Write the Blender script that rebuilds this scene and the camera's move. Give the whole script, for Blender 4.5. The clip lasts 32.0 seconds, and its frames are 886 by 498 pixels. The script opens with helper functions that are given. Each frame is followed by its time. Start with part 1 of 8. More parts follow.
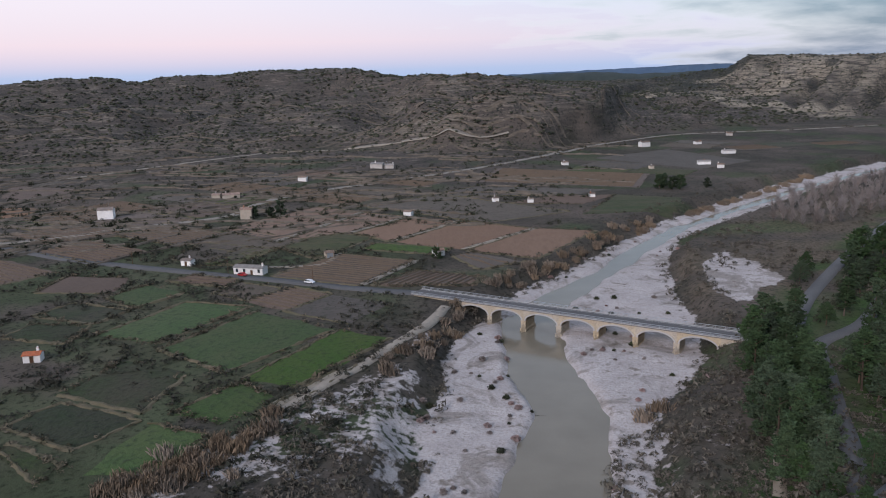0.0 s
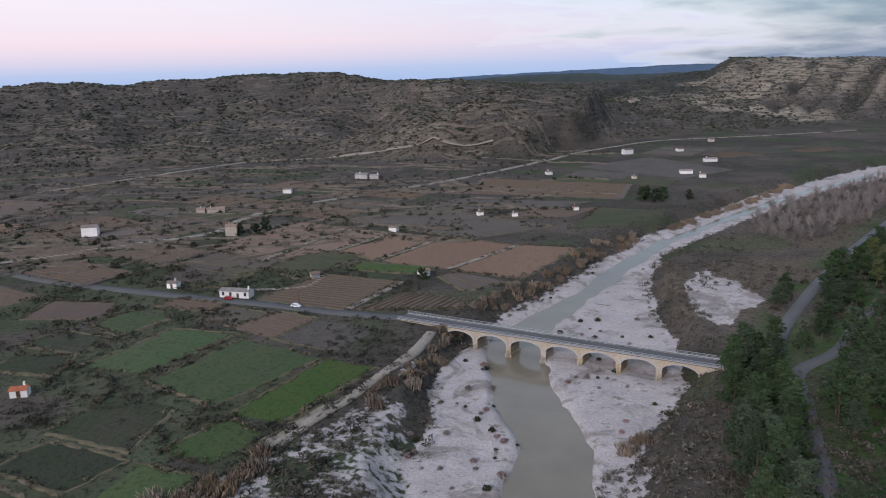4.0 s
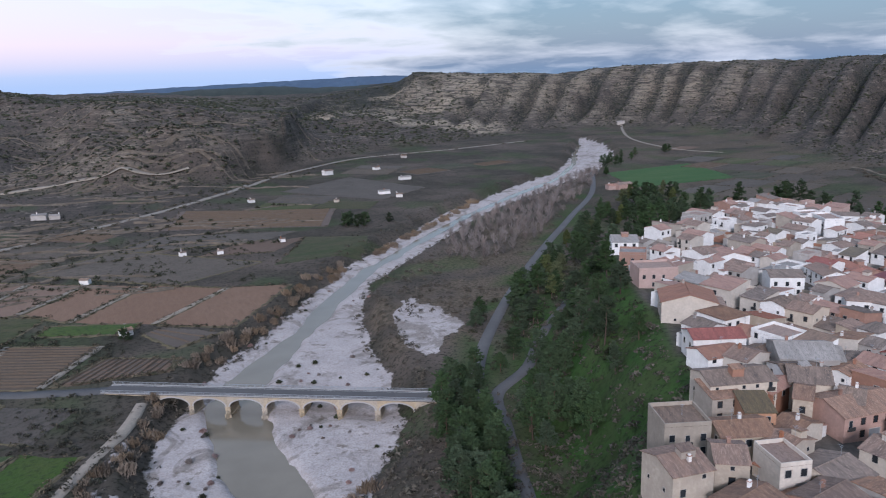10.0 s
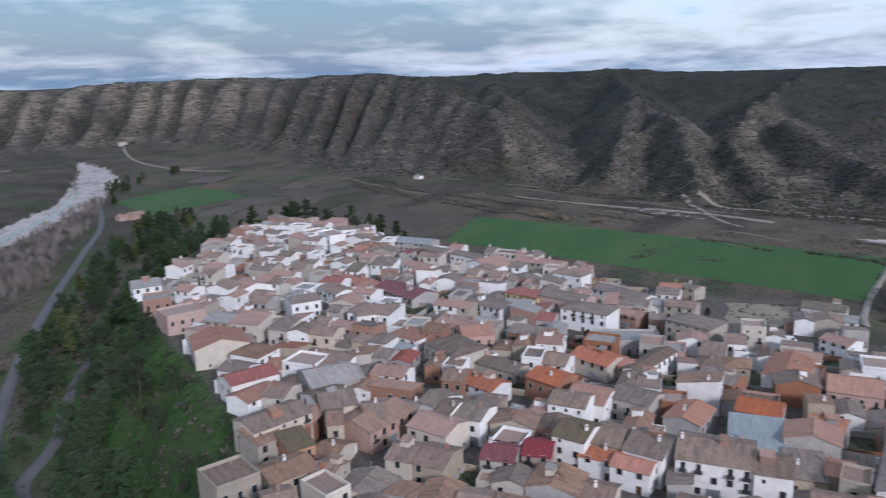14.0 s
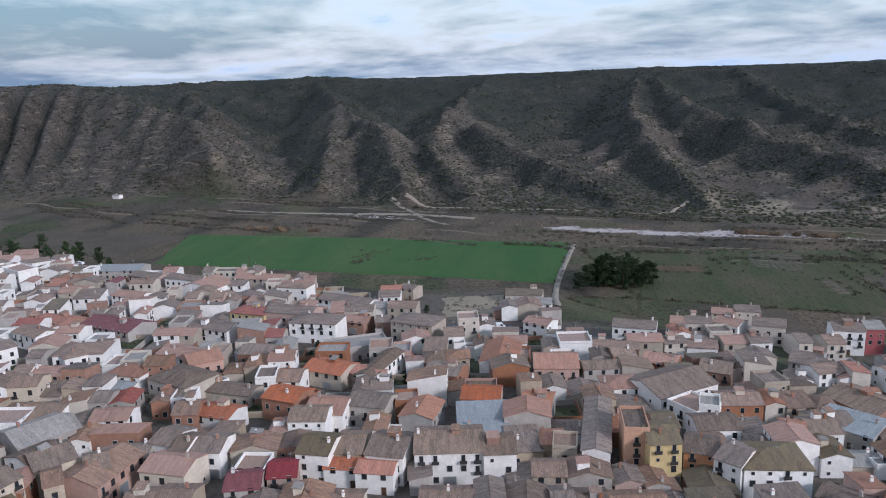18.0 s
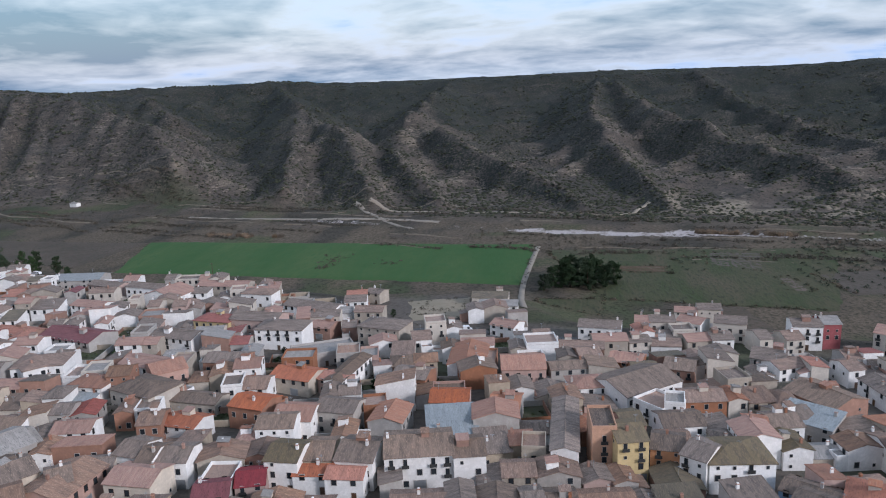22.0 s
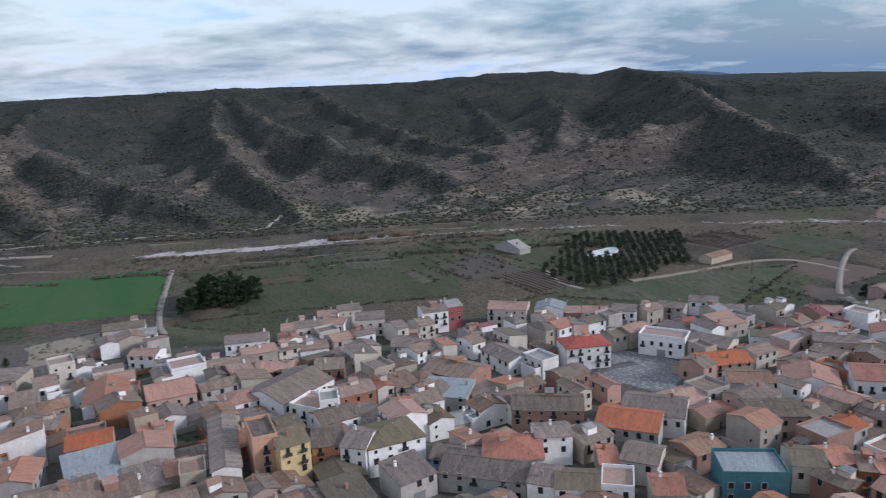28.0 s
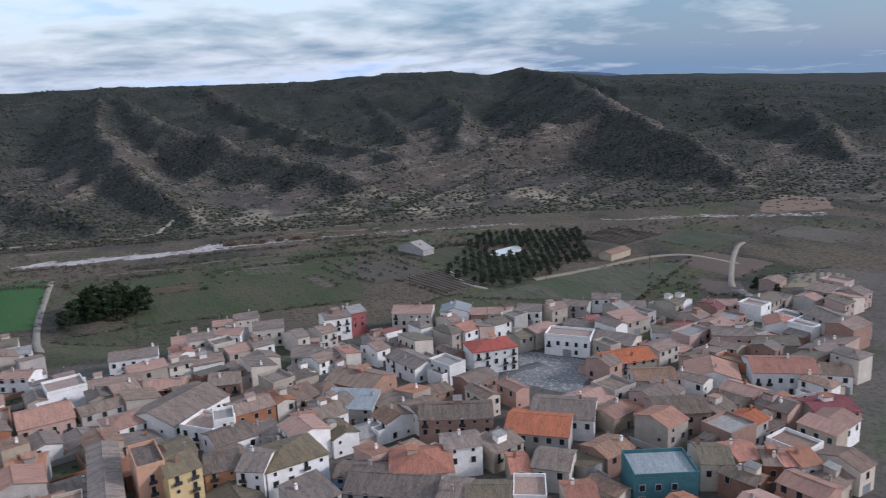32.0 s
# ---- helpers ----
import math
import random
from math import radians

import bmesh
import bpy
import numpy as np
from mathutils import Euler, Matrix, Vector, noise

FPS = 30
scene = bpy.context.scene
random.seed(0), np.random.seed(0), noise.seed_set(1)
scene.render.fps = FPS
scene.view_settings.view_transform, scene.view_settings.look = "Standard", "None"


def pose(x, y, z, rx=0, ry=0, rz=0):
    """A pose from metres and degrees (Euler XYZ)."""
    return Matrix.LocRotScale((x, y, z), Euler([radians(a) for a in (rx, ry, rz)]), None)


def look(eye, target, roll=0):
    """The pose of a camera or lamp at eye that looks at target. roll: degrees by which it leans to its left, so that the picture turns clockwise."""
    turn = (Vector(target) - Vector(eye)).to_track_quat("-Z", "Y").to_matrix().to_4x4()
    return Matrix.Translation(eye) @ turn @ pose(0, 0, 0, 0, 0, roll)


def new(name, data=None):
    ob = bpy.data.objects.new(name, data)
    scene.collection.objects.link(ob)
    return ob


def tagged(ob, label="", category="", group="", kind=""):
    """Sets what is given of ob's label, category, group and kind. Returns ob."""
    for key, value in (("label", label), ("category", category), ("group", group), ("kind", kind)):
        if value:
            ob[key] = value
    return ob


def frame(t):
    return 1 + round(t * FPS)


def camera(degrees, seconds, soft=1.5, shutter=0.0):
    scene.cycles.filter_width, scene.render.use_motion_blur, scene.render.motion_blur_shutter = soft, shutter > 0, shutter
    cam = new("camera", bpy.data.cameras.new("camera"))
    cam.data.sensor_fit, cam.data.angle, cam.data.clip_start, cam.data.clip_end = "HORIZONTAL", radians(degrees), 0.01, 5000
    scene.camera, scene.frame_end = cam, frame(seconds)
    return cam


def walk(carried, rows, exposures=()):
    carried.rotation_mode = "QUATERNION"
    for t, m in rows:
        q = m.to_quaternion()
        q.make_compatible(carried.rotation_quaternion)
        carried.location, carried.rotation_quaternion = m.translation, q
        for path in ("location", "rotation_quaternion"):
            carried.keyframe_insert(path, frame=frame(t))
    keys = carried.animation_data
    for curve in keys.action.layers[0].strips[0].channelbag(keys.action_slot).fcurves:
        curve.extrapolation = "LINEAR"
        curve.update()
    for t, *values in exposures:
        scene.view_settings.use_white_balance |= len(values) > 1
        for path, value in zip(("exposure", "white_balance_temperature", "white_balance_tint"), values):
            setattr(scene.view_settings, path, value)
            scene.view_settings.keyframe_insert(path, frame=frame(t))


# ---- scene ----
cam = camera(60.1, 32.0, soft=1.1, shutter=0.5)
PATH = [
    (0, (-0.09, 0.33, 91.60), (-1.631, 97.923, 69.844), -1.52),
    (0.5, (-0.08, 0.30, 93.04), (-1.571, 97.894, 71.269), -1.50),
    (1, (-0.07, 0.26, 94.47), (-1.139, 97.855, 72.677), -1.53),
    (1.5, (-0.05, 0.22, 95.88), (-1.491, 97.805, 74.073), -1.49),
    (2, (-0.02, 0.18, 97.23), (-0.824, 97.761, 75.378), -1.52),
    (2.5, (-0.04, 0.14, 98.54), (-0.491, 97.711, 76.637), -1.59),
    (4.5, (-0.01, 0.01, 103.72), (1.547, 97.522, 81.609), -1.52),
    (5, (-0.02, -0.02, 104.97), (5.061, 97.336, 82.712), -1.44),
    (5.5, (-0.13, -0.11, 106.16), (10.271, 96.836, 83.929), -1.47),
    (6, (-0.19, -0.23, 107.34), (14.471, 96.181, 85.217), -1.53),
    (6.5, (-0.20, -0.41, 108.59), (18.868, 95.225, 86.457), -1.70),
    (7, (-0.15, -0.60, 109.91), (20.826, 94.641, 87.785), -1.58),
    (7.5, (-0.14, -0.67, 111.30), (23.516, 93.932, 89.163), -1.61),
    (8, (-0.16, -0.69, 112.73), (26.782, 93.044, 90.611), -1.66),
    (8.5, (-0.17, -0.70, 114.13), (29.826, 92.097, 92.014), -1.70),
    (9, (-0.18, -0.71, 115.51), (32.008, 91.355, 93.420), -1.63),
    (9.5, (-0.25, -0.61, 116.93), (34.502, 90.524, 94.869), -1.72),
    (10, (-0.24, -0.55, 118.33), (36.879, 89.656, 96.298), -1.76),
    (10.5, (-0.19, -0.52, 119.75), (39.252, 88.709, 97.781), -1.78),
    (11, (-0.12, -0.50, 121.20), (42.364, 87.319, 99.215), -1.74),
    (11.5, (-0.09, -0.50, 122.68), (50.231, 83.038, 100.563), -1.73),
    (12, (-0.15, -0.53, 124.14), (59.847, 76.320, 101.906), -1.76),
    (12.5, (-0.29, -0.58, 125.57), (66.438, 70.474, 103.251), -1.78),
    (13, (-0.39, -0.68, 126.94), (71.820, 64.796, 104.624), -1.72),
    (13.5, (-0.45, -0.75, 128.16), (76.794, 58.715, 105.868), -1.72),
    (14, (-0.51, -0.76, 129.13), (82.131, 50.978, 106.895), -1.59),
    (14.5, (-0.69, -0.72, 129.81), (86.078, 43.779, 107.649), -1.67),
    (16.5, (-2.17, -0.52, 131.46), (87.516, 37.733, 109.255), -1.82),
    (17, (-2.42, -0.28, 131.73), (91.210, 26.696, 109.258), -1.87),
    (17.5, (-2.61, 0.04, 131.91), (93.002, 18.631, 109.284), -1.98),
    (18, (-2.75, 0.31, 132.01), (93.017, 18.180, 109.465), -2.05),
    (18.5, (-2.84, 0.49, 132.05), (92.935, 18.446, 109.585), -2.09),
    (19, (-2.90, 0.58, 132.01), (92.941, 18.299, 109.622), -2.06),
    (19.5, (-2.93, 0.60, 131.97), (92.877, 18.603, 109.672), -2.09),
    (20, (-2.95, 0.56, 131.95), (93.238, 16.347, 109.634), -2.15),
    (20.5, (-2.99, 0.62, 131.95), (93.592, 13.763, 109.608), -2.24),
    (21, (-3.04, 0.66, 131.94), (93.531, 13.943, 109.631), -2.26),
    (21.5, (-3.07, 0.67, 131.93), (93.502, 14.043, 109.684), -2.29),
    (22, (-3.06, 0.70, 131.93), (93.523, 14.028, 109.707), -2.32),
    (22.5, (-3.05, 0.72, 131.88), (93.533, 14.111, 109.689), -2.33),
    (23, (-3.08, 0.76, 131.71), (93.545, 13.980, 109.603), -2.31),
    (23.5, (-3.13, 0.77, 131.39), (93.498, 13.858, 109.213), -2.40),
    (24, (-3.22, 0.79, 130.98), (93.401, 13.901, 108.767), -2.33),
    (24.5, (-3.31, 0.84, 130.66), (93.286, 13.798, 108.289), -2.40),
    (25, (-3.35, 0.81, 130.44), (93.778, 8.499, 107.929), -2.24),
    (25.5, (-3.37, 0.87, 130.28), (94.022, 0.777, 107.576), -2.15),
    (26, (-3.38, 1.03, 130.14), (93.608, -7.723, 107.420), -1.91),
    (26.5, (-3.36, 1.14, 129.99), (92.744, -14.184, 107.009), -2.04),
    (28.5, (-3.38, 1.97, 128.81), (86.790, -35.417, 107.080), -2.05),
    (29, (-3.17, 1.93, 128.47), (85.665, -38.418, 106.559), -1.63),
    (29.5, (-2.64, 1.65, 128.13), (86.199, -39.021, 106.834), -2.87),
    (30, (-1.78, 1.09, 127.88), (87.001, -39.618, 106.423), -3.75),
    (30.5, (-0.53, 0.38, 127.79), (88.580, -40.026, 107.134), -3.87),
    (31, (1.06, -0.40, 127.85), (89.795, -41.474, 106.885), -3.03),
    (31.5, (2.85, -1.16, 128.02), (91.366, -42.505, 106.681), -2.89),
    (32, (4.69, -1.91, 128.29), (91.546, -46.137, 105.933), -2.24),
]
walk(cam, [(t, look(eye, target, roll)) for t, eye, target, roll in PATH], [(0, 0.01, 6000, 17), (7, 0.10, 5900, 17), (12, 0.22, 5600, 16), (19, 0.20, 5820, 14), (26, 0.21, 5820, 14), (32, 0.26, 5850, 15)])

# ---- light: dusk under broken cloud, light from the cloudy south, pink afterglow opposite ----
SUN_AZ = radians(150)
world = bpy.data.worlds.new("dusk_sky")
scene.world = world
world.use_nodes = True
wn, wl = world.node_tree.nodes, world.node_tree.links
wn.clear()


def wnode(kind, **values):
    n = wn.new(kind)
    for key, value in values.items():
        n.inputs[key.replace("_", " ")].default_value = value
    return n


def wmath(op, a, b=None, clamp=False):
    n = wn.new("ShaderNodeMath")
    n.operation, n.use_clamp = op, clamp
    for i, v in enumerate((a, b)):
        if v is None:
            continue
        if isinstance(v, (int, float)):
            n.inputs[i].default_value = v
        else:
            wl.new(v, n.inputs[i])
    return n.outputs[0]


def wmix(fac, a, b):
    n = wn.new("ShaderNodeMix")
    n.data_type = "RGBA"
    for slot, v in ((0, fac), (6, a), (7, b)):
        if isinstance(v, (int, float, tuple)):
            n.inputs[slot].default_value = v
        else:
            wl.new(v, n.inputs[slot])
    return n.outputs[2]


sky = wn.new("ShaderNodeTexSky")
sky.sky_type, sky.sun_disc = "NISHITA", False
sky.sun_elevation, sky.sun_rotation = radians(3.0), -SUN_AZ
sky.air_density, sky.dust_density, sky.ozone_density = 1.0, 1.2, 1.5
coord = wn.new("ShaderNodeTexCoord")
split = wn.new("ShaderNodeSeparateXYZ")
wl.new(coord.outputs["Generated"], split.inputs[0])
up = split.outputs[2]
# the cloud sheet lies flat overhead: its pattern is laid out on a plane
flat = wmath("ADD", wmath("MAXIMUM", up, -0.07), 0.15)
comb = wn.new("ShaderNodeCombineXYZ")
wl.new(wmath("DIVIDE", split.outputs[0], flat), comb.inputs[0])
wl.new(wmath("DIVIDE", split.outputs[1], flat), comb.inputs[1])
big = wnode("ShaderNodeTexNoise", Scale=0.55, Detail=6.0, Roughness=0.52, Distortion=0.6)
small = wnode("ShaderNodeTexNoise", Scale=2.2, Detail=5.0, Roughness=0.55, Distortion=0.3)
for n in (big, small):
    wl.new(comb.outputs[0], n.inputs["Vector"])
# toward the pink afterglow the sheet thins out near the horizon
GLOW_AZ = radians(38)
glow_dir = wmath("ADD", wmath("MULTIPLY", split.outputs[0], -math.sin(GLOW_AZ)), wmath("MULTIPLY", split.outputs[1], math.cos(GLOW_AZ)))
glow = wmath("POWER", wmath("MAXIMUM", wmath("ADD", wmath("MULTIPLY", glow_dir, 0.62), 0.38), 0.0), 2.6)
low = wmath("POWER", wmath("SUBTRACT", 1.0, wmath("MINIMUM", wmath("MULTIPLY", wmath("MAXIMUM", up, 0.0), 5.5), 1.0)), 1.5)
dens = wmath("ADD", wmath("MULTIPLY", big.outputs[0], 0.66), wmath("MULTIPLY", small.outputs[0], 0.34))
dens = wmath("SUBTRACT", dens, wmath("MULTIPLY", wmath("MULTIPLY", glow, low), 0.42))
dens = wmath("SUBTRACT", dens, wmath("MULTIPLY", wmath("POWER", glow, 1.6), 0.16))
# the sheet is thicker to the north-east and torn open to the south-east
for bank_az, power, weight in ((-34, 6.0, 0.15), (-108, 8.0, -0.085), (-142, 7.0, 0.16)):
    b_az = radians(bank_az)
    toward = wmath("ADD", wmath("MULTIPLY", split.outputs[0], -math.sin(b_az)), wmath("MULTIPLY", split.outputs[1], math.cos(b_az)))
    dens = wmath("ADD", dens, wmath("MULTIPLY", wmath("POWER", wmath("MAXIMUM", toward, 0.0), power), weight))
cover = wmath("MULTIPLY", wmath("SUBTRACT", dens, 0.35), 8.0, True)
dark = wmath("MULTIPLY", wmath("SUBTRACT", dens, 0.368), 4.0, True)
rosy = wmath("MULTIPLY", wmath("SUBTRACT", up, 0.012), 28.0, True)
clear = wmix(wmath("MULTIPLY", wmath("MULTIPLY", low, rosy), wmath("MINIMUM", wmath("MULTIPLY", glow, 1.15), 1.0)), (0.48, 0.66, 0.92, 1), (1.15, 0.80, 0.84, 1))
clear = wmix(wmath("MULTIPLY", wmath("POWER", glow, 2.0), wmath("SUBTRACT", 1.0, low)), clear, (1.25, 1.06, 1.02, 1))
cloud = wmix(dark, (0.94, 0.99, 1.03, 1), (0.165, 0.30, 0.455, 1))
tint = wmix(cover, clear, cloud)
scaled = wn.new("ShaderNodeVectorMath")
scaled.operation = "SCALE"
wl.new(sky.outputs[0], scaled.inputs[0])
scaled.inputs["Scale"].default_value = 0.10
both = wn.new("ShaderNodeVectorMath")
both.operation = "ADD"
wl.new(scaled.outputs[0], both.inputs[0])
wl.new(tint, both.inputs[1])
back = wn.new("ShaderNodeBackground")
wl.new(both.outputs[0], back.inputs[0])
back.inputs[1].default_value = 0.78
wout = wn.new("ShaderNodeOutputWorld")
wl.new(back.outputs[0], wout.inputs[0])

sun = new("sun", bpy.data.lights.new("sun", "SUN"))
sun.data.energy, sun.data.angle, sun.data.color = 2.5, radians(10), (1.0, 0.94, 0.90)
sun.matrix_world = look((-600 * math.sin(SUN_AZ), 600 * math.cos(SUN_AZ), 280), (0, 0, 0))

# ---- materials ----
MATS = {}


def material(name, a, b, scale=1.0, rough=0.9, bump=0.2, vary=0.0, fine=None, metal=0.0, world_space=False, stretch=None, c=None):
    """A weathered surface: colours a and b mixed by noise at two scales, each object shifted in value by vary."""
    if name in MATS:
        return MATS[name]
    m = MATS[name] = bpy.data.materials.new(name)
    m.use_nodes = True
    nt = m.node_tree
    bsdf = nt.nodes["Principled BSDF"]
    bsdf.inputs["Roughness"].default_value, bsdf.inputs["Metallic"].default_value = rough, metal
    bsdf.inputs["Specular IOR Level"].default_value = 0.25
    if world_space:
        src = nt.nodes.new("ShaderNodeNewGeometry").outputs["Position"]
    else:
        src = nt.nodes.new("ShaderNodeTexCoord").outputs["Object"]
    info = nt.nodes.new("ShaderNodeObjectInfo")
    shift = nt.nodes.new("ShaderNodeVectorMath")
    shift.operation = "MULTIPLY_ADD"
    nt.links.new(src, shift.inputs[0])
    shift.inputs[1].default_value = stretch or (1, 1, 1)
    if world_space:
        shift.inputs[2].default_value = (0, 0, 0)
    else:
        far = nt.nodes.new("ShaderNodeMath")
        far.operation = "MULTIPLY"
        nt.links.new(info.outputs["Random"], far.inputs[0])
        far.inputs[1].default_value = 97.0
        nt.links.new(far.outputs[0], shift.inputs[2])

    def tex(s, detail):
        n = nt.nodes.new("ShaderNodeTexNoise")
        n.inputs["Scale"].default_value, n.inputs["Detail"].default_value, n.inputs["Roughness"].default_value = s, detail, 0.62
        nt.links.new(shift.outputs[0], n.inputs["Vector"])
        return n.outputs[0]

    def ramp(fac, lo, hi):
        n = nt.nodes.new("ShaderNodeMapRange")
        n.inputs[1].default_value, n.inputs[2].default_value = lo, hi
        nt.links.new(fac, n.inputs[0])
        return n.outputs[0]

    def mix(fac, x, y, how="MIX"):
        n = nt.nodes.new("ShaderNodeMix")
        n.data_type, n.blend_type = "RGBA", how
        for slot, v in ((0, fac), (6, x), (7, y)):
            if isinstance(v, (int, float)):
                n.inputs[slot].default_value = v
            elif isinstance(v, tuple):
                n.inputs[slot].default_value = (*v, 1)
            else:
                nt.links.new(v, n.inputs[slot])
        return n.outputs[2]

    coarse, grain = tex(scale, 5), tex(fine or scale * 7, 3)
    col = mix(ramp(coarse, 0.35, 0.65), a, b)
    if c:
        col = mix(ramp(grain, 0.5, 0.7), col, c)
    else:
        col = mix(ramp(grain, 0.3, 0.75), col, tuple(0.6 * x + 0.4 * y for x, y in zip([v * 0.72 for v in a], b)))
    if vary:
        v = ramp(info.outputs["Random"], 0, 1)
        n = nt.nodes.new("ShaderNodeMapRange")
        n.inputs[3].default_value, n.inputs[4].default_value = 1 - vary, 1 + vary
        nt.links.new(v, n.inputs[0])
        hsv = nt.nodes.new("ShaderNodeHueSaturation")
        nt.links.new(col, hsv.inputs["Color"])
        nt.links.new(n.outputs[0], hsv.inputs["Value"])
        sat = nt.nodes.new("ShaderNodeMath")
        sat.operation = "FRACT"
        mul = nt.nodes.new("ShaderNodeMath")
        mul.operation = "MULTIPLY"
        nt.links.new(info.outputs["Random"], mul.inputs[0])
        mul.inputs[1].default_value = 7.31
        nt.links.new(mul.outputs[0], sat.inputs[0])
        n2 = nt.nodes.new("ShaderNodeMapRange")
        n2.inputs[3].default_value, n2.inputs[4].default_value = 0.75, 1.15
        nt.links.new(sat.outputs[0], n2.inputs[0])
        nt.links.new(n2.outputs[0], hsv.inputs["Saturation"])
        col = hsv.outputs[0]
    nt.links.new(col, bsdf.inputs["Base Color"])
    if bump:
        b_ = nt.nodes.new("ShaderNodeBump")
        b_.inputs["Strength"].default_value, b_.inputs["Distance"].default_value = bump, 0.3 / max(scale, 0.3)
        nt.links.new(grain, b_.inputs["Height"])
        nt.links.new(b_.outputs[0], bsdf.inputs["Normal"])
    return m

# ---- the lie of the land (metres; river level 0) ----
def vnoise(x, y, seed=0):
    """Smooth value noise on a unit lattice, 0 to 1."""
    x, y = np.asarray(x, float), np.asarray(y, float)
    xi, yi = np.floor(x).astype(np.int64), np.floor(y).astype(np.int64)
    fx, fy = x - xi, y - yi
    fx, fy = fx * fx * (3 - 2 * fx), fy * fy * (3 - 2 * fy)

    def h(a, b):
        n = (a * 374761393 + b * 668265263 + seed * 974634777) & 0x7FFFFFFF
        n = ((n ^ (n >> 13)) * 1274126177) & 0x7FFFFFFF
        return ((n ^ (n >> 16)) & 0xFFFFFF) / 0xFFFFFF

    return (h(xi, yi) * (1 - fx) + h(xi + 1, yi) * fx) * (1 - fy) + (h(xi, yi + 1) * (1 - fx) + h(xi + 1, yi + 1) * fx) * fy


def fbm(x, y, octaves=4, seed=0):
    out, amp, tot = 0.0, 1.0, 0.0
    for k in range(octaves):
        out = out + amp * vnoise(x * 2**k, y * 2**k, seed + k)
        tot, amp = tot + amp, amp * 0.5
    return out / tot


def sstep(a, b, x):
    t = np.clip((x - a) / (b - a), 0, 1)
    return t * t * (3 - 2 * t)


def along(x, y, line):
    """Distance to a polyline of (x, y, w) and the w at the nearest place."""
    best, wid = np.full(np.shape(x), 1e9), np.zeros(np.shape(x))
    for (ax, ay, aw), (bx, by, bw) in zip(line, line[1:]):
        dx, dy = bx - ax, by - ay
        t = np.clip(((x - ax) * dx + (y - ay) * dy) / (dx * dx + dy * dy), 0, 1)
        d = np.hypot(x - ax - t * dx, y - ay - t * dy)
        near = d < best
        best, wid = np.where(near, d, best), np.where(near, aw + t * (bw - aw), wid)
    return best, wid


def inside(x, y, poly):
    """Signed distance to a polygon: positive inside."""
    best, odd = np.full(np.shape(x), 1e9), np.zeros(np.shape(x), bool)
    for (ax, ay), (bx, by) in zip(poly, poly[1:] + poly[:1]):
        dx, dy = bx - ax, by - ay
        t = np.clip(((x - ax) * dx + (y - ay) * dy) / (dx * dx + dy * dy), 0, 1)
        best = np.minimum(best, np.hypot(x - ax - t * dx, y - ay - t * dy))
        cross = (ay > y) != (by > y)
        odd ^= cross & (x < dx * (y - ay) / (dy if dy else 1e-9) + ax)
    return np.where(odd, best, -best)


BED = [(-8, -60, 26), (4, 60, 26), (14, 150, 26), (23, 195, 31), (38, 240, 42), (56, 292, 34), (80, 356, 18), (114, 420, 14), (170, 487, 16),
       (262, 587, 17), (370, 677, 21), (487, 768, 24), (602, 908, 27), (690, 1040, 22), (745, 1150, 6)]
WATER = [(0, -60, 10), (12, 60, 11), (20, 150, 11), (26, 174, 10), (31, 193, 8.5), (29, 210, 9.5), (26, 236, 9.5), (27, 272, 9.5), (36, 294, 8), (50, 318, 6), (68, 344, 4.5),
         (97, 392, 3.4), (134, 447, 3.4), (184, 501, 3.2), (262, 584, 2.6), (355, 668, 2.6), (440, 735, 2.6), (540, 855, 2.6), (640, 1010, 2.6), (700, 1090, 2)]
WASH = [(900, 900, 10), (760, 560, 9), (680, 380, 8), (640, 240, 7), (612, 140, 8), (585, 50, 8), (566, -20, 11), (556, -80, 12), (550, -140, 9), (530, -225, 7),
        (496, -320, 7), (430, -450, 7), (300, -640, 8)]
TOWN = [(60, 10), (80, 90), (91, 109), (126, 137), (134, 159), (150, 184), (158, 207), (181, 250), (193, 270), (256, 316), (284, 336), (350, 376), (398, 372),
        (402, 330), (374, 260), (360, 158), (332, 100), (345, 40), (302, 8), (284, -41), (283, -89), (264, -150), (242, -205), (215, -250), (230, -330),
        (150, -420), (-50, -420), (-100, -150), (10, -60)]
SKYLINE = [(-180, -0.03), (-147, -0.038), (-141.5, -0.033), (-135, -0.022), (-129.3, -0.018), (-126, -0.004), (-123, 0.004), (-120.8, -0.003), (-118, 0.003),
           (-113.4, 0.004), (-108, -0.003), (-100, -0.002), (-93, -0.001), (-84, -0.004), (-76, -0.005), (-70, 0.0035), (-65.8, 0.001), (-57, -0.001),
           (-53.4, 0.006), (-47.7, 0.002), (-42.8, 0.005), (-35.8, 0.002), (-31, -0.004), (-25.4, -0.001), (-20.6, 0.004), (-19.3, -0.0114), (-14.6, -0.0224),
           (-11, -0.041), (-9, -0.041), (-5, -0.0286), (0, -0.0111), (3.5, -0.004), (6.9, 0.013), (11.3, 0.014), (16, 0.0095), (22.3, 0.004), (26.8, 0.009), (30, 0.001), (60, 0.004), (180, 0.0)]
CREST = [(-180, 1700), (-130, 1700), (-123, 2200), (-113, 2100), (-76, 1900), (-55, 1800), (-45, 2000), (-20, 2100), (-14.6, 2050), (-10.6, 1150), (-5, 1080), (0, 1080), (5, 1350), (9, 1500), (30, 1500), (180, 1500)]
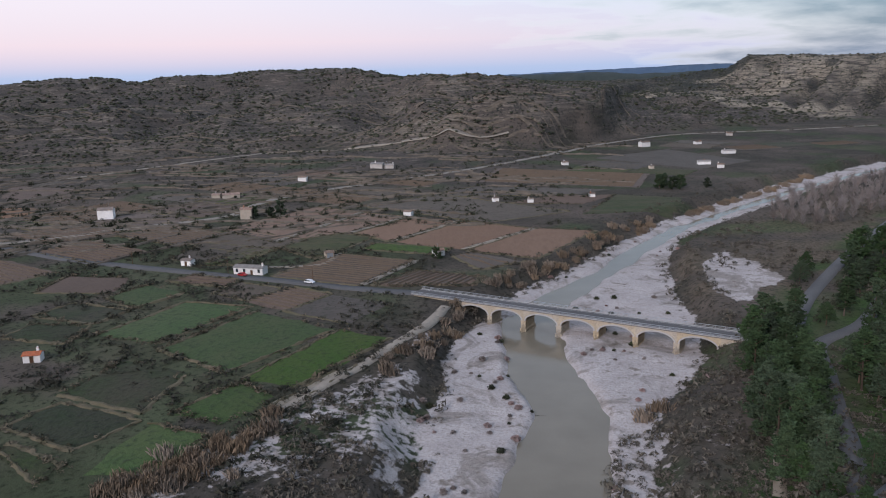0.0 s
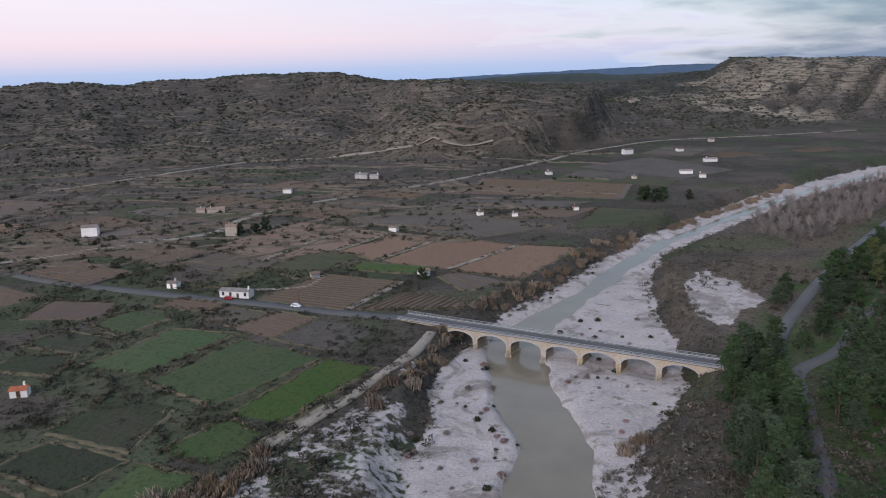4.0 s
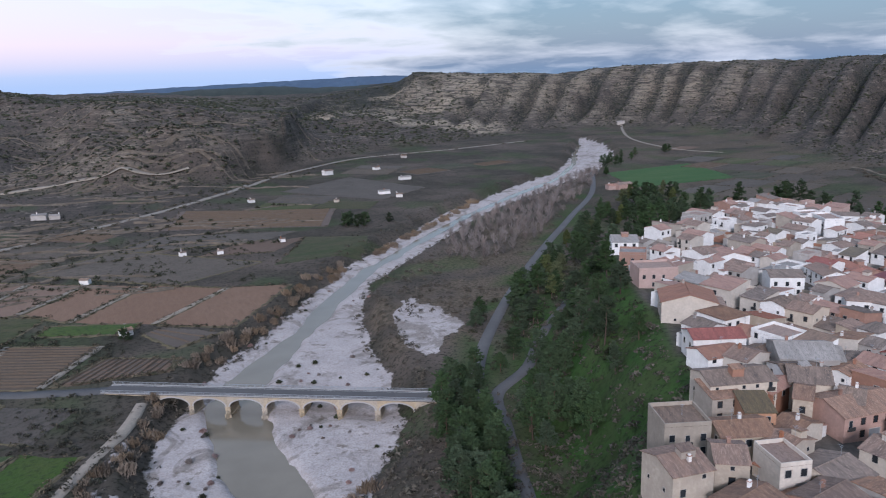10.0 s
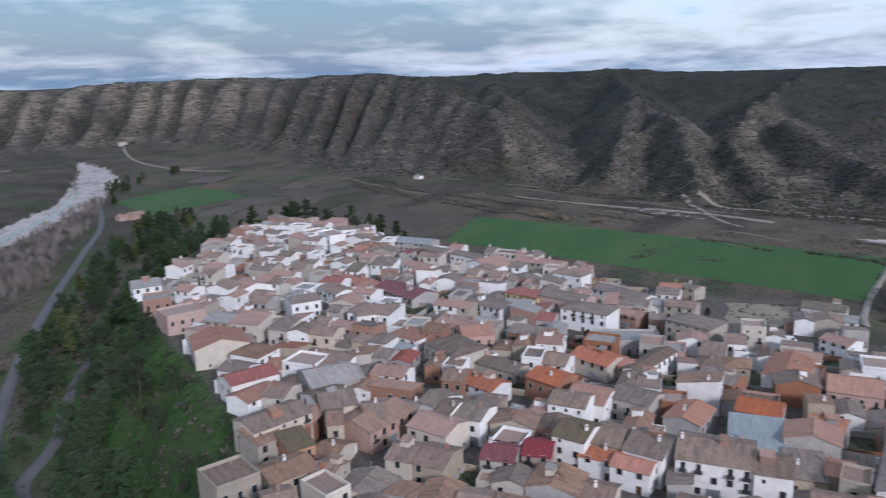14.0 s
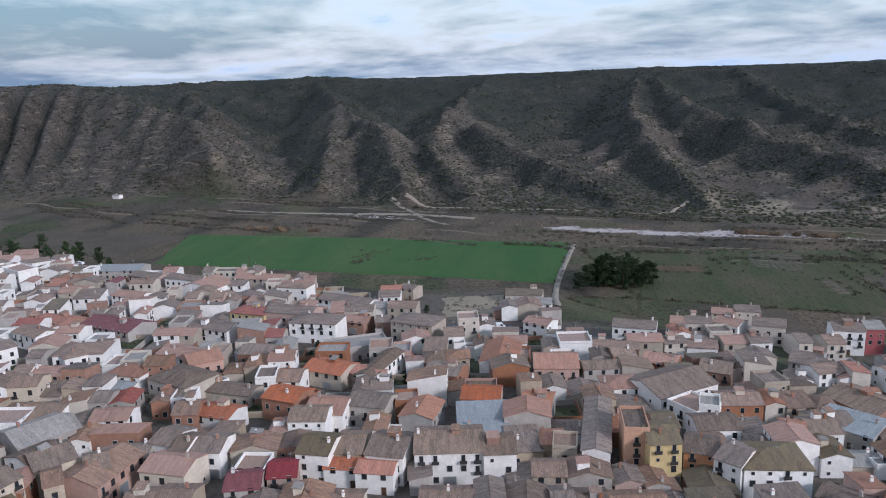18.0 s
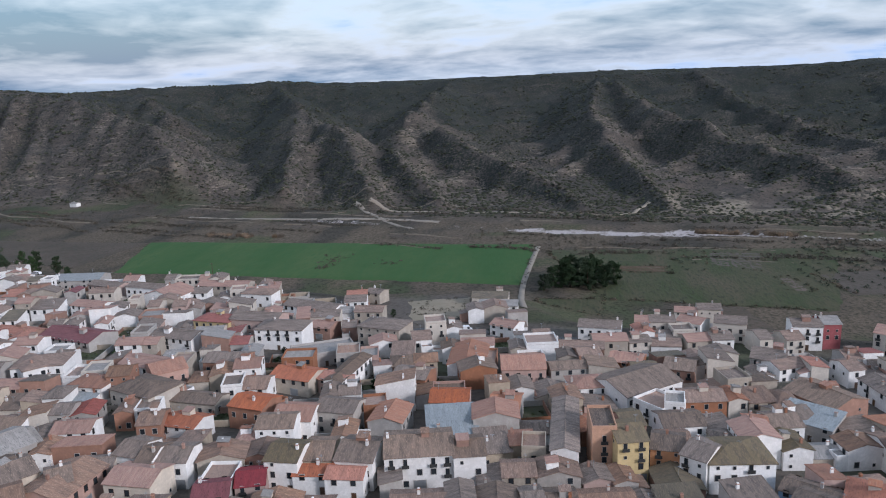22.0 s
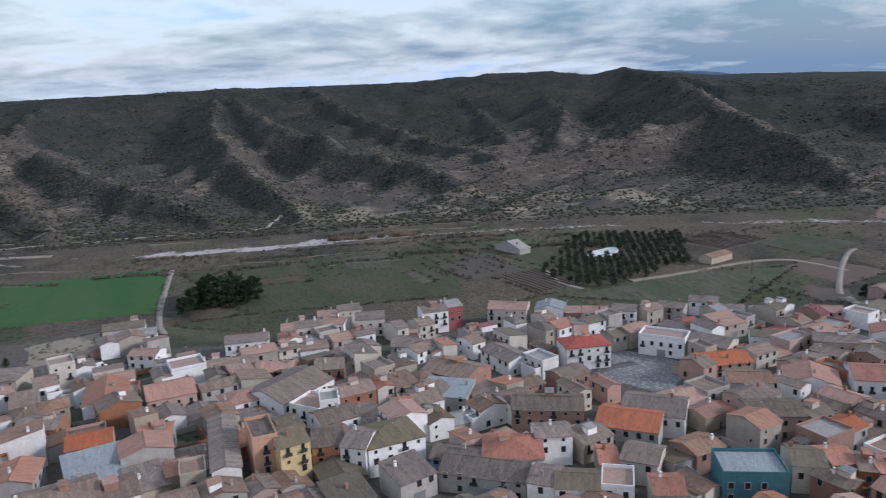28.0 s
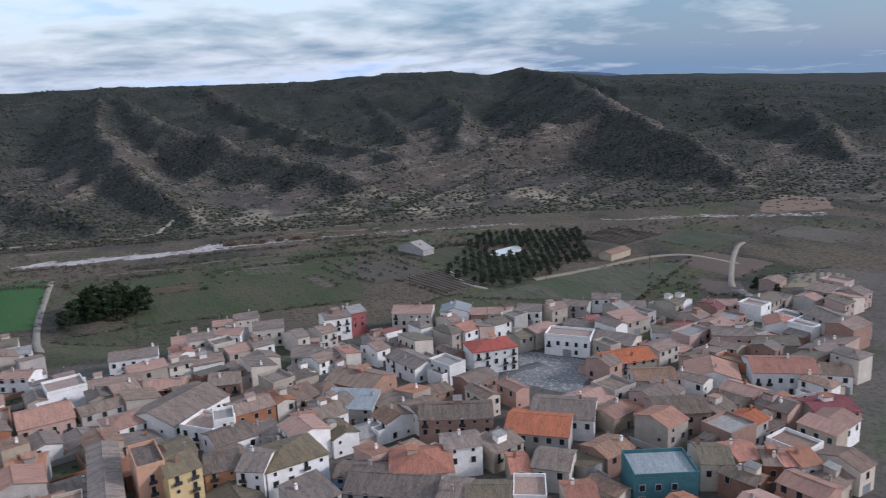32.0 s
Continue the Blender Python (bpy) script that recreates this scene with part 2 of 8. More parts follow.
FRONT = [(-180, -0.07), (-144, -0.072), (-138.4, -0.115), (-131.5, -0.055), (-127.6, -0.047), (-123.6, -0.052), (-115, -0.075), (-109.5, -0.098), (-102.3, -0.06),
         (-94, -0.016), (-88.8, -0.08), (-81.4, -0.058), (-72.2, -0.063), (-62.4, -0.037), (-53.5, -0.029), (-46.7, -0.047), (-39, -0.066), (-31, -0.066),
         (-26, -0.054), (-18.5, -0.047), (-11.7, -0.045), (-6.8, -0.033), (0, -0.03), (4, -0.033), (10.2, -0.028), (14.3, -0.038), (23.6, -0.027), (30, -0.028), (180, -0.03)]
SHOULDER = [(-180, 1000), (-144, 1000), (-138, 860), (-131, 950), (-115, 950), (-109, 860), (-102, 950), (-94, 1050), (-72, 980), (-62, 1050), (-54, 1250),
            (-47, 1550), (-31, 1650), (-14.5, 1450), (-10.6, 950), (-5, 900), (0, 900), (6, 1080), (30, 1120), (180, 1100)]
FOOT = [(-180, 700), (-139, 690), (-132, 640), (-119.5, 600), (-98, 590), (-80, 630), (-64, 800), (-50, 960), (-43, 1390), (-35, 1560), (-29, 1470), (-22, 1230),
        (-16.5, 1110), (-12.5, 1010), (-10, 930), (-6.5, 830), (0, 800), (10, 860), (30, 880), (180, 850)]


def table(rows, a):
    return np.interp(a, [r[0] for r in rows], [r[1] for r in rows])


# crests of the spurs that run down to the valley from the high ground (x, y, z)
SPURS_NORTH = [[(1540, 1120, 140), (1130, 990, 66), (800, 826, 14)], [(1740, 763, 128), (1349, 655, 78), (1040, 690, 50), (830, 645, 26)],
               [(1361, 1015, 128), (1130, 735, 112), (921, 500, 84), (780, 400, 56), (690, 360, 20)], [(1598, 927, 116), (1407, 758, 105), (1157, 588, 82)],
               [(1740, 621, 130), (1236, 396, 84), (917, 239, 60), (679, 159, 24)], [(1236, 396, 83), (897, 305, 50), (675, 244, 22)]]
SPURS_EAST = [[(1885, 215, 118), (1130, 198, 71), (940, 116, 50), (845, 55, 38), (717, -16, 25), (636, -37, 14)], [(1130, 198, 70), (860, 175, 46), (680, 95, 18)],
              [(1693, -116, 117), (1195, -67, 65), (944, -80, 42), (751, -95, 26), (650, -105, 14)], [(1693, -116, 116), (1185, -165, 66), (973, -210, 48), (807, -257, 35), (660, -290, 15)],
              [(1870, -330, 120), (1455, -365, 56), (1200, -400, 34), (900, -400, 22)], [(1767, -693, 90), (1375, -594, 46), (1080, -500, 26)]]
SPURS_SOUTH = [[(1733, -1182, 134), (1202, -894, 102), (848, -697, 80), (650, -620, 52), (512, -586, 22)], [(848, -697, 79), (807, -497, 42), (767, -361, 26), (690, -244, 16)],
               [(1500, -780, 84), (1150, -640, 50), (1000, -540, 34)], [(1150, -1110, 50), (785, -1034, 51), (571, -819, 26)], [(900, -1400, 52), (560, -1120, 40), (380, -800, 16)]]


def soft_max(p, q, k):
    h = np.clip(0.5 + 0.5 * (p - q) / k, 0, 1)
    return q + (p - q) * h + k * h * (1 - h)


def spurs(x, y):
    """Height of the spurs: each falls away from its crest line on both flanks."""
    best = np.full(np.shape(x), -200.0)
    flank = 10 * (fbm(x / 75, y / 75, 2, 91) - 0.5)
    for line in SPURS_NORTH + SPURS_EAST + SPURS_SOUTH:
        d, z = along(x, y, line)
        d = np.maximum(d + flank, 0)
        best = soft_max(z - 0.72 * d / (1 + d / 380) + 2, best, 7.0)
    return best


def fins(a, d):
    """How far into a gully between the fins of the northern cliffs, 0 to 1, and where they stand."""
    ph = (a + 0.9 * (vnoise(a / 3.1, np.zeros_like(d), 95) - 0.5) + (d - 1600) * 0.006) / 2.1
    f = np.abs(2 * (ph - np.floor(ph)) - 1)
    return (1 - f) ** 1.3 * (0.55 + 0.45 * vnoise(np.floor(ph) * 5.3, np.zeros_like(d), 96)), sstep(-17, -27, a) * sstep(-66, -56, a)


def hill_share(x, y):
    a, d = np.degrees(np.arctan2(-x, y)), np.hypot(x, y)
    return sstep(-30, 60, d - table(FOOT, a))


def height(x, y, rough=True):
    """Height of the ground."""
    x, y = np.asarray(x, float), np.asarray(y, float)
    a, d = np.degrees(np.arctan2(-x, y)), np.hypot(x, y)
    dr, wr = along(x, y, BED)
    z = 8 + np.minimum(dr, 420) * 0.014
    # hills: foot, shoulder of the front spurs, crest
    aw = a + 3.0 * (fbm(x / 170, y / 170, 3, 7) - 0.5) * sstep(-30, -18, a)
    foot, sh, cr = table(FOOT, aw), table(SHOULDER, aw), table(CREST, aw)
    wob = 60 * (fbm(x / 260, y / 260, 2, 5) - 0.5)
    foot = foot + wob
    zs, zc = np.interp(a, [-12, 4], [123, 93]) + table(FRONT, a) * sh, np.interp(a, [-9, 6], [122, 94]) + table(SKYLINE, a) * cr
    lat = a * 0.01745 * 900
    west = sstep(-27, -17, a)
    warp = 120 * (fbm(x / 420, y / 420, 2, 9) - 0.5)
    phase = (lat + warp + 0.62 * (d - 600)) / 128
    fold_w = np.abs(2 * (phase - np.floor(phase)) - 1)
    fold = np.abs(2 * (phase * 1.33 - np.floor(phase * 1.33)) - 1)
    rid2 = 1 - np.abs(2 * vnoise((lat + 0.5 * warp + 0.3 * d) / 48, d / 330, 33) - 1)
    u1 = np.clip((d - foot) / (sh - foot), 0, 1)
    u2 = np.clip((d - sh) / (cr - sh), 0, 1)
    u = np.clip((d - foot) / (cr - foot) / 0.9, 0, 1)
    # west: one long front under the plateau
    front = 14 + (zs - 14) * (u1 ** 0.85)
    hgt = front * (1 - sstep(0, 1, u2)) + zc * sstep(0, 1, u2) - 14 * np.sin(np.pi * u2)
    mid = np.sin(np.pi * u) ** 0.7
    hgt = hgt - mid * np.clip(hgt - 14, 0, 90) * (0.38 * (1 - fold_w) ** 1.15 + 0.20 * (0.6 - rid2))
    # east: hollows rising to the plateau, with the spurs between them
    hollow = 14 + (zc - 14) * (0.10 * u + 0.90 * u ** 4.2)
    hollow = hollow - mid * 18 * (1 - fold) + 10 * mid * (rid2 - 0.5)
    east = soft_max(spurs(x, y), hollow, 8.0) + 13 * mid * (rid2 - 0.6)
    # north: cliffs cut into fins
    groove, where = fins(a, d)
    wall = 14 + (zc - 14) * np.clip(0.12 * sstep(0, 0.25, u) + 0.88 * sstep(0.05, 0.85, u), 0, 1)
    wall = wall - 42 * groove * np.sin(np.pi * np.clip(u * 1.05, 0, 1)) ** 1.3
    east = east * (1 - where) + soft_max(wall, np.where(a < -40, east, -50), 8.0) * where
    hgt = hgt * west + east * (1 - west)
    hgt = np.minimum(hgt, np.interp(a, [-9, 6], [122, 94]) + table(SKYLINE, a) * d - 1.5 * (1 - u))
    rise = np.clip(hgt - 14, 0, None)
    hgt = np.where(d > cr, zc - (d - cr) * 0.004, hgt)
    on = sstep(0, 40, d - foot)
    hz = z * (1 - on) + np.maximum(hgt, z - 2) * on
    if rough:
        bench = hz + 1.1 * np.sin(hz * 2 * np.pi / 8.5)
        hz = hz + on * (0.8 * (bench - hz) + 15 * (fbm(x / 70, y / 70, 4, 3) - 0.5) * np.clip(rise / 30, 0, 1))
        gully = 1 - np.abs(2 * vnoise(x / 105 + 0.2 * vnoise(x / 40, y / 40, 21), y / 105, 22) - 1)
        hz = hz + on * mid * np.clip(rise / 35, 0, 1) * (1 - 0.7 * where) * (13 * (gully - 0.55) + 5 * (1 - np.abs(2 * vnoise(x / 42, y / 42, 23) - 1) - 0.5))
        hz = hz + on * sstep(0.75, 1, u2) * 5 * (vnoise(lat / 14, d / 400, 77) - 0.5)
    # lower terraces at the hills' feet in the west
    terr = sstep(-250, 0, d - foot) * (1 - on) * (a > -8)
    z = hz + terr * 3.0 * (np.round(fbm(x / 90, y / 90, 2, 12) * 5) / 5)
    # town spur
    t = inside(x, y, TOWN)
    e = (x - 93) * 0.864 - (y - 103) * 0.504
    s = (x - 93) * 0.504 + (y - 103) * 0.864
    top = 42.5 - 0.055 * np.clip(e, 0, 230) - 0.03 * np.clip(s - 120, 0, 200)
    run = np.where(e < 25, 34.0, 62.0) - 10 * sstep(150, 260, s)
    k = sstep(0, 1, 1 + t / run)
    if rough:
        k = np.clip(k + (fbm(x / 14, y / 14, 3, 40) - 0.5) * 0.16 * np.clip(4 * k * (1 - k), 0, 1), 0, 1)
    z = z * (1 - k) + np.maximum(top, z) * k
    # the river bed and its banks
    edge = wr + 8 * (fbm(x / 30, y / 30, 3, 60) - 0.5)
    bank = sstep(0, 11, dr - edge)
    bed = 2.4 + 0.9 * (fbm(x / 16, y / 16, 3, 61) - 0.5) * 2
    dw, ww = along(x, y, WATER)
    bed = bed - 2.6 * (1 - sstep(-2, 3.5, dw - ww + 5 * (fbm(x / 12, y / 12, 2, 62) - 0.5)))
    z = np.where(k > 0.5, z, bed * (1 - bank) + z * bank)
    dq, wq = along(x, y, WASH)
    z = z - 1.2 * (1 - sstep(0, 6, dq - wq))
    if rough:
        z = z + 0.35 * (fbm(x / 9, y / 9, 2, 70) - 0.5) * (1 - sstep(-5, 5, t))
    return z


SITE_X, SITE_Y = np.arange(-420, 640, 2.0), np.arange(-640, 1060, 2.0)
SITE = height(*np.meshgrid(SITE_X, SITE_Y))


def ground_at(x, y):
    """Height of the ground at one place."""
    u, v = (x + 420) / 2.0, (y + 640) / 2.0
    i, j = int(u), int(v)
    if 0 <= i < len(SITE_X) - 1 and 0 <= j < len(SITE_Y) - 1:
        u, v = u - i, v - j
        return float((SITE[j, i] * (1 - u) + SITE[j, i + 1] * u) * (1 - v) + (SITE[j + 1, i] * (1 - u) + SITE[j + 1, i + 1] * u) * v)
    return float(height(np.array([x]), np.array([y]))[0])

# ---- ground sheet ----
def ground_material():
    m = bpy.data.materials.new("ground_cover")
    m.use_nodes = True
    nt = m.node_tree
    bsdf = nt.nodes["Principled BSDF"]
    bsdf.inputs["Roughness"].default_value = 0.95
    bsdf.inputs["Specular IOR Level"].default_value = 0.1
    pos = nt.nodes.new("ShaderNodeNewGeometry").outputs["Position"]
    att = nt.nodes.new("ShaderNodeAttribute")
    att.attribute_name = "cover"
    sep = nt.nodes.new("ShaderNodeSeparateColor")
    nt.links.new(att.outputs["Color"], sep.inputs[0])

    def tex(s, detail=5.0, stretch=None, dist=0.0):
        n = nt.nodes.new("ShaderNodeTexNoise")
        n.inputs["Scale"].default_value, n.inputs["Detail"].default_value, n.inputs["Roughness"].default_value = s, detail, 0.65
        n.inputs["Distortion"].default_value = dist
        src = pos
        if stretch:
            v = nt.nodes.new("ShaderNodeVectorMath")
            v.operation = "MULTIPLY"
            nt.links.new(pos, v.inputs[0])
            v.inputs[1].default_value = stretch
            src = v.outputs[0]
        nt.links.new(src, n.inputs["Vector"])
        return n.outputs[0]

    def ramp(fac, lo, hi, a=0.0, b=1.0):
        n = nt.nodes.new("ShaderNodeMapRange")
        for i, v in ((1, lo), (2, hi), (3, a), (4, b)):
            n.inputs[i].default_value = v
        nt.links.new(fac, n.inputs[0])
        return n.outputs[0]

    def mix(fac, x, y):
        n = nt.nodes.new("ShaderNodeMix")
        n.data_type = "RGBA"
        for slot, v in ((0, fac), (6, x), (7, y)):
            if isinstance(v, (int, float)):
                n.inputs[slot].default_value = v
            elif isinstance(v, tuple):
                n.inputs[slot].default_value = (*v, 1)
            else:
                nt.links.new(v, n.inputs[slot])
        return n.outputs[2]

    def times(a, b):
        n = nt.nodes.new("ShaderNodeMath")
        n.operation = "MULTIPLY"
        for i, v in enumerate((a, b)):
            if isinstance(v, float):
                n.inputs[i].default_value = v
            else:
                nt.links.new(v, n.inputs[i])
        return n.outputs[0]

    wide, mid, fine = tex(0.012), tex(0.06), tex(0.55, 4.0)
    plain = mix(ramp(mid, 0.35, 0.65), (0.070, 0.059, 0.050), (0.044, 0.041, 0.030))
    plain = mix(ramp(wide, 0.45, 0.65), plain, (0.112, 0.090, 0.074))
    plain = mix(ramp(fine, 0.52, 0.66), plain, (0.019, 0.020, 0.013))
    att3 = nt.nodes.new("ShaderNodeAttribute")
    att3.attribute_name = "wood"
    wood = att3.outputs["Fac"]

    def plus(a, b):
        n = nt.nodes.new("ShaderNodeMath")
        n.operation = "ADD"
        nt.links.new(a, n.inputs[0])
        nt.links.new(b, n.inputs[1])
        return n.outputs[0]

    scrub = mix(ramp(mid, 0.35, 0.65), (0.092, 0.075, 0.064), (0.053, 0.047, 0.040))
    scrub = mix(ramp(wide, 0.42, 0.62), scrub, (0.076, 0.063, 0.054))
    strata = tex(1.0, 5.0, (0.022, 0.022, 0.34), 0.6)
    patch = tex(0.02, 4.0)
    bare = mix(ramp(fine, 0.3, 0.7), (0.26, 0.215, 0.17), (0.16, 0.135, 0.108))
    rock = times(times(ramp(strata, 0.50, 0.60), ramp(patch, 0.48, 0.62)), ramp(wood, 0.0, 0.6, 0.45, 0.02))
    hill = mix(rock, scrub, bare)
    # woods, and the shade of the cliff gullies, are both painted dark here
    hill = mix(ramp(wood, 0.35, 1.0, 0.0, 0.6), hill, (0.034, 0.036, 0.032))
    # narrow pale ledges that run level round the slopes
    ledge = tex(1.0, 4.0, (0.010, 0.010, 0.13), 0.4)
    thin = times(ramp(ledge, 0.480, 0.50), ramp(ledge, 0.520, 0.50))
    hill = mix(times(times(thin, ramp(tex(0.03, 4.0), 0.44, 0.56, 0.0, 0.9)), ramp(wood, 0.2, 0.9, 1.0, 0.2)), hill, (0.22, 0.182, 0.145))
    cliffs = times(times(sep.outputs[1], ramp(strata, 0.40, 0.54)), ramp(wood, 0.1, 0.8, 1.0, 0.08))
    hill = mix(cliffs, hill, mix(ramp(fine, 0.3, 0.75), (0.40, 0.33, 0.245), (0.19, 0.16, 0.12)))
    # scrub stands in dots, closer together where woods and painted gully shade lie
    speck = plus(plus(tex(0.34, 3.0), ramp(wood, 0.0, 1.0, -0.055, 0.10)), ramp(tex(0.045, 3.0), 0.3, 0.7, -0.06, 0.06))
    hill = mix(times(ramp(speck, 0.50, 0.56), 0.88), hill, mix(ramp(patch, 0.4, 0.6), (0.015, 0.020, 0.018), (0.025, 0.030, 0.024)))
    gravel = mix(ramp(tex(0.09), 0.35, 0.65), (0.46, 0.415, 0.395), (0.375, 0.335, 0.318))
    gravel = mix(ramp(tex(1.4, 3.0), 0.45, 0.75), gravel, (0.27, 0.235, 0.22))
    gravel = mix(ramp(tex(0.2, 4.0), 0.58, 0.68), gravel, (0.20, 0.17, 0.145))
    gravel = mix(times(ramp(tex(0.05, 6.0, None, 1.2), 0.52, 0.60), 0.6), gravel, mix(ramp(fine, 0.4, 0.6), (0.20, 0.165, 0.14), (0.11, 0.095, 0.07)))
    urban = mix(ramp(mid, 0.35, 0.65), (0.135, 0.115, 0.098), (0.10, 0.088, 0.076))
    urban = mix(ramp(fine, 0.45, 0.7), urban, (0.07, 0.062, 0.055))
    grass = mix(ramp(mid, 0.35, 0.6), (0.038, 0.086, 0.020), (0.048, 0.068, 0.025))
    grass = mix(ramp(fine, 0.50, 0.66), grass, (0.022, 0.036, 0.014))
    att4 = nt.nodes.new("ShaderNodeAttribute")
    att4.attribute_name = "dry"
    plain = mix(att4.outputs["Fac"], plain, mix(ramp(fine, 0.40, 0.62), (0.135, 0.105, 0.078), (0.060, 0.052, 0.036)))
    col = mix(sep.outputs[2], plain, hill)
    col = mix(att.outputs["Alpha"], col, urban)
    att2 = nt.nodes.new("ShaderNodeAttribute")
    att2.attribute_name = "grass"
    col = mix(att2.outputs["Fac"], col, grass)
    add_ = nt.nodes.new("ShaderNodeMath")
    add_.operation = "ADD"
    nt.links.new(sep.outputs[0], add_.inputs[0])
    nt.links.new(ramp(tex(0.35, 4.0), 0.25, 0.75, -0.42, 0.42), add_.inputs[1])
    col = mix(ramp(add_.outputs[0], 0.42, 0.58), col, gravel)
    nt.links.new(col, bsdf.inputs["Base Color"])
    bump = nt.nodes.new("ShaderNodeBump")
    bump.inputs["Strength"].default_value, bump.inputs["Distance"].default_value = 0.5, 1.0
    nt.links.new(fine, bump.inputs["Height"])
    nt.links.new(bump.outputs[0], bsdf.inputs["Normal"])
    return m


def grid_mesh(name, xs, ys, zs, wrap=False):
    """A mesh over a rows x columns grid of places."""
    r, c = xs.shape
    me = bpy.data.meshes.new(name)
    idx = np.arange(r * c).reshape(r, c)
    nxt = np.roll(idx, -1, axis=1) if wrap else idx[:, 1:]
    cur = idx if wrap else idx[:, :-1]
    quads = np.stack([cur[:-1], nxt[:-1], nxt[1:], cur[1:]], -1).reshape(-1, 4)
    me.vertices.add(r * c)
    me.vertices.foreach_set("co", np.stack([xs, ys, zs], -1).astype(np.float32).ravel())
    me.loops.add(quads.size)
    me.loops.foreach_set("vertex_index", quads.ravel().astype(np.int32))
    me.polygons.add(len(quads))
    me.polygons.foreach_set("loop_start", np.arange(0, quads.size, 4, dtype=np.int32))
    me.update(calc_edges=True)
    me.validate()
    me.polygons.foreach_set("use_smooth", np.ones(len(me.polygons), bool))
    return me


turns = np.radians(np.concatenate([np.arange(45, -160, -0.25), np.arange(-160, -315, -2.5)]))
reach = np.concatenate([[0.02, 8.0], 20 * np.exp(np.arange(0, math.log(4700 / 20), 0.0132)), [4700.0]])
gx, gy = -np.sin(turns)[None] * reach[:, None], np.cos(turns)[None] * reach[:, None]
gz = height(gx, gy)
ground_mesh = grid_mesh("ground", gx, gy, gz, wrap=True)
dr, wr = along(gx, gy, BED)
edge_n = 9 * (fbm(gx / 30, gy / 30, 3, 60) - 0.5) + 5 * (fbm(gx / 8, gy / 8, 2, 64) - 0.5)
gravel_m = 1 - sstep(-1.5, 2.5, dr - wr - edge_n)
isle = inside(gx, gy, [(92, 292), (100, 345), (150, 420), (190, 462), (196, 420), (150, 350), (125, 280)])
gravel_m = gravel_m * (1 - 0.9 * sstep(-4, 6, isle + edge_n))
bars = np.exp(-((gx - 122) ** 2 / 180 + (gy - 322) ** 2 / 700)) + np.exp(-((gx - 108) ** 2 / 60 + (gy - 290) ** 2 / 500))
gravel_m = np.maximum(gravel_m, sstep(0.35, 0.6, bars + 0.9 * (fbm(gx / 11, gy / 11, 4, 65) - 0.5)))
FORELAND = [(-70, 140), (-52, 168), (-40, 190), (-26, 212), (-8, 258), (-2, 268), (-9, 240), (-11, 225), (-7, 198), (-6, 178), (-10, 160), (-10, 130), (-40, 110)]
BRUSH = [(88, 246), (70, 213), (56, 197), (46, 180), (36, 162), (34, 130), (62, 130), (70, 165), (82, 196), (92, 226)]
fore = sstep(-3, 5, inside(gx, gy, FORELAND) + edge_n)
gravel_m = np.maximum(gravel_m, fore * (0.24 + 0.34 * sstep(0.35, 0.65, fbm(gx / 13, gy / 13, 3, 66))))
gravel_m = np.maximum(gravel_m, 0.30 * sstep(-2, 6, inside(gx, gy, BRUSH)) * sstep(0.45, 0.6, fbm(gx / 12, gy / 12, 3, 69)))
dq, wq = along(gx, gy, WASH)
gravel_m = np.maximum(gravel_m, 0.95 * (1 - sstep(-1, 2, dq - 0.7 * wq - 9 * (fbm(gx / 25, gy / 25, 2, 67) - 0.5))) * (1 - 0.65 * sstep(180, 320, gy)) * (0.50 + 0.5 * np.exp(-((gy + 45) / 75) ** 4)) * sstep(0.30, 0.52, fbm(gx / 50, gy / 50, 2, 68) + 0.25 * np.exp(-((gx - 560) ** 2 + (gy + 50) ** 2) / 9000)))
az_g, far_g = np.degrees(np.arctan2(-gx, gy)), np.hypot(gx, gy)
hill_m = hill_share(gx, gy)
terrace_m = sstep(-330, -120, far_g - table(FOOT, az_g)) * sstep(-12, -2, az_g)
cliff = hill_m * sstep(-3, -9, az_g) * sstep(-52, -40, az_g) * sstep(1500, 1700, far_g) * sstep(0.25, 0.45, fbm(gx / 120, gy / 120, 3, 80) + 0.2 * sstep(-30, -12, az_g)) * sstep(1, 0.86, (far_g - table(FOOT, az_g)) / (table(CREST, az_g) - table(FOOT, az_g)))
cliff = cliff * (1 - 0.4 * sstep(-24, -30, az_g))
cliff = np.maximum(cliff, hill_m * sstep(-8, -12, az_g) * sstep(-29, -25, az_g) * sstep(1380, 1430, far_g) * sstep(1520, 1480, far_g))
south = hill_m * sstep(-97, -101, az_g) * sstep(-130, -124, az_g) * sstep(780, 720, far_g) * sstep(0.4, 0.6, fbm(gx / 40, gy / 40, 3, 81))
cliff = np.maximum(cliff, 0.8 * south)
town_d = inside(gx, gy, TOWN)
urban_m = sstep(-4, 3, town_d)
slope_e = (gx - 93) * 0.864 - (gy - 103) * 0.504
grass_m = sstep(-60, -36, town_d) * (1 - sstep(-3, 2, town_d)) * sstep(0.26, 0.48, fbm(gx / 16, gy / 16, 3, 82) + 0.12 * sstep(-40, -15, town_d))
grass_m = np.maximum(grass_m * sstep(60, 20, slope_e), 0.4 * sstep(0.56, 0.68, fbm(gx / 45, gy / 45, 3, 83)) * (1 - hill_m))
near_w = (1 - fore) * sstep(-8, -30, gx) * sstep(620, 380, far_g) * (1 - hill_m) * sstep(0.36, 0.56, fbm(gx / 30, gy / 30, 4, 89))
grass_m = np.maximum(grass_m, 0.42 * near_w)
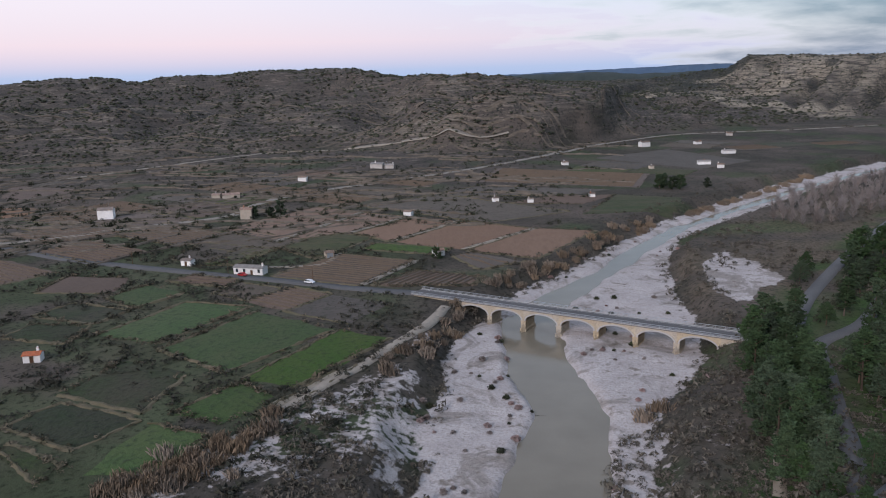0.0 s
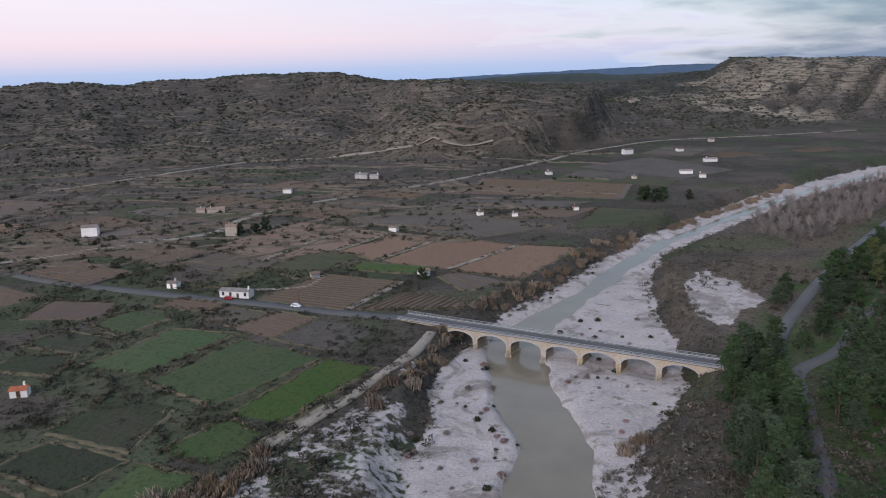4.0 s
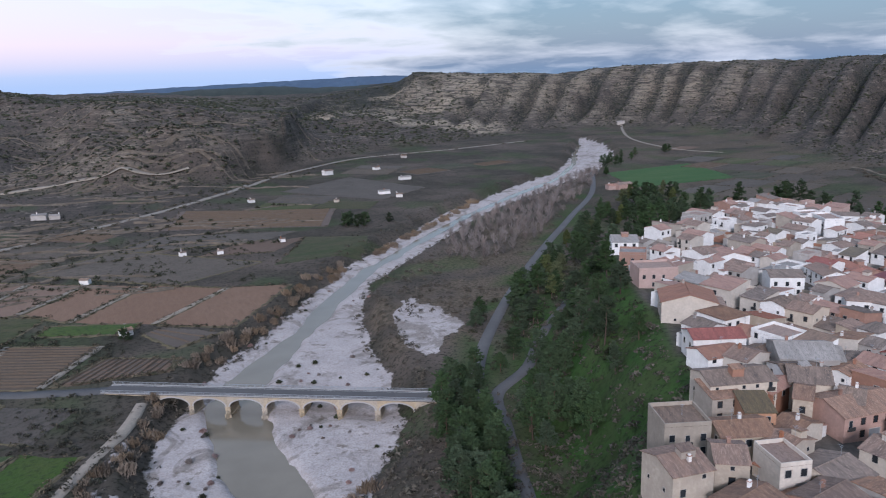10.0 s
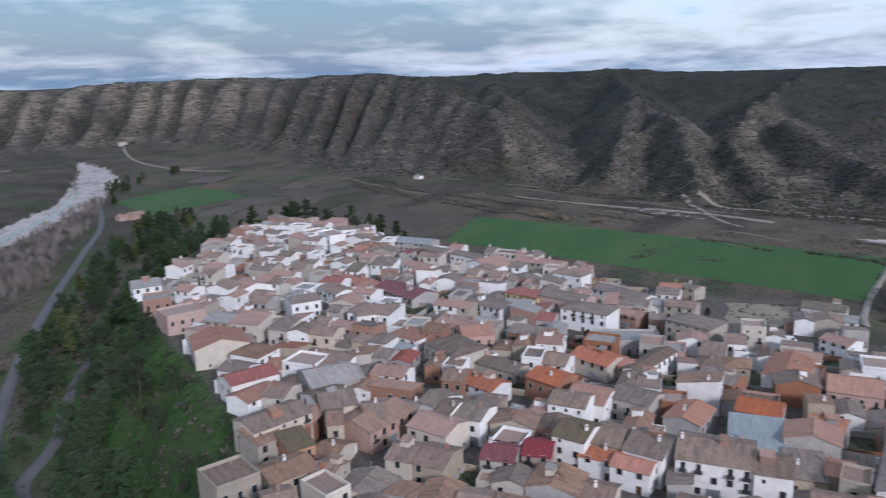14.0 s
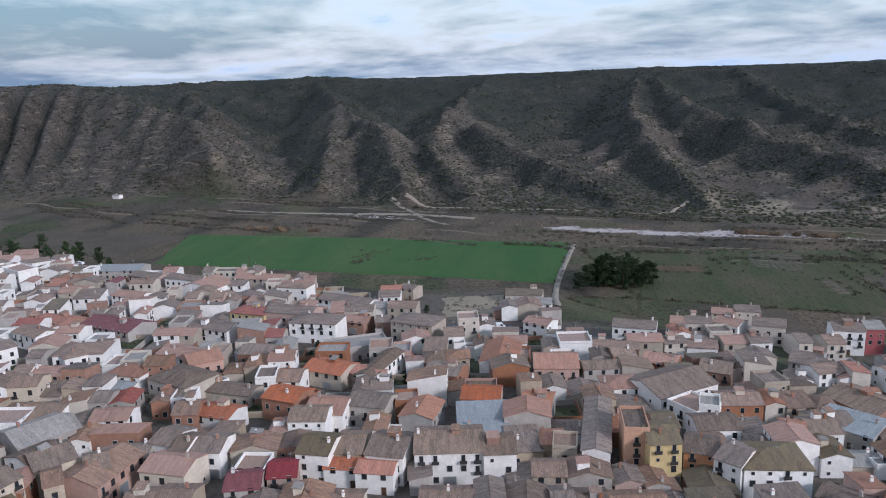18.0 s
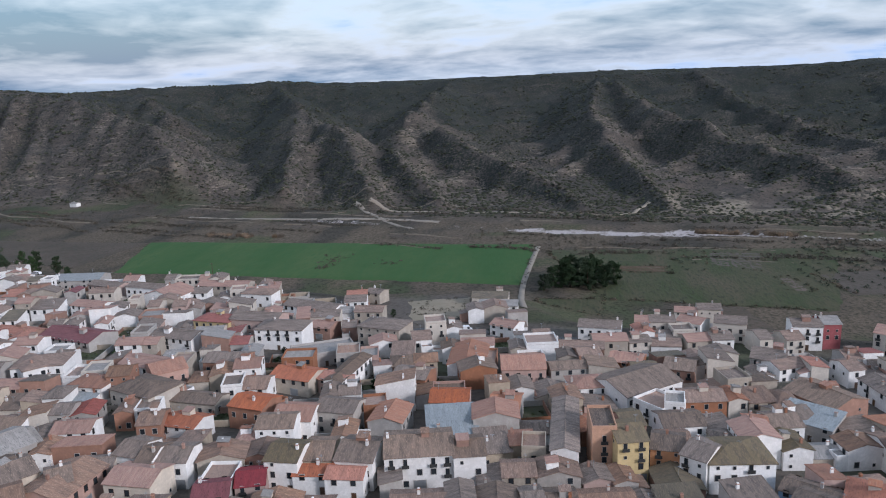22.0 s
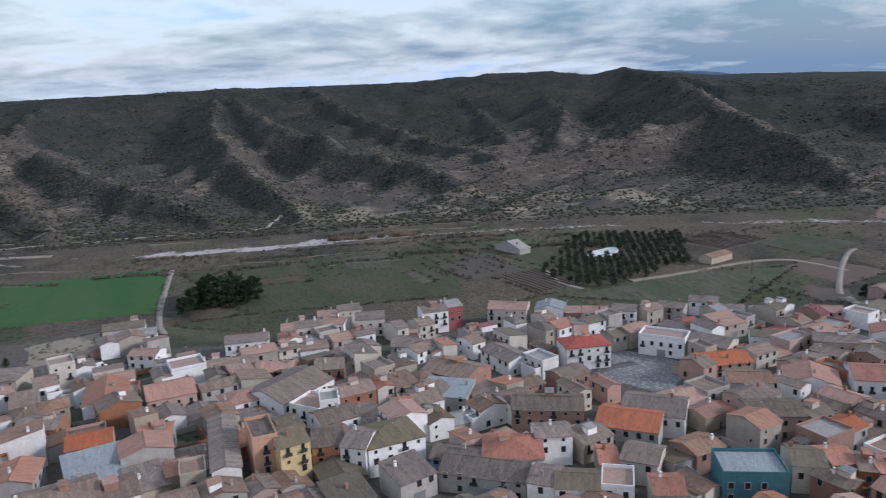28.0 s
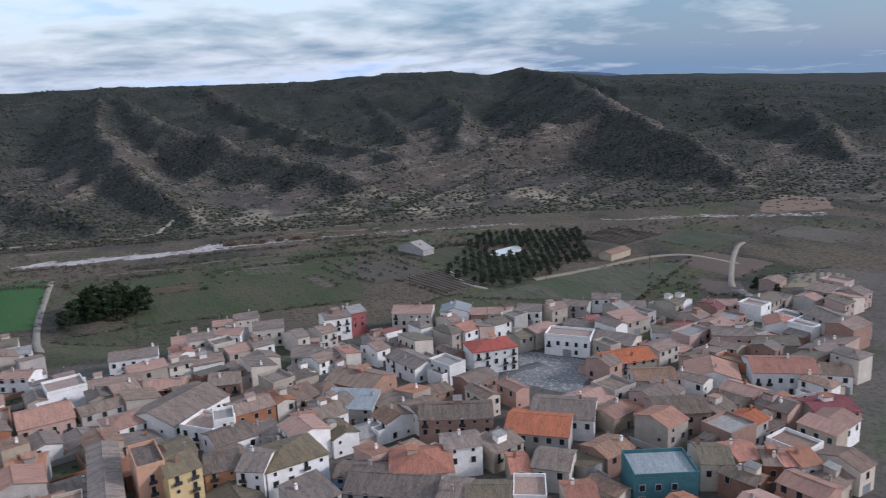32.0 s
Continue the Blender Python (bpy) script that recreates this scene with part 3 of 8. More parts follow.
dry_m = sstep(-25, -50, az_g) * sstep(280, 380, far_g) * (1 - hill_m) * sstep(0.3, 0.6, fbm(gx / 70, gy / 28, 4, 92))
ISLE = [(92, 292), (100, 345), (150, 420), (240, 500), (400, 655), (404, 616), (240, 418), (131, 278), (112, 250)]
dry_m = np.maximum(dry_m, sstep(-3, 5, inside(gx, gy, ISLE)) * sstep(0.36, 0.56, fbm(gx / 24, gy / 24, 4, 93)))
verge, _ = along(gx, gy, [(110, 239, 0), (131, 275, 0), (181, 343, 0), (239, 414, 0), (316, 503, 0), (401, 603, 0)])
grass_m = np.maximum(grass_m, 0.75 * sstep(17, 5, verge) * sstep(0.40, 0.58, fbm(gx / 20, gy / 20, 3, 94)))
LAWN = [(144, 200), (132, 158), (122, 136), (98, 118), (80, 104), (76, 118), (96, 150), (108, 164), (122, 172), (132, 196)]
grass_m = np.maximum(grass_m, sstep(-4, 4, inside(gx, gy, LAWN) + 14 * (fbm(gx / 9, gy / 9, 3, 100) - 0.5)))
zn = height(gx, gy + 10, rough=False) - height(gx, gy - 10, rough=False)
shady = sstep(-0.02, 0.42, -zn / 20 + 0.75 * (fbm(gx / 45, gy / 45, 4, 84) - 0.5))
# gully shade between the cliff fins goes into the colour, with the woods there
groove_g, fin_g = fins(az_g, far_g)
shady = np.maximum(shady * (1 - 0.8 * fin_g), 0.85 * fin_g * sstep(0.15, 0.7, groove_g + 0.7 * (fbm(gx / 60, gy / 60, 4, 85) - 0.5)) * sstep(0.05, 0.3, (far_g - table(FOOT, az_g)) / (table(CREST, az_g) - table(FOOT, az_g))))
# pines along the plateau's rim and in the far folds
rim_u = (far_g - table(SHOULDER, az_g)) / (table(CREST, az_g) - table(SHOULDER, az_g))
rim = sstep(0.0, 0.7, rim_u) * sstep(0.30, 0.56, fbm(gx / 130, gy / 90, 4, 86)) * (1 - fin_g) * sstep(-5, -20, az_g)
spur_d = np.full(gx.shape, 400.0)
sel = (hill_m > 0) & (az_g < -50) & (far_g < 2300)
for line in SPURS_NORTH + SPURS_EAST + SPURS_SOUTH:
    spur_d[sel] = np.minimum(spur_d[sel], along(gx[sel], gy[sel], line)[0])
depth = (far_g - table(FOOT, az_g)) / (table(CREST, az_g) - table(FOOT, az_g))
# deep and behind darken away from the spur crests and towards the back
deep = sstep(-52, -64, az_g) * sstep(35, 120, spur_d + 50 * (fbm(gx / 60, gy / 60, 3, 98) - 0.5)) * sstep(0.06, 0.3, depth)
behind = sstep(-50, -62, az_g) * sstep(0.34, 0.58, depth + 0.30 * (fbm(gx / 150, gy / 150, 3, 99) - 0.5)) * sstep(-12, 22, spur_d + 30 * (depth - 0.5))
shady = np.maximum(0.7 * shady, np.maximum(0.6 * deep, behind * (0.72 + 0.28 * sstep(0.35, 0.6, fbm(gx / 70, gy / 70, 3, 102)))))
wood_shade_m = hill_m * np.maximum(shady * sstep(1.1, 0.6, cliff), 0.95 * rim)
# bare sunny flanks with ledges
sunny = hill_m * sstep(0.05, 0.28, zn / 20 + 0.3 * (fbm(gx / 40, gy / 40, 3, 87) - 0.5)) * sstep(0.45, 0.75, fbm(gx / 45, gy / 45, 4, 88)) * sstep(1500, 900, far_g)
cliff = np.maximum(cliff, 0.3 * sunny)
ground_mesh.attributes.new("dry", "FLOAT", "POINT").data.foreach_set("value", dry_m.astype(np.float32).ravel())
ground_mesh.attributes.new("wood", "FLOAT", "POINT").data.foreach_set("value", wood_shade_m.astype(np.float32).ravel())
hill_m = np.maximum(hill_m, 0.8 * terrace_m)
cov = np.stack([gravel_m, cliff, hill_m, urban_m], -1).astype(np.float32)
ground_mesh.color_attributes.new("cover", "FLOAT_COLOR", "POINT").data.foreach_set("color", cov.ravel())
ground_mesh.attributes.new("grass", "FLOAT", "POINT").data.foreach_set("value", grass_m.astype(np.float32).ravel())
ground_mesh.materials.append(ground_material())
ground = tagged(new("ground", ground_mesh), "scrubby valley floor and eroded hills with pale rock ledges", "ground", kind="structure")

# ---- ridges beyond the plateau ----
def far_ridge(label, radius, rows, m, seed):
    """A long distant ridge, its crest given by bearing in degrees and height."""
    az = np.arange(rows[0][0], rows[-1][0], -0.12)
    top = np.interp(-az, [-r[0] for r in rows], [r[1] for r in rows]) + 7 * (fbm(az / 0.9, az * 0, 4, seed) - 0.5)
    a = np.radians(az)[None]
    d = radius + np.array([[-260.0], [-90.0], [0.0], [160.0]]) + 60 * (fbm(az[None] / 0.7, np.arange(4)[:, None] * 3.0, 3, seed + 3) - 0.5)
    z = np.stack([top * 0 - 40, top * 0.72 + 10, top, top - 30])
    me = grid_mesh("far_ridge", -np.sin(a) * d, np.cos(a) * d, z)
    if me.polygons[0].normal.z < 0:
        me.flip_normals()
    me.materials.append(m)
    return tagged(new("backdrop_ridge", me), label, "distant ridge", kind="structure")


# distance haze is put into the blue ridges' colour, faintly into the pine ridge's
hazy_blue = material("haze_blue_ridge", (0.075, 0.115, 0.175), (0.060, 0.095, 0.150), 0.006, 1.0, 0.0, fine=0.03, world_space=True)
dark_wood = material("distant_pine_ridge", (0.034, 0.046, 0.044), (0.048, 0.056, 0.050), 0.012, 1.0, 0.0, fine=0.06, world_space=True)
far_ridge("long ridge on the horizon, coloured blue for haze", 4400, [(45, 78), (6.8, 83), (2.9, 82), (0.2, 89), (-3.5, 100), (-9.2, 112), (-15.2, 126), (-19.3, 131), (-24.6, 107), (-32, 60)], hazy_blue, 301)
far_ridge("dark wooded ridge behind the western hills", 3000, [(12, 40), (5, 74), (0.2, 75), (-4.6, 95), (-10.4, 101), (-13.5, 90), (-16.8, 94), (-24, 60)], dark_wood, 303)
far_ridge("hills far behind the southern plateau, coloured blue for haze", 4400, [(-118, 40), (-123, 100), (-125.9, 115), (-128.3, 106), (-130.6, 80), (-132.2, 63), (-135.9, 56), (-140, 58), (-142, 30), (-150, 45), (-165, 30)], hazy_blue, 305)

# ---- materials of fields, roads and water ----
FIELD = {
    "green": material("field_grass", (0.042, 0.078, 0.019), (0.060, 0.080, 0.026), 0.05, 0.95, 0.5, 0.12, fine=0.55, world_space=True, c=(0.028, 0.042, 0.016)),
    "crop": material("young_wheat", (0.030, 0.080, 0.020), (0.055, 0.096, 0.030), 0.035, 0.95, 0.3, fine=0.4, world_space=True, stretch=(0.25, 1, 1), c=(0.032, 0.085, 0.024)),
    "rough": material("rough_grass", (0.045, 0.060, 0.022), (0.086, 0.073, 0.044), 0.06, 0.95, 0.5, 0.15, fine=0.7, world_space=True, stretch=(0.3, 1, 1), c=(0.034, 0.038, 0.020)),
    "meadow": material("weedy_meadow", (0.027, 0.042, 0.014), (0.046, 0.042, 0.026), 0.07, 0.95, 0.5, 0.15, fine=0.6, world_space=True, c=(0.020, 0.024, 0.013)),
    "soil": material("tilled_soil", (0.175, 0.108, 0.073), (0.205, 0.132, 0.09), 0.03, 0.95, 0.4, 0.05, fine=0.6, world_space=True, stretch=(1, 0.3, 1)),
    "dark_soil": material("dark_soil", (0.112, 0.078, 0.059), (0.14, 0.098, 0.073), 0.04, 0.95, 0.4, 0.15, fine=0.6, world_space=True),
    "rows": material("vineyard_soil", (0.125, 0.095, 0.07), (0.095, 0.074, 0.058), 0.05, 0.95, 0.4, 0.1, fine=0.5, world_space=True),
    "fallow": material("fallow_soil", (0.078, 0.064, 0.050), (0.102, 0.081, 0.064), 0.05, 0.95, 0.5, 0.2, fine=0.5, world_space=True, c=(0.052, 0.050, 0.034)),
    "pale": material("pale_terrace", (0.30, 0.24, 0.17), (0.22, 0.19, 0.13), 0.05, 0.95, 0.4, 0.1, fine=0.5, world_space=True),
    "asphalt": material("asphalt", (0.095, 0.092, 0.092), (0.125, 0.12, 0.118), 0.08, 0.85, 0.1, 0.1, fine=1.5, world_space=True),
    "dirt": material("dirt", (0.30, 0.255, 0.20), (0.24, 0.20, 0.155), 0.1, 0.95, 0.3, 0.1, fine=0.8, world_space=True),
}
LABEL = {"green": "grass-green farm field with trampled edges on the valley floor", "crop": "bright green young wheat field beyond the town", "rough": "rough olive-green meadow with dry tufts",
         "meadow": "dark weedy meadow with brambles", "soil": "freshly ploughed reddish-brown field", "dark_soil": "dark brown tilled plot of soil", "rows": "brown vineyard plot with bare vine rows",
         "fallow": "fallow plot with grey-brown stubble", "pale": "pale dry terrace of stony soil"}


PLOTS = []


def field(name, kind, *corners):
    """A plot laid on the ground between four corners, with uneven margins and, for some, crop rows."""
    (ax, ay), (bx, by), (cx, cy), (dx, dy) = corners
    PLOTS.append((kind, corners))
    long_u, long_v = math.hypot(bx - ax, by - ay), math.hypot(dx - ax, dy - ay)
    nu, nv = max(4, min(60, int(long_u / 3))), max(4, min(60, int(long_v / 3)))
    u, v = np.meshgrid(np.linspace(0, 1, nu + 1), np.linspace(0, 1, nv + 1))
    x = ax * (1 - u) * (1 - v) + bx * u * (1 - v) + cx * u * v + dx * (1 - u) * v
    y = ay * (1 - u) * (1 - v) + by * u * (1 - v) + cy * u * v + dy * (1 - u) * v
    rim = 1 - np.minimum.reduce([u * nu, (1 - u) * nu, v * nv, (1 - v) * nv]).clip(0, 1)
    x, y = x + rim * 4.0 * (fbm(x / 7, y / 7, 2, 50) - 0.5), y + rim * 4.0 * (fbm(x / 7, y / 7, 2, 51) - 0.5)
    z = height(x, y) + 0.28 - 0.25 * rim
    me = grid_mesh(name, x, y, z)
    if me.polygons[0].normal.z < 0:
        me.flip_normals()
    me.materials.append(FIELD[kind])
    return tagged(new(name, me), LABEL[kind], "field", kind="structure")


def ribbon(name, kind, width, *places):
    """A road or track laid on the ground along a line of places."""
    pts = [Vector(p) for p in places]
    out = []
    for i in range(len(pts) - 1):
        p0, p1, p2, p3 = pts[max(i - 1, 0)], pts[i], pts[i + 1], pts[min(i + 2, len(pts) - 1)]
        steps = max(2, int((p2 - p1).length / 4))
        for k in range(steps):
            t = k / steps
            out.append(0.5 * (2 * p1 + (p2 - p0) * t + (2 * p0 - 5 * p1 + 4 * p2 - p3) * t * t + (3 * p1 - p0 - 3 * p2 + p3) * t**3))
    out.append(pts[-1])
    c = np.array([tuple(p) for p in out])
    d = np.gradient(c, axis=0)
    d /= np.linalg.norm(d, axis=1)[:, None] + 1e-9
    n = np.stack([-d[:, 1], d[:, 0]], -1)
    s = np.array([-0.5, -0.46, 0.0, 0.46, 0.5])
    w = width * (1 + (0.25 if kind == "dirt" else 0.0) * (fbm(c[:, 0] / 9, c[:, 1] / 9, 2, 52) - 0.5))
    x, y = c[:, 0:1] + n[:, 0:1] * s * w[:, None], c[:, 1:2] + n[:, 1:2] * s * w[:, None]
    base = height(c[:, 0], c[:, 1], rough=False)
    z = np.maximum(height(x, y), base[:, None] - 0.3) + np.array([-0.4, 0.3, 0.36, 0.3, -0.4])
    me = grid_mesh(name, x, y, z)
    if me.polygons[1].normal.z < 0:
        me.flip_normals()
    me.materials.append(FIELD[kind])
    label = "grey asphalt country road" if kind == "asphalt" else "pale dirt track with worn wheel ruts"
    return tagged(new(name, me), label, "road", kind="structure")


field("green_field", "green", (-122, 244), (-98, 235), (-77, 276), (-104, 283))
field("green_field", "green", (-95, 230), (-68, 210), (-42, 248), (-74, 270))
field("green_field", "green", (-62, 205), (-46, 198), (-22, 239), (-40, 248))
field("green_field", "green", (-74, 183), (-59, 176), (-49, 192), (-62, 203))
field("green_field", "green", (-138, 289), (-121, 275), (-109, 295), (-129, 308))
field("meadow", "meadow", (-154, 266), (-128, 256), (-121, 272), (-148, 283))
field("green_field", "green", (-82, 151), (-65, 150), (-60, 170), (-77, 177))
field("meadow", "meadow", (-107, 163), (-91, 148), (-88, 155), (-107, 167))
field("meadow", "meadow", (-153, 242), (-127, 236), (-128, 254), (-150, 257))
field("meadow", "meadow", (-109, 195), (-82, 183), (-79, 209), (-102, 221))
field("meadow", "meadow", (-114, 175), (-90, 163), (-80, 179), (-106, 190))
field("ploughed_field", "soil", (-132, 424), (-94, 389), (-58, 476), (-91, 498))
field("ploughed_field", "soil", (-92, 388), (-58, 413), (-28, 459), (-56, 474))
field("ploughed_field", "soil", (-55, 411), (-34, 388), (3, 443), (-26, 459))
field("ploughed_field", "soil", (-31, 387), (3, 368), (44, 418), (5, 443))
field("ploughed_field", "soil", (5, 366), (38, 347), (77, 411), (46, 419))
field("ploughed_field", "dark_soil", (-82, 282), (-62, 269), (-49, 292), (-66, 302))
field("vineyard_field", "rows", (-80, 320), (-39, 303), (-19, 346), (-56, 362))
field("vineyard_field", "rows", (-35, 304), (-17, 329), (12, 315), (5, 302))
field("ploughed_field", "dark_soil", (-35, 303), (8, 302), (10, 315), (-16, 328))
field("orchard_field", "rough", (-88, 375), (-65, 351), (-42, 401), (-76, 415))
field("green_field", "green", (-46, 371), (-7, 357), (-1, 372), (-41, 386))
field("vineyard_field", "rows", (-1, 354), (11, 328), (32, 342), (7, 361))
field("fallow_field", "fallow", (-136, 354), (-100, 341), (-95, 376), (-131, 390))
field("green_field", "rough", (-118, 340), (-100, 341), (-87, 375), (-107, 377))
field("fallow_field", "fallow", (-64, 270), (-37, 254), (-25, 278), (-49, 292))
field("fallow_field", "fallow", (-97, 295), (-80, 283), (-71, 301), (-92, 312))
field("ploughed_field", "dark_soil", (19, 605), (137, 564), (164, 638), (39, 682))
field("green_field", "rough", (78, 459), (136, 471), (156, 517), (113, 532))
field("fallow_field", "fallow", (-25, 533), (86, 535), (114, 557), (16, 581))
field("ploughed_field", "dark_soil", (36, 504), (84, 496), (113, 532), (70, 535))
field("fallow_field", "fallow", (-61, 500), (18, 436), (72, 470), (-9, 544))
field("fallow_field", "fallow", (139, 759), (214, 663), (278, 716), (230, 829))
field("ploughed_field", "dark_soil", (-333, 554), (-267, 522), (-300, 599), (-363, 622))
field("ploughed_field", "soil", (-281, 464), (-271, 472), (-273, 503), (-308, 510))
field("ploughed_field", "dark_soil", (-171, 297), (-138, 296), (-141, 319), (-170, 324))
field("ploughed_field", "dark_soil", (-121, 313), (-94, 303), (-93, 316), (-115, 324))
field("wheat_field", "crop", (453, 283), (417, 14), (521, 8), (544, 305))
field("wheat_field", "crop", (488, 708), (445, 595), (564, 590), (611, 720))
field("fallow_field", "rough", (504, 2), (391, -29), (370, -140), (502, -184))
field("ploughed_field", "dark_soil", (429, -125), (397, -127), (403, -139), (434, -135))
field("fallow_field", "fallow", (508, 445), (467, 322), (541, 306), (564, 459))
field("fallow_strip", "fallow", (497, -100), (490, -137), (443, -125), (458, -95))
field("fallow_strip", "rows", (462, -30), (458, -70), (440, -72), (446, -28))
field("meadow", "rough", (378, 6), (364, -27), (391, -29), (391, 6))
field("ploughed_field", "soil", (412, -485), (387, -539), (428, -584), (470, -567))
field("ploughed_field", "dark_soil", (293, -300), (222, -259), (283, -320), (300, -311))
field("terrace_field", "fallow", (241, -284), (201, -313), (214, -332), (281, -335))
field("terrace_field", "pale", (229, -285), (209, -306), (224, -326), (252, -318))
field("grass_bank", "rough", (343, -186), (288, -254), (332, -334), (350, -278))
field("grass_bank", "rough", (302, -259), (261, -270), (295, -304), (315, -275))
ribbon("road", "asphalt", 6.5, (-234, 383), (-182, 354), (-128, 332), (-78, 314), (-43, 300), (-4, 288))
EMBANKMENT = [(-240, 393), (-212, 409), (-187, 431), (-141, 465), (-132, 512), (-108, 560), (-45, 620), (17, 682), (90, 768), (151, 868), (203, 927), (301, 1013), (454, 1056), (615, 1123)]
ribbon("dirt_road", "dirt", 6.5, *EMBANKMENT)
ribbon("dirt_track", "dirt", 4, (-68, 146), (-56, 164), (-48, 177), (-39, 197), (-29, 214), (-20, 233), (-10, 254), (-4, 274))
field("cut_bank", "pale", (-52, 181), (-45, 183), (-30, 215), (-35, 213))
ribbon("dirt_track", "dirt", 4.5, (-345, 640), (-334, 662), (-296, 724), (-239, 806), (-203, 860), (-150, 866), (-64, 864), (8, 842), (62, 850))
ribbon("road", "asphalt", 5.4, (110, 239), (131, 275), (181, 343), (239, 414), (316, 503), (401, 603), (512, 773))
ribbon("dirt_track", "dirt", 3, (63, 138), (71, 157), (78, 174))
ribbon("dirt_track", "dirt", 3.5, (330, 11), (410, 14), (514, 6))
ribbon("road", "asphalt", 7, (240, 76), (267, 70), (284, 53), (287, 33), (279, 6), (279, -13))
ribbon("dirt_track", "dirt", 4, (682, 176), (654, 156), (620, 134), (581, 105))
ribbon("dirt_track", "dirt", 4, (635, -59), (642, -72), (661, -78), (683, -90))
ribbon("dirt_track", "dirt", 4.5, (351, -235), (350, -278), (353, -314), (344, -341), (310, -349))
ribbon("dirt_track", "dirt", 3.5, (347, -395), (339, -380), (311, -345), (272, -303), (219, -257))
ribbon("dirt_track", "dirt", 3, (396, -204), (367, -199), (350, -204))
ribbon("dirt_track", "dirt", 5, (648, 323), (630, 158), (610, 87))
ribbon("dirt_track", "dirt", 4, (676, 160), (660, 112), (652, 60), (646, 0))
ribbon("dirt_track", "dirt", 5, (916, 1280), (774, 1054), (711, 874), (719, 780))
ribbon("dirt_track", "dirt", 3.5, (-94, 389), (-58, 476))
ribbon("dirt_track", "dirt", 3.5, (-57, 413), (-28, 459))
ribbon("dirt_track", "dirt", 3.5, (-33, 388), (3, 443))
ribbon("dirt_track", "dirt", 3.5, (4, 368), (44, 418))
ribbon("dirt_track", "dirt", 3, (-39, 304), (-18, 345))
ribbon("dirt_track", "dirt", 3, (-96, 336), (-63, 339), (-56, 362))
ribbon("road", "asphalt", 5, (209, -142), (207, -127), (194, -109))
ribbon("dirt_track", "dirt", 4, (223, -245), (204, -299))


ribbon("road", "asphalt", 5, (70, 112), (75, 128), (87, 158), (93, 176), (102, 200), (111, 224), (133, 242), (158, 273), (202, 318), (252, 373), (300, 420))

# smaller plots fill the valley floor between the larger ones, in strips that follow the river
def plot_fill(origin, turn, nu, nv, du, dv, ok, kinds, seed):
    r = random.Random(seed)
    c, s_ = math.cos(turn), math.sin(turn)
    for i in range(nu):
        off = r.uniform(0, dv)
        for j in range(nv):
            if r.random() < 0.16:
                continue
            u0, u1, v0, v1 = i * du + 1.2, (i + 1) * du - 1.2, j * dv + off + 1.2, (j + r.uniform(0.6, 1)) * dv + off - 1.2
            cor = [(origin[0] + c * u - s_ * v, origin[1] + s_ * u + c * v) for u, v in ((u0, v0), (u1, v0), (u1, v1), (u0, v1))]
            xs, ys = np.array([q[0] for q in cor]), np.array([q[1] for q in cor])
            mx, my = np.array([xs.mean()]), np.array([ys.mean()])
            if not ok(xs, ys) or any(float(inside(mx, my, list(q))[0]) > -8 for _, q in PLOTS[:FIRST]):
                continue
            field("small_plot", r.choices(list(kinds), list(kinds.values()))[0], *cor)


FIRST = len(PLOTS)


def west_ok(xs, ys):
    d, w = along(xs, ys, BED)
    az = np.degrees(np.arctan2(-xs, ys))
    return bool((d > w + 14).all() and (az > -32).all() and (np.hypot(xs, ys) - table(FOOT, az) < -130).all() and (xs < 60 + 0.55 * (ys - 330)).all() and (ys > 150).all())


def east_ok(xs, ys):
    d, w = along(xs, ys, WASH)
    return bool((inside(xs, ys, TOWN) < -30).all() and (d > w + 8).all() and (hill_share(xs, ys) < 0.05).all() and (along(xs, ys, BED)[0] > 75).all())


plot_fill((-330, 380), radians(-32), 9, 11, 52, 46, west_ok, {"fallow": 5, "rough": 3, "dark_soil": 4, "rows": 3, "green": 1}, 4)
plot_fill((-40, 690), radians(-35), 8, 7, 60, 50, west_ok, {"fallow": 5, "rough": 3, "dark_soil": 4, "rows": 2}, 5)
plot_fill((330, -520), radians(12), 6, 8, 46, 55, east_ok, {"fallow": 4, "rough": 6, "dark_soil": 2, "rows": 2}, 6)
plot_fill((440, 430), radians(20), 8, 9, 55, 48, east_ok, {"fallow": 5, "rough": 4, "dark_soil": 3, "rows": 2}, 7)

# ---- the river ----
def water_material():
    m = bpy.data.materials.new("river_water")
    m.use_nodes = True
    nt = m.node_tree
    b = nt.nodes["Principled BSDF"]
    pos = nt.nodes.new("ShaderNodeNewGeometry").outputs["Position"]
    n = nt.nodes.new("ShaderNodeTexNoise")
    n.inputs["Scale"].default_value, n.inputs["Detail"].default_value = 0.07, 4.0
    nt.links.new(pos, n.inputs["Vector"])
    r = nt.nodes.new("ShaderNodeMix")
    r.data_type = "RGBA"
    nt.links.new(n.outputs[0], r.inputs[0])
    r.inputs[6].default_value, r.inputs[7].default_value = (0.14, 0.12, 0.088, 1), (0.22, 0.19, 0.145, 1)
    nt.links.new(r.outputs[2], b.inputs["Base Color"])
    b.inputs["Roughness"].default_value, b.inputs["IOR"].default_value = 0.08, 1.33
    n2 = nt.nodes.new("ShaderNodeTexNoise")
    n2.inputs["Scale"].default_value, n2.inputs["Detail"].default_value = 0.8, 3.0
    nt.links.new(pos, n2.inputs["Vector"])
    bp = nt.nodes.new("ShaderNodeBump")
    bp.inputs["Strength"].default_value, bp.inputs["Distance"].default_value = 0.25, 0.15
    nt.links.new(n2.outputs[0], bp.inputs["Height"])
    nt.links.new(bp.outputs[0], b.inputs["Normal"])
    return m


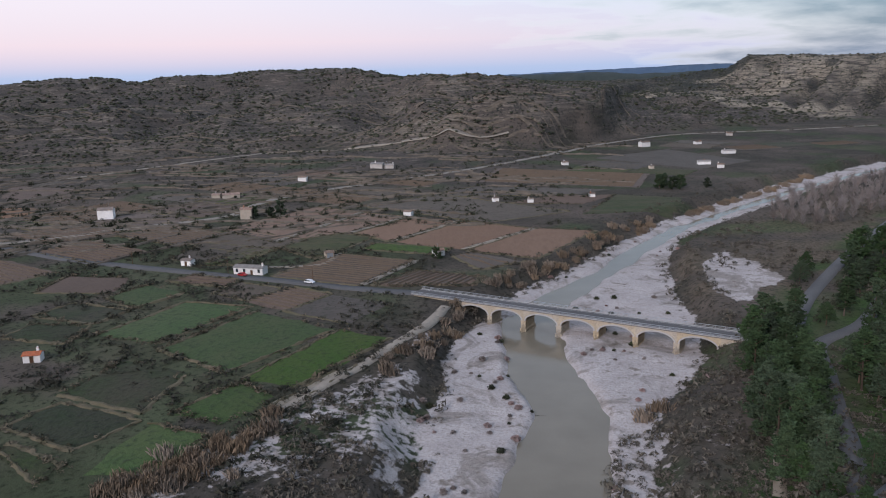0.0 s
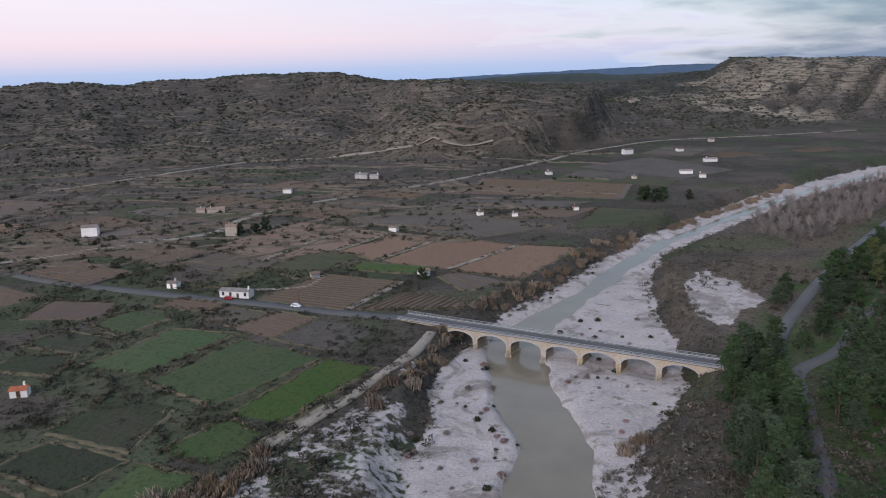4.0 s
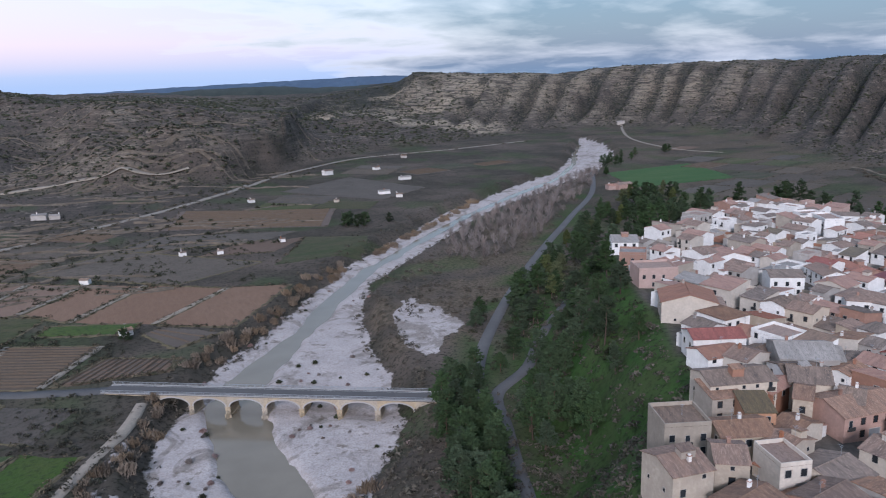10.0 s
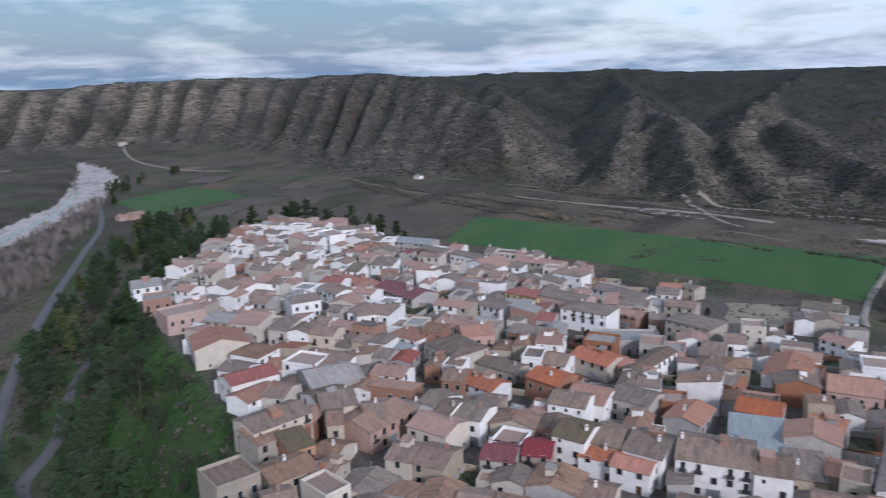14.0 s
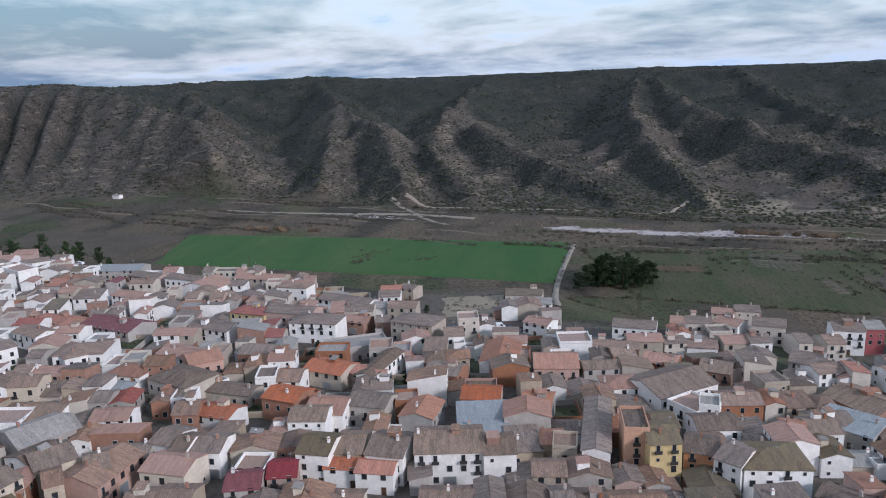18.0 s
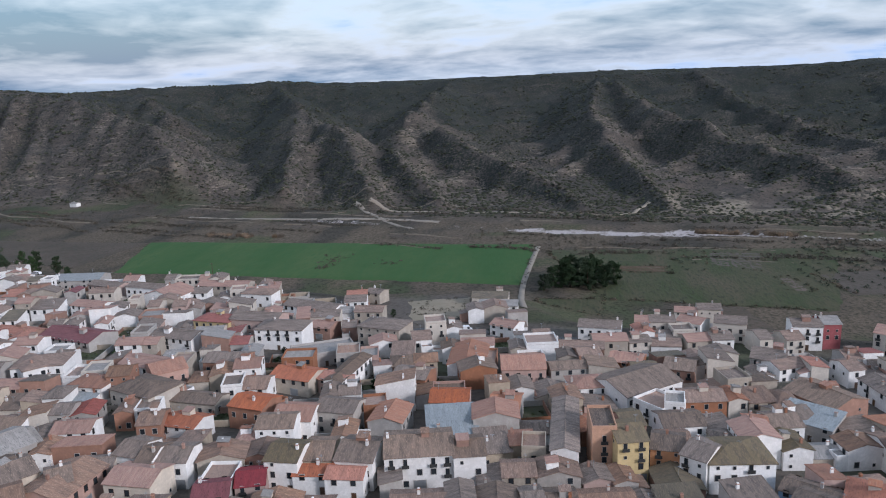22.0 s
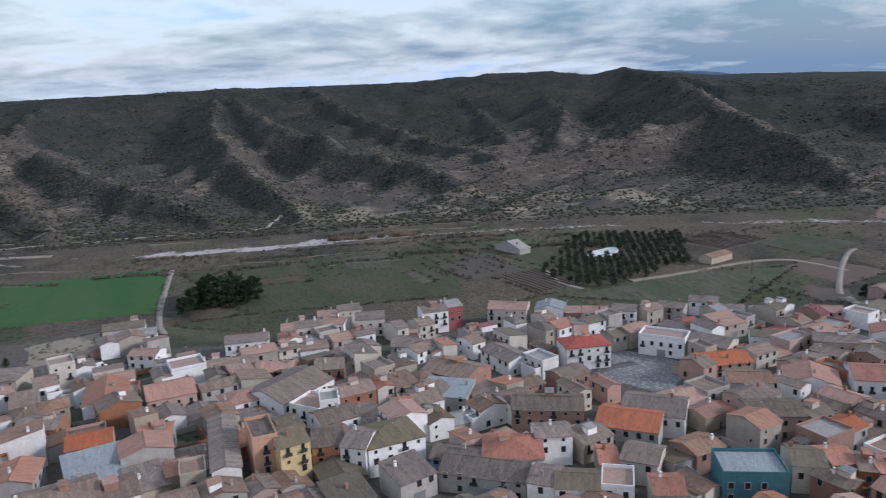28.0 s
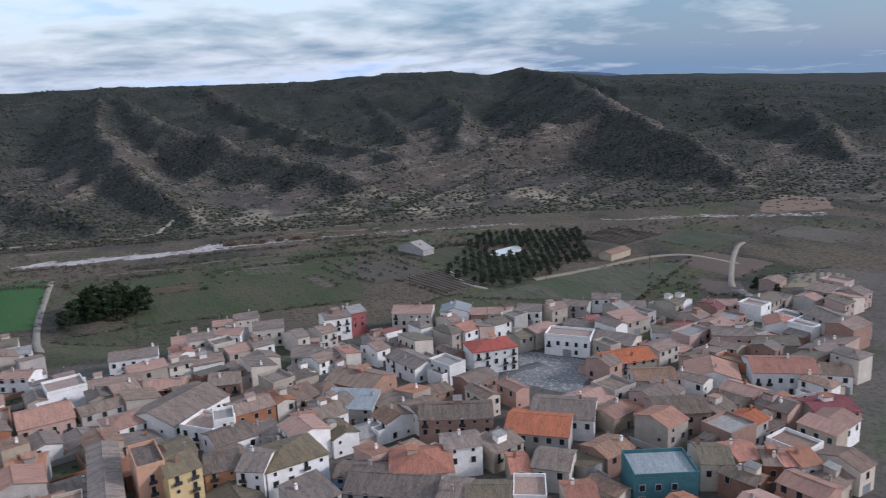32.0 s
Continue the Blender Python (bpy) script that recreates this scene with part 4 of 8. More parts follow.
wc = []
for (ax, ay, aw), (bx, by, bw) in zip(WATER, WATER[1:]):
    for k in range(8):
        wc.append((ax + (bx - ax) * k / 8, ay + (by - ay) * k / 8, aw + (bw - aw) * k / 8))
wc = np.array(wc)
wd = np.gradient(wc[:, :2], axis=0)
wd /= np.linalg.norm(wd, axis=1)[:, None]
ws = np.linspace(-1.6, 1.6, 5)
wx = wc[:, 0:1] - wd[:, 1:2] * ws * wc[:, 2:3]
wy = wc[:, 1:2] + wd[:, 0:1] * ws * wc[:, 2:3]
water_mesh = grid_mesh("river", wx, wy, np.full(wx.shape, 1.35))
if water_mesh.polygons[0].normal.z < 0:
    water_mesh.flip_normals()
water_mesh.materials.append(water_material())
tagged(new("river", water_mesh), "shallow greenish-brown river between pale gravel banks", "river", kind="structure")

# ---- building blocks ----
def mesh_of(name, verts, faces, mats=(), slots=None, smooth=False):
    me = bpy.data.meshes.new(name)
    me.from_pydata([tuple(v) for v in verts], [], [tuple(f) for f in faces])
    for m in mats:
        me.materials.append(m)
    if slots:
        me.polygons.foreach_set("material_index", slots)
    if smooth:
        me.polygons.foreach_set("use_smooth", [True] * len(me.polygons))
    me.update()
    return me


class Shape:
    """Gathers boxes and prisms of several materials into one mesh."""

    def __init__(self):
        self.v, self.f, self.s = [], [], []

    def box(self, x0, x1, y0, y1, z0, z1, slot=0):
        n = len(self.v)
        self.v += [(x, y, z) for z in (z0, z1) for y in (y0, y1) for x in (x0, x1)]
        self.f += [tuple(n + i for i in q) for q in ((0, 2, 3, 1), (4, 5, 7, 6), (0, 1, 5, 4), (2, 6, 7, 3), (0, 4, 6, 2), (1, 3, 7, 5))]
        self.s += [slot] * 6
        return self

    def prism(self, profile, x0, x1, slot=0):
        """A convex or simple profile of (y, z), counter-clockwise seen from +x, drawn out along x."""
        n, k = len(self.v), len(profile)
        self.v += [(x0, y, z) for y, z in profile] + [(x1, y, z) for y, z in profile]
        self.f += [tuple(n + i for i in reversed(range(k))), tuple(n + k + i for i in range(k))]
        self.f += [(n + i, n + (i + 1) % k, n + k + (i + 1) % k, n + k + i) for i in range(k)]
        self.s += [slot] * (k + 2)
        return self

    def tube(self, r0, r1, z0, z1, sides=8, slot=0, x=0.0, y=0.0):
        n = len(self.v)
        for r, z in ((r0, z0), (r1, z1)):
            self.v += [(x + r * math.cos(2 * math.pi * i / sides), y + r * math.sin(2 * math.pi * i / sides), z) for i in range(sides)]
        self.f += [(n + i, n + (i + 1) % sides, n + sides + (i + 1) % sides, n + sides + i) for i in range(sides)]
        self.f += [tuple(n + sides + i for i in range(sides)), tuple(n + i for i in reversed(range(sides)))]
        self.s += [slot] * (sides + 2)
        return self

    def mesh(self, name, *mats, smooth=False):
        return mesh_of(name, self.v, self.f, mats, self.s, smooth)


def part(name, me, parent, m=None, label=""):
    ob = new(name, me)
    ob.parent = parent
    if m is not None:
        ob.matrix_basis = m
    if label:
        ob["label"] = label
    return ob


# ---- the stone bridge ----
stone = material("bridge_stone", (0.44, 0.36, 0.255), (0.35, 0.285, 0.205), 0.25, 0.9, 0.4, 0.06, fine=2.0, c=(0.25, 0.205, 0.15))
pale_cap = material("parapet_stone", (0.42, 0.40, 0.38), (0.35, 0.33, 0.31), 0.3, 0.9, 0.3, 0.05)
steel = material("galvanised_steel", (0.42, 0.44, 0.46), (0.34, 0.36, 0.38), 0.6, 0.45, 0.1, metal=0.6)
paint = material("road_paint", (0.62, 0.61, 0.58), (0.5, 0.49, 0.46), 1.0, 0.8, 0.1)
A, B = Vector((-9.5, 289.0, 0)), Vector((97.0, 227.5, 0))
span_n = 9
bridge_len = (B - A).length
span = bridge_len / span_n
turn_b = math.degrees(math.atan2(B.y - A.y, B.x - A.x))
bridge = tagged(new("bridge"), "old ochre stone arch bridge with pale parapets over the gravel river", "bridge")
bridge.matrix_basis = pose(A.x, A.y, 0, 0, 0, turn_b)
DECK, HALF = 9.6, 3.9
# one arch: two spandrel walls and the barrel between them
open_w, spring, crown = span - 1.7, 5.4, 8.3
va, fa = [], []
steps = 18
for yy in (-HALF, HALF):
    for i in range(steps + 1):
        a = math.pi * i / steps
        va.append((span / 2 - open_w / 2 * math.cos(a), yy, spring + (crown - spring) * math.sin(a)))
    for i in range(steps + 1):
        va.append((span / 2 - open_w / 2 * math.cos(math.pi * i / steps), yy, DECK - 0.35))
    va += [(0, yy, spring), (0, yy, DECK - 0.35), (span, yy, spring), (span, yy, DECK - 0.35)]
k = 2 * (steps + 1) + 4
for side, o in ((0, 0), (1, k)):
    quads = [(o + i, o + i + 1, o + steps + 2 + i, o + steps + 1 + i) for i in range(steps)]
    quads += [(o + k - 4, o + 0, o + steps + 1, o + k - 3), (o + steps, o + k - 2, o + k - 1, o + 2 * steps + 1)]
    fa += quads if side == 0 else [tuple(reversed(q)) for q in quads]
fa += [(i + 1, i, k + i, k + i + 1) for i in range(steps)]
arch_mesh = mesh_of("arch", va, fa, [stone])
def ring(yy):
    v, f = [], []
    for i in range(steps + 1):
        a = math.pi * i / steps
        for r in (0.0, 0.5):
            v.append((span / 2 - (open_w / 2 + r) * math.cos(a), yy, spring + (crown - spring + r) * math.sin(a)))
        v.append((span / 2 - (open_w / 2 + 0.5) * math.cos(a), yy * 0.985, spring + (crown - spring + 0.5) * math.sin(a)))
    for i in range(steps):
        q = 3 * i
        f += [(q, q + 3, q + 4, q + 1), (q + 1, q + 4, q + 5, q + 2)]
    return mesh_of("arch_ring", v, f if yy < 0 else [tuple(reversed(k)) for k in f], [pale_cap])


RINGS = [ring(-HALF - 0.07), ring(HALF + 0.07)]
pier_s = Shape().box(-0.95, 0.95, -HALF, HALF, -2.5, spring).box(-1.25, 1.25, -HALF - 0.3, HALF + 0.3, -2.5, 2.4).box(-1.1, 1.1, -HALF - 0.15, HALF + 0.15, spring - 0.35, spring)
for sgn in (-1, 1):
    n = len(pier_s.v)
    y0, y1 = sgn * HALF, sgn * (HALF + 1.7)
    pier_s.v += [(-0.95, y0, -2.5), (0.95, y0, -2.5), (0, y1, -2.5), (-0.95, y0, 3.4), (0.95, y0, 3.4), (0, y1, 3.4), (0, y0, 4.4)]
    pier_s.f += [(n, n + 2, n + 5, n + 3), (n + 1, n + 4, n + 5, n + 2), (n + 3, n + 5, n + 6), (n + 4, n + 6, n + 5)]
    pier_s.s += [0] * 4
pier_mesh = pier_s.mesh("pier", stone)
for i in range(span_n):
    arch = part("arch", arch_mesh, bridge, pose(i * span, 0, 0))
    for rm in RINGS:
        part("arch_ring", rm, arch)
    if i:
        part("pier", pier_mesh, bridge, pose(i * span, 0, 0))
part("abutment", Shape().box(-7, 0.6, -HALF, HALF, -1, DECK - 0.35).mesh("abutment", stone), bridge)
part("abutment", Shape().box(bridge_len - 0.6, bridge_len + 8, -HALF, HALF, -1, DECK - 0.35).mesh("abutment", stone), bridge)
part("deck", Shape().box(-7, bridge_len + 8, -HALF - 0.25, HALF + 0.25, DECK - 0.35, DECK).mesh("deck", FIELD["asphalt"]), bridge, label="grey asphalt roadway")
for sgn in (-1, 1):
    part("cornice", Shape().box(-7, bridge_len + 8, sgn * (HALF + 0.1) - 0.3, sgn * (HALF + 0.1) + 0.3, DECK - 0.05, DECK + 0.12).mesh("cornice", pale_cap), bridge)
    part("edge_line", Shape().box(-7, bridge_len + 8, sgn * 2.9 - 0.08, sgn * 2.9 + 0.08, DECK, DECK + 0.012).mesh("edge_line", paint), bridge)
    rail = part("railing", Shape().box(-7, bridge_len + 8, sgn * (HALF + 0.1) - 0.05, sgn * (HALF + 0.1) + 0.05, DECK + 0.95, DECK + 1.1).box(-7, bridge_len + 8, sgn * (HALF + 0.1) - 0.03, sgn * (HALF + 0.1) + 0.03, DECK + 0.5, DECK + 0.6).mesh("railing", steel), bridge, label="grey metal railing")
    post_mesh = Shape().box(-0.07, 0.07, -0.07, 0.07, 0, 1.05).mesh("railing_post", steel)
    for j in range(int(bridge_len / 3.2) + 4):
        part("railing_post", post_mesh, rail, pose(-6 + j * 3.2, sgn * (HALF + 0.1), DECK + 0.06))

# ---- houses ----
def plaster(name, a, b):
    return material(name, a, tuple(v * 0.86 for v in b), 0.35, 0.92, 0.15, 0.14, fine=1.6)


def tiled(name, a, b, c=None):
    """Clay roof tiles: ribs down the slope and blotches of lichen."""
    m = material(name, a, b, 0.40, 0.9, 0.45, 0.24, fine=2.4, stretch=(2.4, 0.45, 0.45), c=c or tuple(0.62 * v for v in b))
    return m


WALL = {
    "white": plaster("white_plaster", (0.83, 0.80, 0.77), (0.76, 0.73, 0.69)),
    "cream": plaster("cream_plaster", (0.60, 0.52, 0.43), (0.52, 0.45, 0.37)),
    "tan": plaster("tan_stone", (0.44, 0.37, 0.29), (0.36, 0.30, 0.235)),
    "grey": plaster("grey_render", (0.45, 0.41, 0.37), (0.36, 0.33, 0.30)),
    "brick": plaster("brick_wall", (0.36, 0.18, 0.115), (0.29, 0.15, 0.10)),
    "pink": plaster("pink_plaster", (0.50, 0.32, 0.26), (0.42, 0.28, 0.23)),
    "ochre": plaster("ochre_plaster", (0.58, 0.42, 0.15), (0.52, 0.37, 0.13)),
    "red": plaster("red_plaster", (0.34, 0.035, 0.04), (0.29, 0.03, 0.035)),
    "blue": plaster("blue_plaster", (0.30, 0.42, 0.58), (0.26, 0.37, 0.52)),
    "teal": plaster("teal_plaster", (0.05, 0.20, 0.23), (0.04, 0.16, 0.19)),
    "orange": plaster("orange_render", (0.52, 0.25, 0.12), (0.45, 0.22, 0.11)),
}
ROOF = {
    "grey": tiled("weathered_tiles", (0.218, 0.160, 0.127), (0.115, 0.090, 0.074), c=(0.31, 0.222, 0.165)),
    "brown": tiled("brown_tiles", (0.27, 0.165, 0.115), (0.15, 0.10, 0.078), c=(0.36, 0.24, 0.17)),
    "clay": tiled("clay_tiles", (0.37, 0.185, 0.125), (0.25, 0.13, 0.095), c=(0.38, 0.235, 0.165)),
    "orange": tiled("orange_tiles", (0.42, 0.14, 0.07), (0.29, 0.105, 0.06)),
    "red": tiled("red_tiles", (0.34, 0.075, 0.05), (0.24, 0.06, 0.042)),
    "crimson": tiled("crimson_sheet", (0.21, 0.055, 0.06), (0.16, 0.045, 0.05)),
    "sheet": tiled("grey_sheet", (0.33, 0.30, 0.275), (0.24, 0.22, 0.20)),
    "blue": tiled("blue_grey_sheet", (0.275, 0.295, 0.30), (0.215, 0.23, 0.235)),
    "moss": tiled("mossy_tiles", (0.17, 0.135, 0.085), (0.105, 0.088, 0.066), c=(0.23, 0.17, 0.11)),
    "terrace": tiled("terrace_floor", (0.36, 0.24, 0.18), (0.30, 0.20, 0.155)),
}
glass = material("window_glass", (0.018, 0.022, 0.028), (0.035, 0.04, 0.045), 0.8, 0.15, 0.0, 0.2)
frame_white = material("frame_paint", (0.45, 0.42, 0.38), (0.36, 0.33, 0.30), 2.0, 0.7, 0.0)
wood_dark = material("brown_wood", (0.10, 0.055, 0.03), (0.07, 0.04, 0.025), 1.5, 0.7, 0.1, 0.2)
iron = material("dark_iron", (0.03, 0.03, 0.032), (0.05, 0.048, 0.045), 2.0, 0.6, 0.0)


def window_mesh(name, w, h, trim, rim=0.05):
    """A framed opening: outer edge on the wall, a proud rim, the pane set back inside it."""
    v, f = [], []
    for gx_, z0, z1, yy in ((w / 2 + rim, -rim, h + rim, 0.02), (w / 2 + rim, -rim, h + rim, -0.10), (w / 2, 0, h, -0.10), (w / 2, 0, h, -0.035)):
        v += [(-gx_, yy, z0), (gx_, yy, z0), (gx_, yy, z1), (-gx_, yy, z1)]
    for ring_ in range(3):
        o = ring_ * 4
        f += [(o + i, o + (i + 1) % 4, o + 4 + (i + 1) % 4, o + 4 + i) for i in range(4)]
    f.append((12, 13, 14, 15))
    return mesh_of(name, v, f, [trim, glass], [0] * 12 + [1])


WINDOWS = [window_mesh("window", 1.1, 1.5, frame_white), window_mesh("window", 1.1, 1.5, wood_dark), window_mesh("window", 1.2, 1.5, frame_white, 0.10), window_mesh("window", 0.7, 0.8, frame_white)]
BAL_DOOR = window_mesh("balcony_door", 0.9, 2.0, frame_white)
BALCONY = Shape().prism([(0.02, -0.12), (0.02, -0.04), (-0.60, -0.04), (-0.60, 0.78), (-0.64, 0.78), (-0.64, -0.12)][::-1], -0.85, 0.85).mesh("balcony", iron)
DOORS = [Shape().box(-0.55, 0.55, -0.03, 0.03, 0, 2.1, 0).box(-0.65, -0.55, -0.08, 0.03, 0, 2.2, 1).box(0.55, 0.65, -0.08, 0.03, 0, 2.2, 1).box(-0.55, 0.55, -0.08, 0.03, 2.1, 2.2, 1).mesh("door", wood_dark, frame_white),
         Shape().box(-1.4, 1.4, -0.03, 0.03, 0, 2.5, 0).box(-1.5, -1.4, -0.08, 0.03, 0, 2.6, 1).box(1.4, 1.5, -0.08, 0.03, 0, 2.6, 1).box(-1.4, 1.4, -0.08, 0.03, 2.5, 2.6, 1).mesh("garage_door", steel, frame_white)]
CHIMNEY = {k: Shape().box(-0.32, 0.32, -0.28, 0.28, -0.9, 1.0, 0).box(-0.42, 0.42, -0.38, 0.38, 1.0, 1.1, 1).box(-0.25, 0.25, -0.2, 0.2, 1.1, 1.32, 0).mesh("chimney", WALL[k], ROOF["clay"]) for k in ("white", "brick", "grey")}
ANTENNA = Shape().tube(0.03, 0.03, 0, 2.4, 5).box(-0.6, 0.6, -0.02, 0.02, 2.2, 2.25).box(-0.4, 0.4, -0.02, 0.02, 1.9, 1.95).box(-0.02, 0.02, -0.7, 0.3, 2.28, 2.32).mesh("antenna", steel)
WALL_WORD = {"white": "whitewashed", "cream": "cream-plastered", "tan": "bare tan stone", "grey": "grey-rendered", "brick": "raw orange-brick", "pink": "pale pink", "ochre": "yellow-ochre",
             "red": "deep red", "blue": "pale blue", "teal": "teal-painted", "orange": "faded orange"}
ROOF_WORD = {"grey": "weathered grey-brown tiles", "brown": "old brown tiles", "clay": "faded clay tiles", "orange": "bright orange tiles", "red": "dark red tiles", "crimson": "crimson sheet roofing",
             "sheet": "grey fibre-cement sheets", "blue": "blue-grey sheet metal", "moss": "mossy yellow-brown tiles", "terrace": "open roof terrace"}
TAKEN = []
rnd = random.Random(11)


def house(x, y, w, d, h, rot, roof="gable", wall="white", tile="grey", windows=True, pitch=0.29, base=None, balcony=0.16, name="house"):
    """A house: w along the ridge, d deep, h to the eaves, rot in degrees, its front to local -y."""
    z = base if base is not None else ground_at(x, y)
    TAKEN.append((x, y, (w + d) * 0.25))
    root = new(name)
    root.matrix_basis = pose(x, y, z, 0, 0, rot)
    floors = max(1, round(h / 2.9))
    tagged(root, f"{WALL_WORD[wall]} {('one', 'two', 'three', 'four', 'five')[min(floors, 5) - 1]}-storey {'village house' if name == 'house' else 'farm building'} under {ROOF_WORD[tile]}", name.replace("_", " "), group="houses of the town" if name == "house" else "farm buildings of the valley")
    rise, o, th, lift = d / 2 * pitch, 0.4, 0.2, 0.02
    s, r = Shape(), Shape()
    if roof == "gable":
        s.prism([(-d / 2, -3), (d / 2, -3), (d / 2, h), (0, h + rise), (-d / 2, h)], -w / 2, w / 2)
        top = [(-d / 2 - o, h - o * pitch), (0, h + rise), (d / 2 + o, h - o * pitch)]
        sag = rnd.uniform(0, 0.16)
        nseg = 4
        for k in range(nseg):
            xa, xb = -w / 2 - 0.25 + (w + 0.5) * k / nseg, -w / 2 - 0.25 + (w + 0.5) * (k + 1) / nseg
            dz = [(-sag if 0 < q < nseg else 0) for q in (k, k + 1)]
            n = len(r.v)
            for xx, dd in ((xa, dz[0]), (xb, dz[1])):
                r.v += [(xx, top[0][0], top[0][1] + lift), (xx, top[1][0], top[1][1] + lift), (xx, top[2][0], top[2][1] + lift),
                        (xx, top[2][0], top[2][1] + th + dd), (xx, 0, top[1][1] + th + dd), (xx, top[0][0], top[0][1] + th + dd)]
            r.f += [(n + 5, n + 11, n + 10, n + 4)[::-1], (n + 4, n + 10, n + 9, n + 3)[::-1], (n + 5, n + 0, n + 6, n + 11)[::-1], (n + 3, n + 9, n + 8, n + 2)[::-1]]
            r.f += [(n + 0, n + 1, n + 7, n + 6)[::-1], (n + 1, n + 2, n + 8, n + 7)[::-1]]
            if k == 0:
                r.f.append((n, n + 5, n + 4, n + 1)), r.f.append((n + 1, n + 4, n + 3, n + 2))
            if k == nseg - 1:
                r.f.append((n + 6, n + 7, n + 10, n + 11)), r.f.append((n + 7, n + 8, n + 9, n + 10))
        r.s = [0] * len(r.f)
        r.prism([(-0.16, h + rise + th - 0.1), (0.16, h + rise + th - 0.1), (0, h + rise + th + 0.06)], -w / 2 - 0.25, w / 2 + 0.25)
    elif roof == "shed":
        rise = d * pitch * 0.6
        s.prism([(-d / 2, -3), (d / 2, -3), (d / 2, h + rise), (-d / 2, h)], -w / 2, w / 2)
        r.prism([(-d / 2 - o, h - o * pitch * 0.6 + lift), (d / 2 + 0.2, h + rise + 0.2 * pitch * 0.6 + lift), (d / 2 + 0.2, h + rise + th), (-d / 2 - o, h - o * pitch * 0.6 + th)], -w / 2 - 0.2, w / 2 + 0.2)
    elif roof == "hip":
        s.box(-w / 2, w / 2, -d / 2, d / 2, -3, h)
        a, b = w / 2 + o, d / 2 + o
        q = max(a - b, 0.3)
        n = len(r.v)
        r.v += [(-a, -b, h), (a, -b, h), (a, b, h), (-a, b, h), (-a, -b, h + th), (a, -b, h + th), (a, b, h + th), (-a, b, h + th), (-q, 0, h + th + b * pitch), (q, 0, h + th + b * pitch)]
        r.f += [(0, 3, 2, 1), (0, 1, 5, 4), (1, 2, 6, 5), (2, 3, 7, 6), (3, 0, 4, 7), (4, 5, 9, 8), (5, 6, 9), (6, 7, 8, 9), (7, 4, 8)]
        r.s = [0] * len(r.f)
    else:
        s.box(-w / 2, w / 2, -d / 2, d / 2, -3, h)
        r.box(-w / 2, w / 2, -d / 2, d / 2, h + 0.004, h + 0.08)
        for x0, x1, y0, y1 in ((-w / 2, w / 2, -d / 2, -d / 2 + 0.22), (-w / 2, w / 2, d / 2 - 0.22, d / 2), (-w / 2, -w / 2 + 0.22, -d / 2 + 0.22, d / 2 - 0.22), (w / 2 - 0.22, w / 2, -d / 2 + 0.22, d / 2 - 0.22)):
            s.box(x0, x1, y0, y1, h, h + 0.9)
    part("wall", s.mesh("wall", WALL[wall]), root)
    part("roof", r.mesh("roof", ROOF[tile]), root)
    if name == "house" and rnd.random() < 0.55:
        # a lower wing against the back wall
        aw, ad, ah = w * rnd.uniform(0.35, 0.85), rnd.uniform(2.2, 4.2), h * rnd.uniform(0.42, 0.72)
        ax = rnd.uniform(-1, 1) * (w - aw) / 2
        s2, r2 = Shape(), Shape()
        if rnd.random() < 0.6:
            s2.prism([(d / 2 + 0.003, -3), (d / 2 + ad, -3), (d / 2 + ad, ah), (d / 2 + 0.003, ah + 0.22 * ad)], ax - aw / 2, ax + aw / 2)
            r2.prism([(d / 2 + 0.01, ah + 0.22 * ad + 0.02), (d / 2 + ad + 0.3, ah - 0.05), (d / 2 + ad + 0.3, ah + 0.09), (d / 2 + 0.01, ah + 0.22 * ad + 0.16)], ax - aw / 2 - 0.12, ax + aw / 2 + 0.12)
            part("wing_roof", r2.mesh("wing_roof", ROOF[rnd.choice([tile, "grey", "brown", "clay", "sheet"])]), root)
        else:
            s2.box(ax - aw / 2, ax + aw / 2, d / 2 + 0.003, d / 2 + ad, -3, ah)
            for x0, x1, y0, y1 in ((ax - aw / 2, ax + aw / 2, d / 2 + ad - 0.18, d / 2 + ad), (ax - aw / 2, ax - aw / 2 + 0.18, d / 2 + 0.003, d / 2 + ad - 0.18), (ax + aw / 2 - 0.18, ax + aw / 2, d / 2 + 0.003, d / 2 + ad - 0.18)):
                s2.box(x0, x1, y0, y1, ah, ah + 0.95)
            part("terrace_floor", Shape().box(ax - aw / 2 + 0.18, ax + aw / 2 - 0.18, d / 2 + 0.01, d / 2 + ad - 0.18, ah + 0.004, ah + 0.05).mesh("terrace_floor", ROOF["terrace"]), root)
        part("wing_wall", s2.mesh("wing_wall", WALL[rnd.choice([wall, wall, "white", "grey", "brick"])]), root)
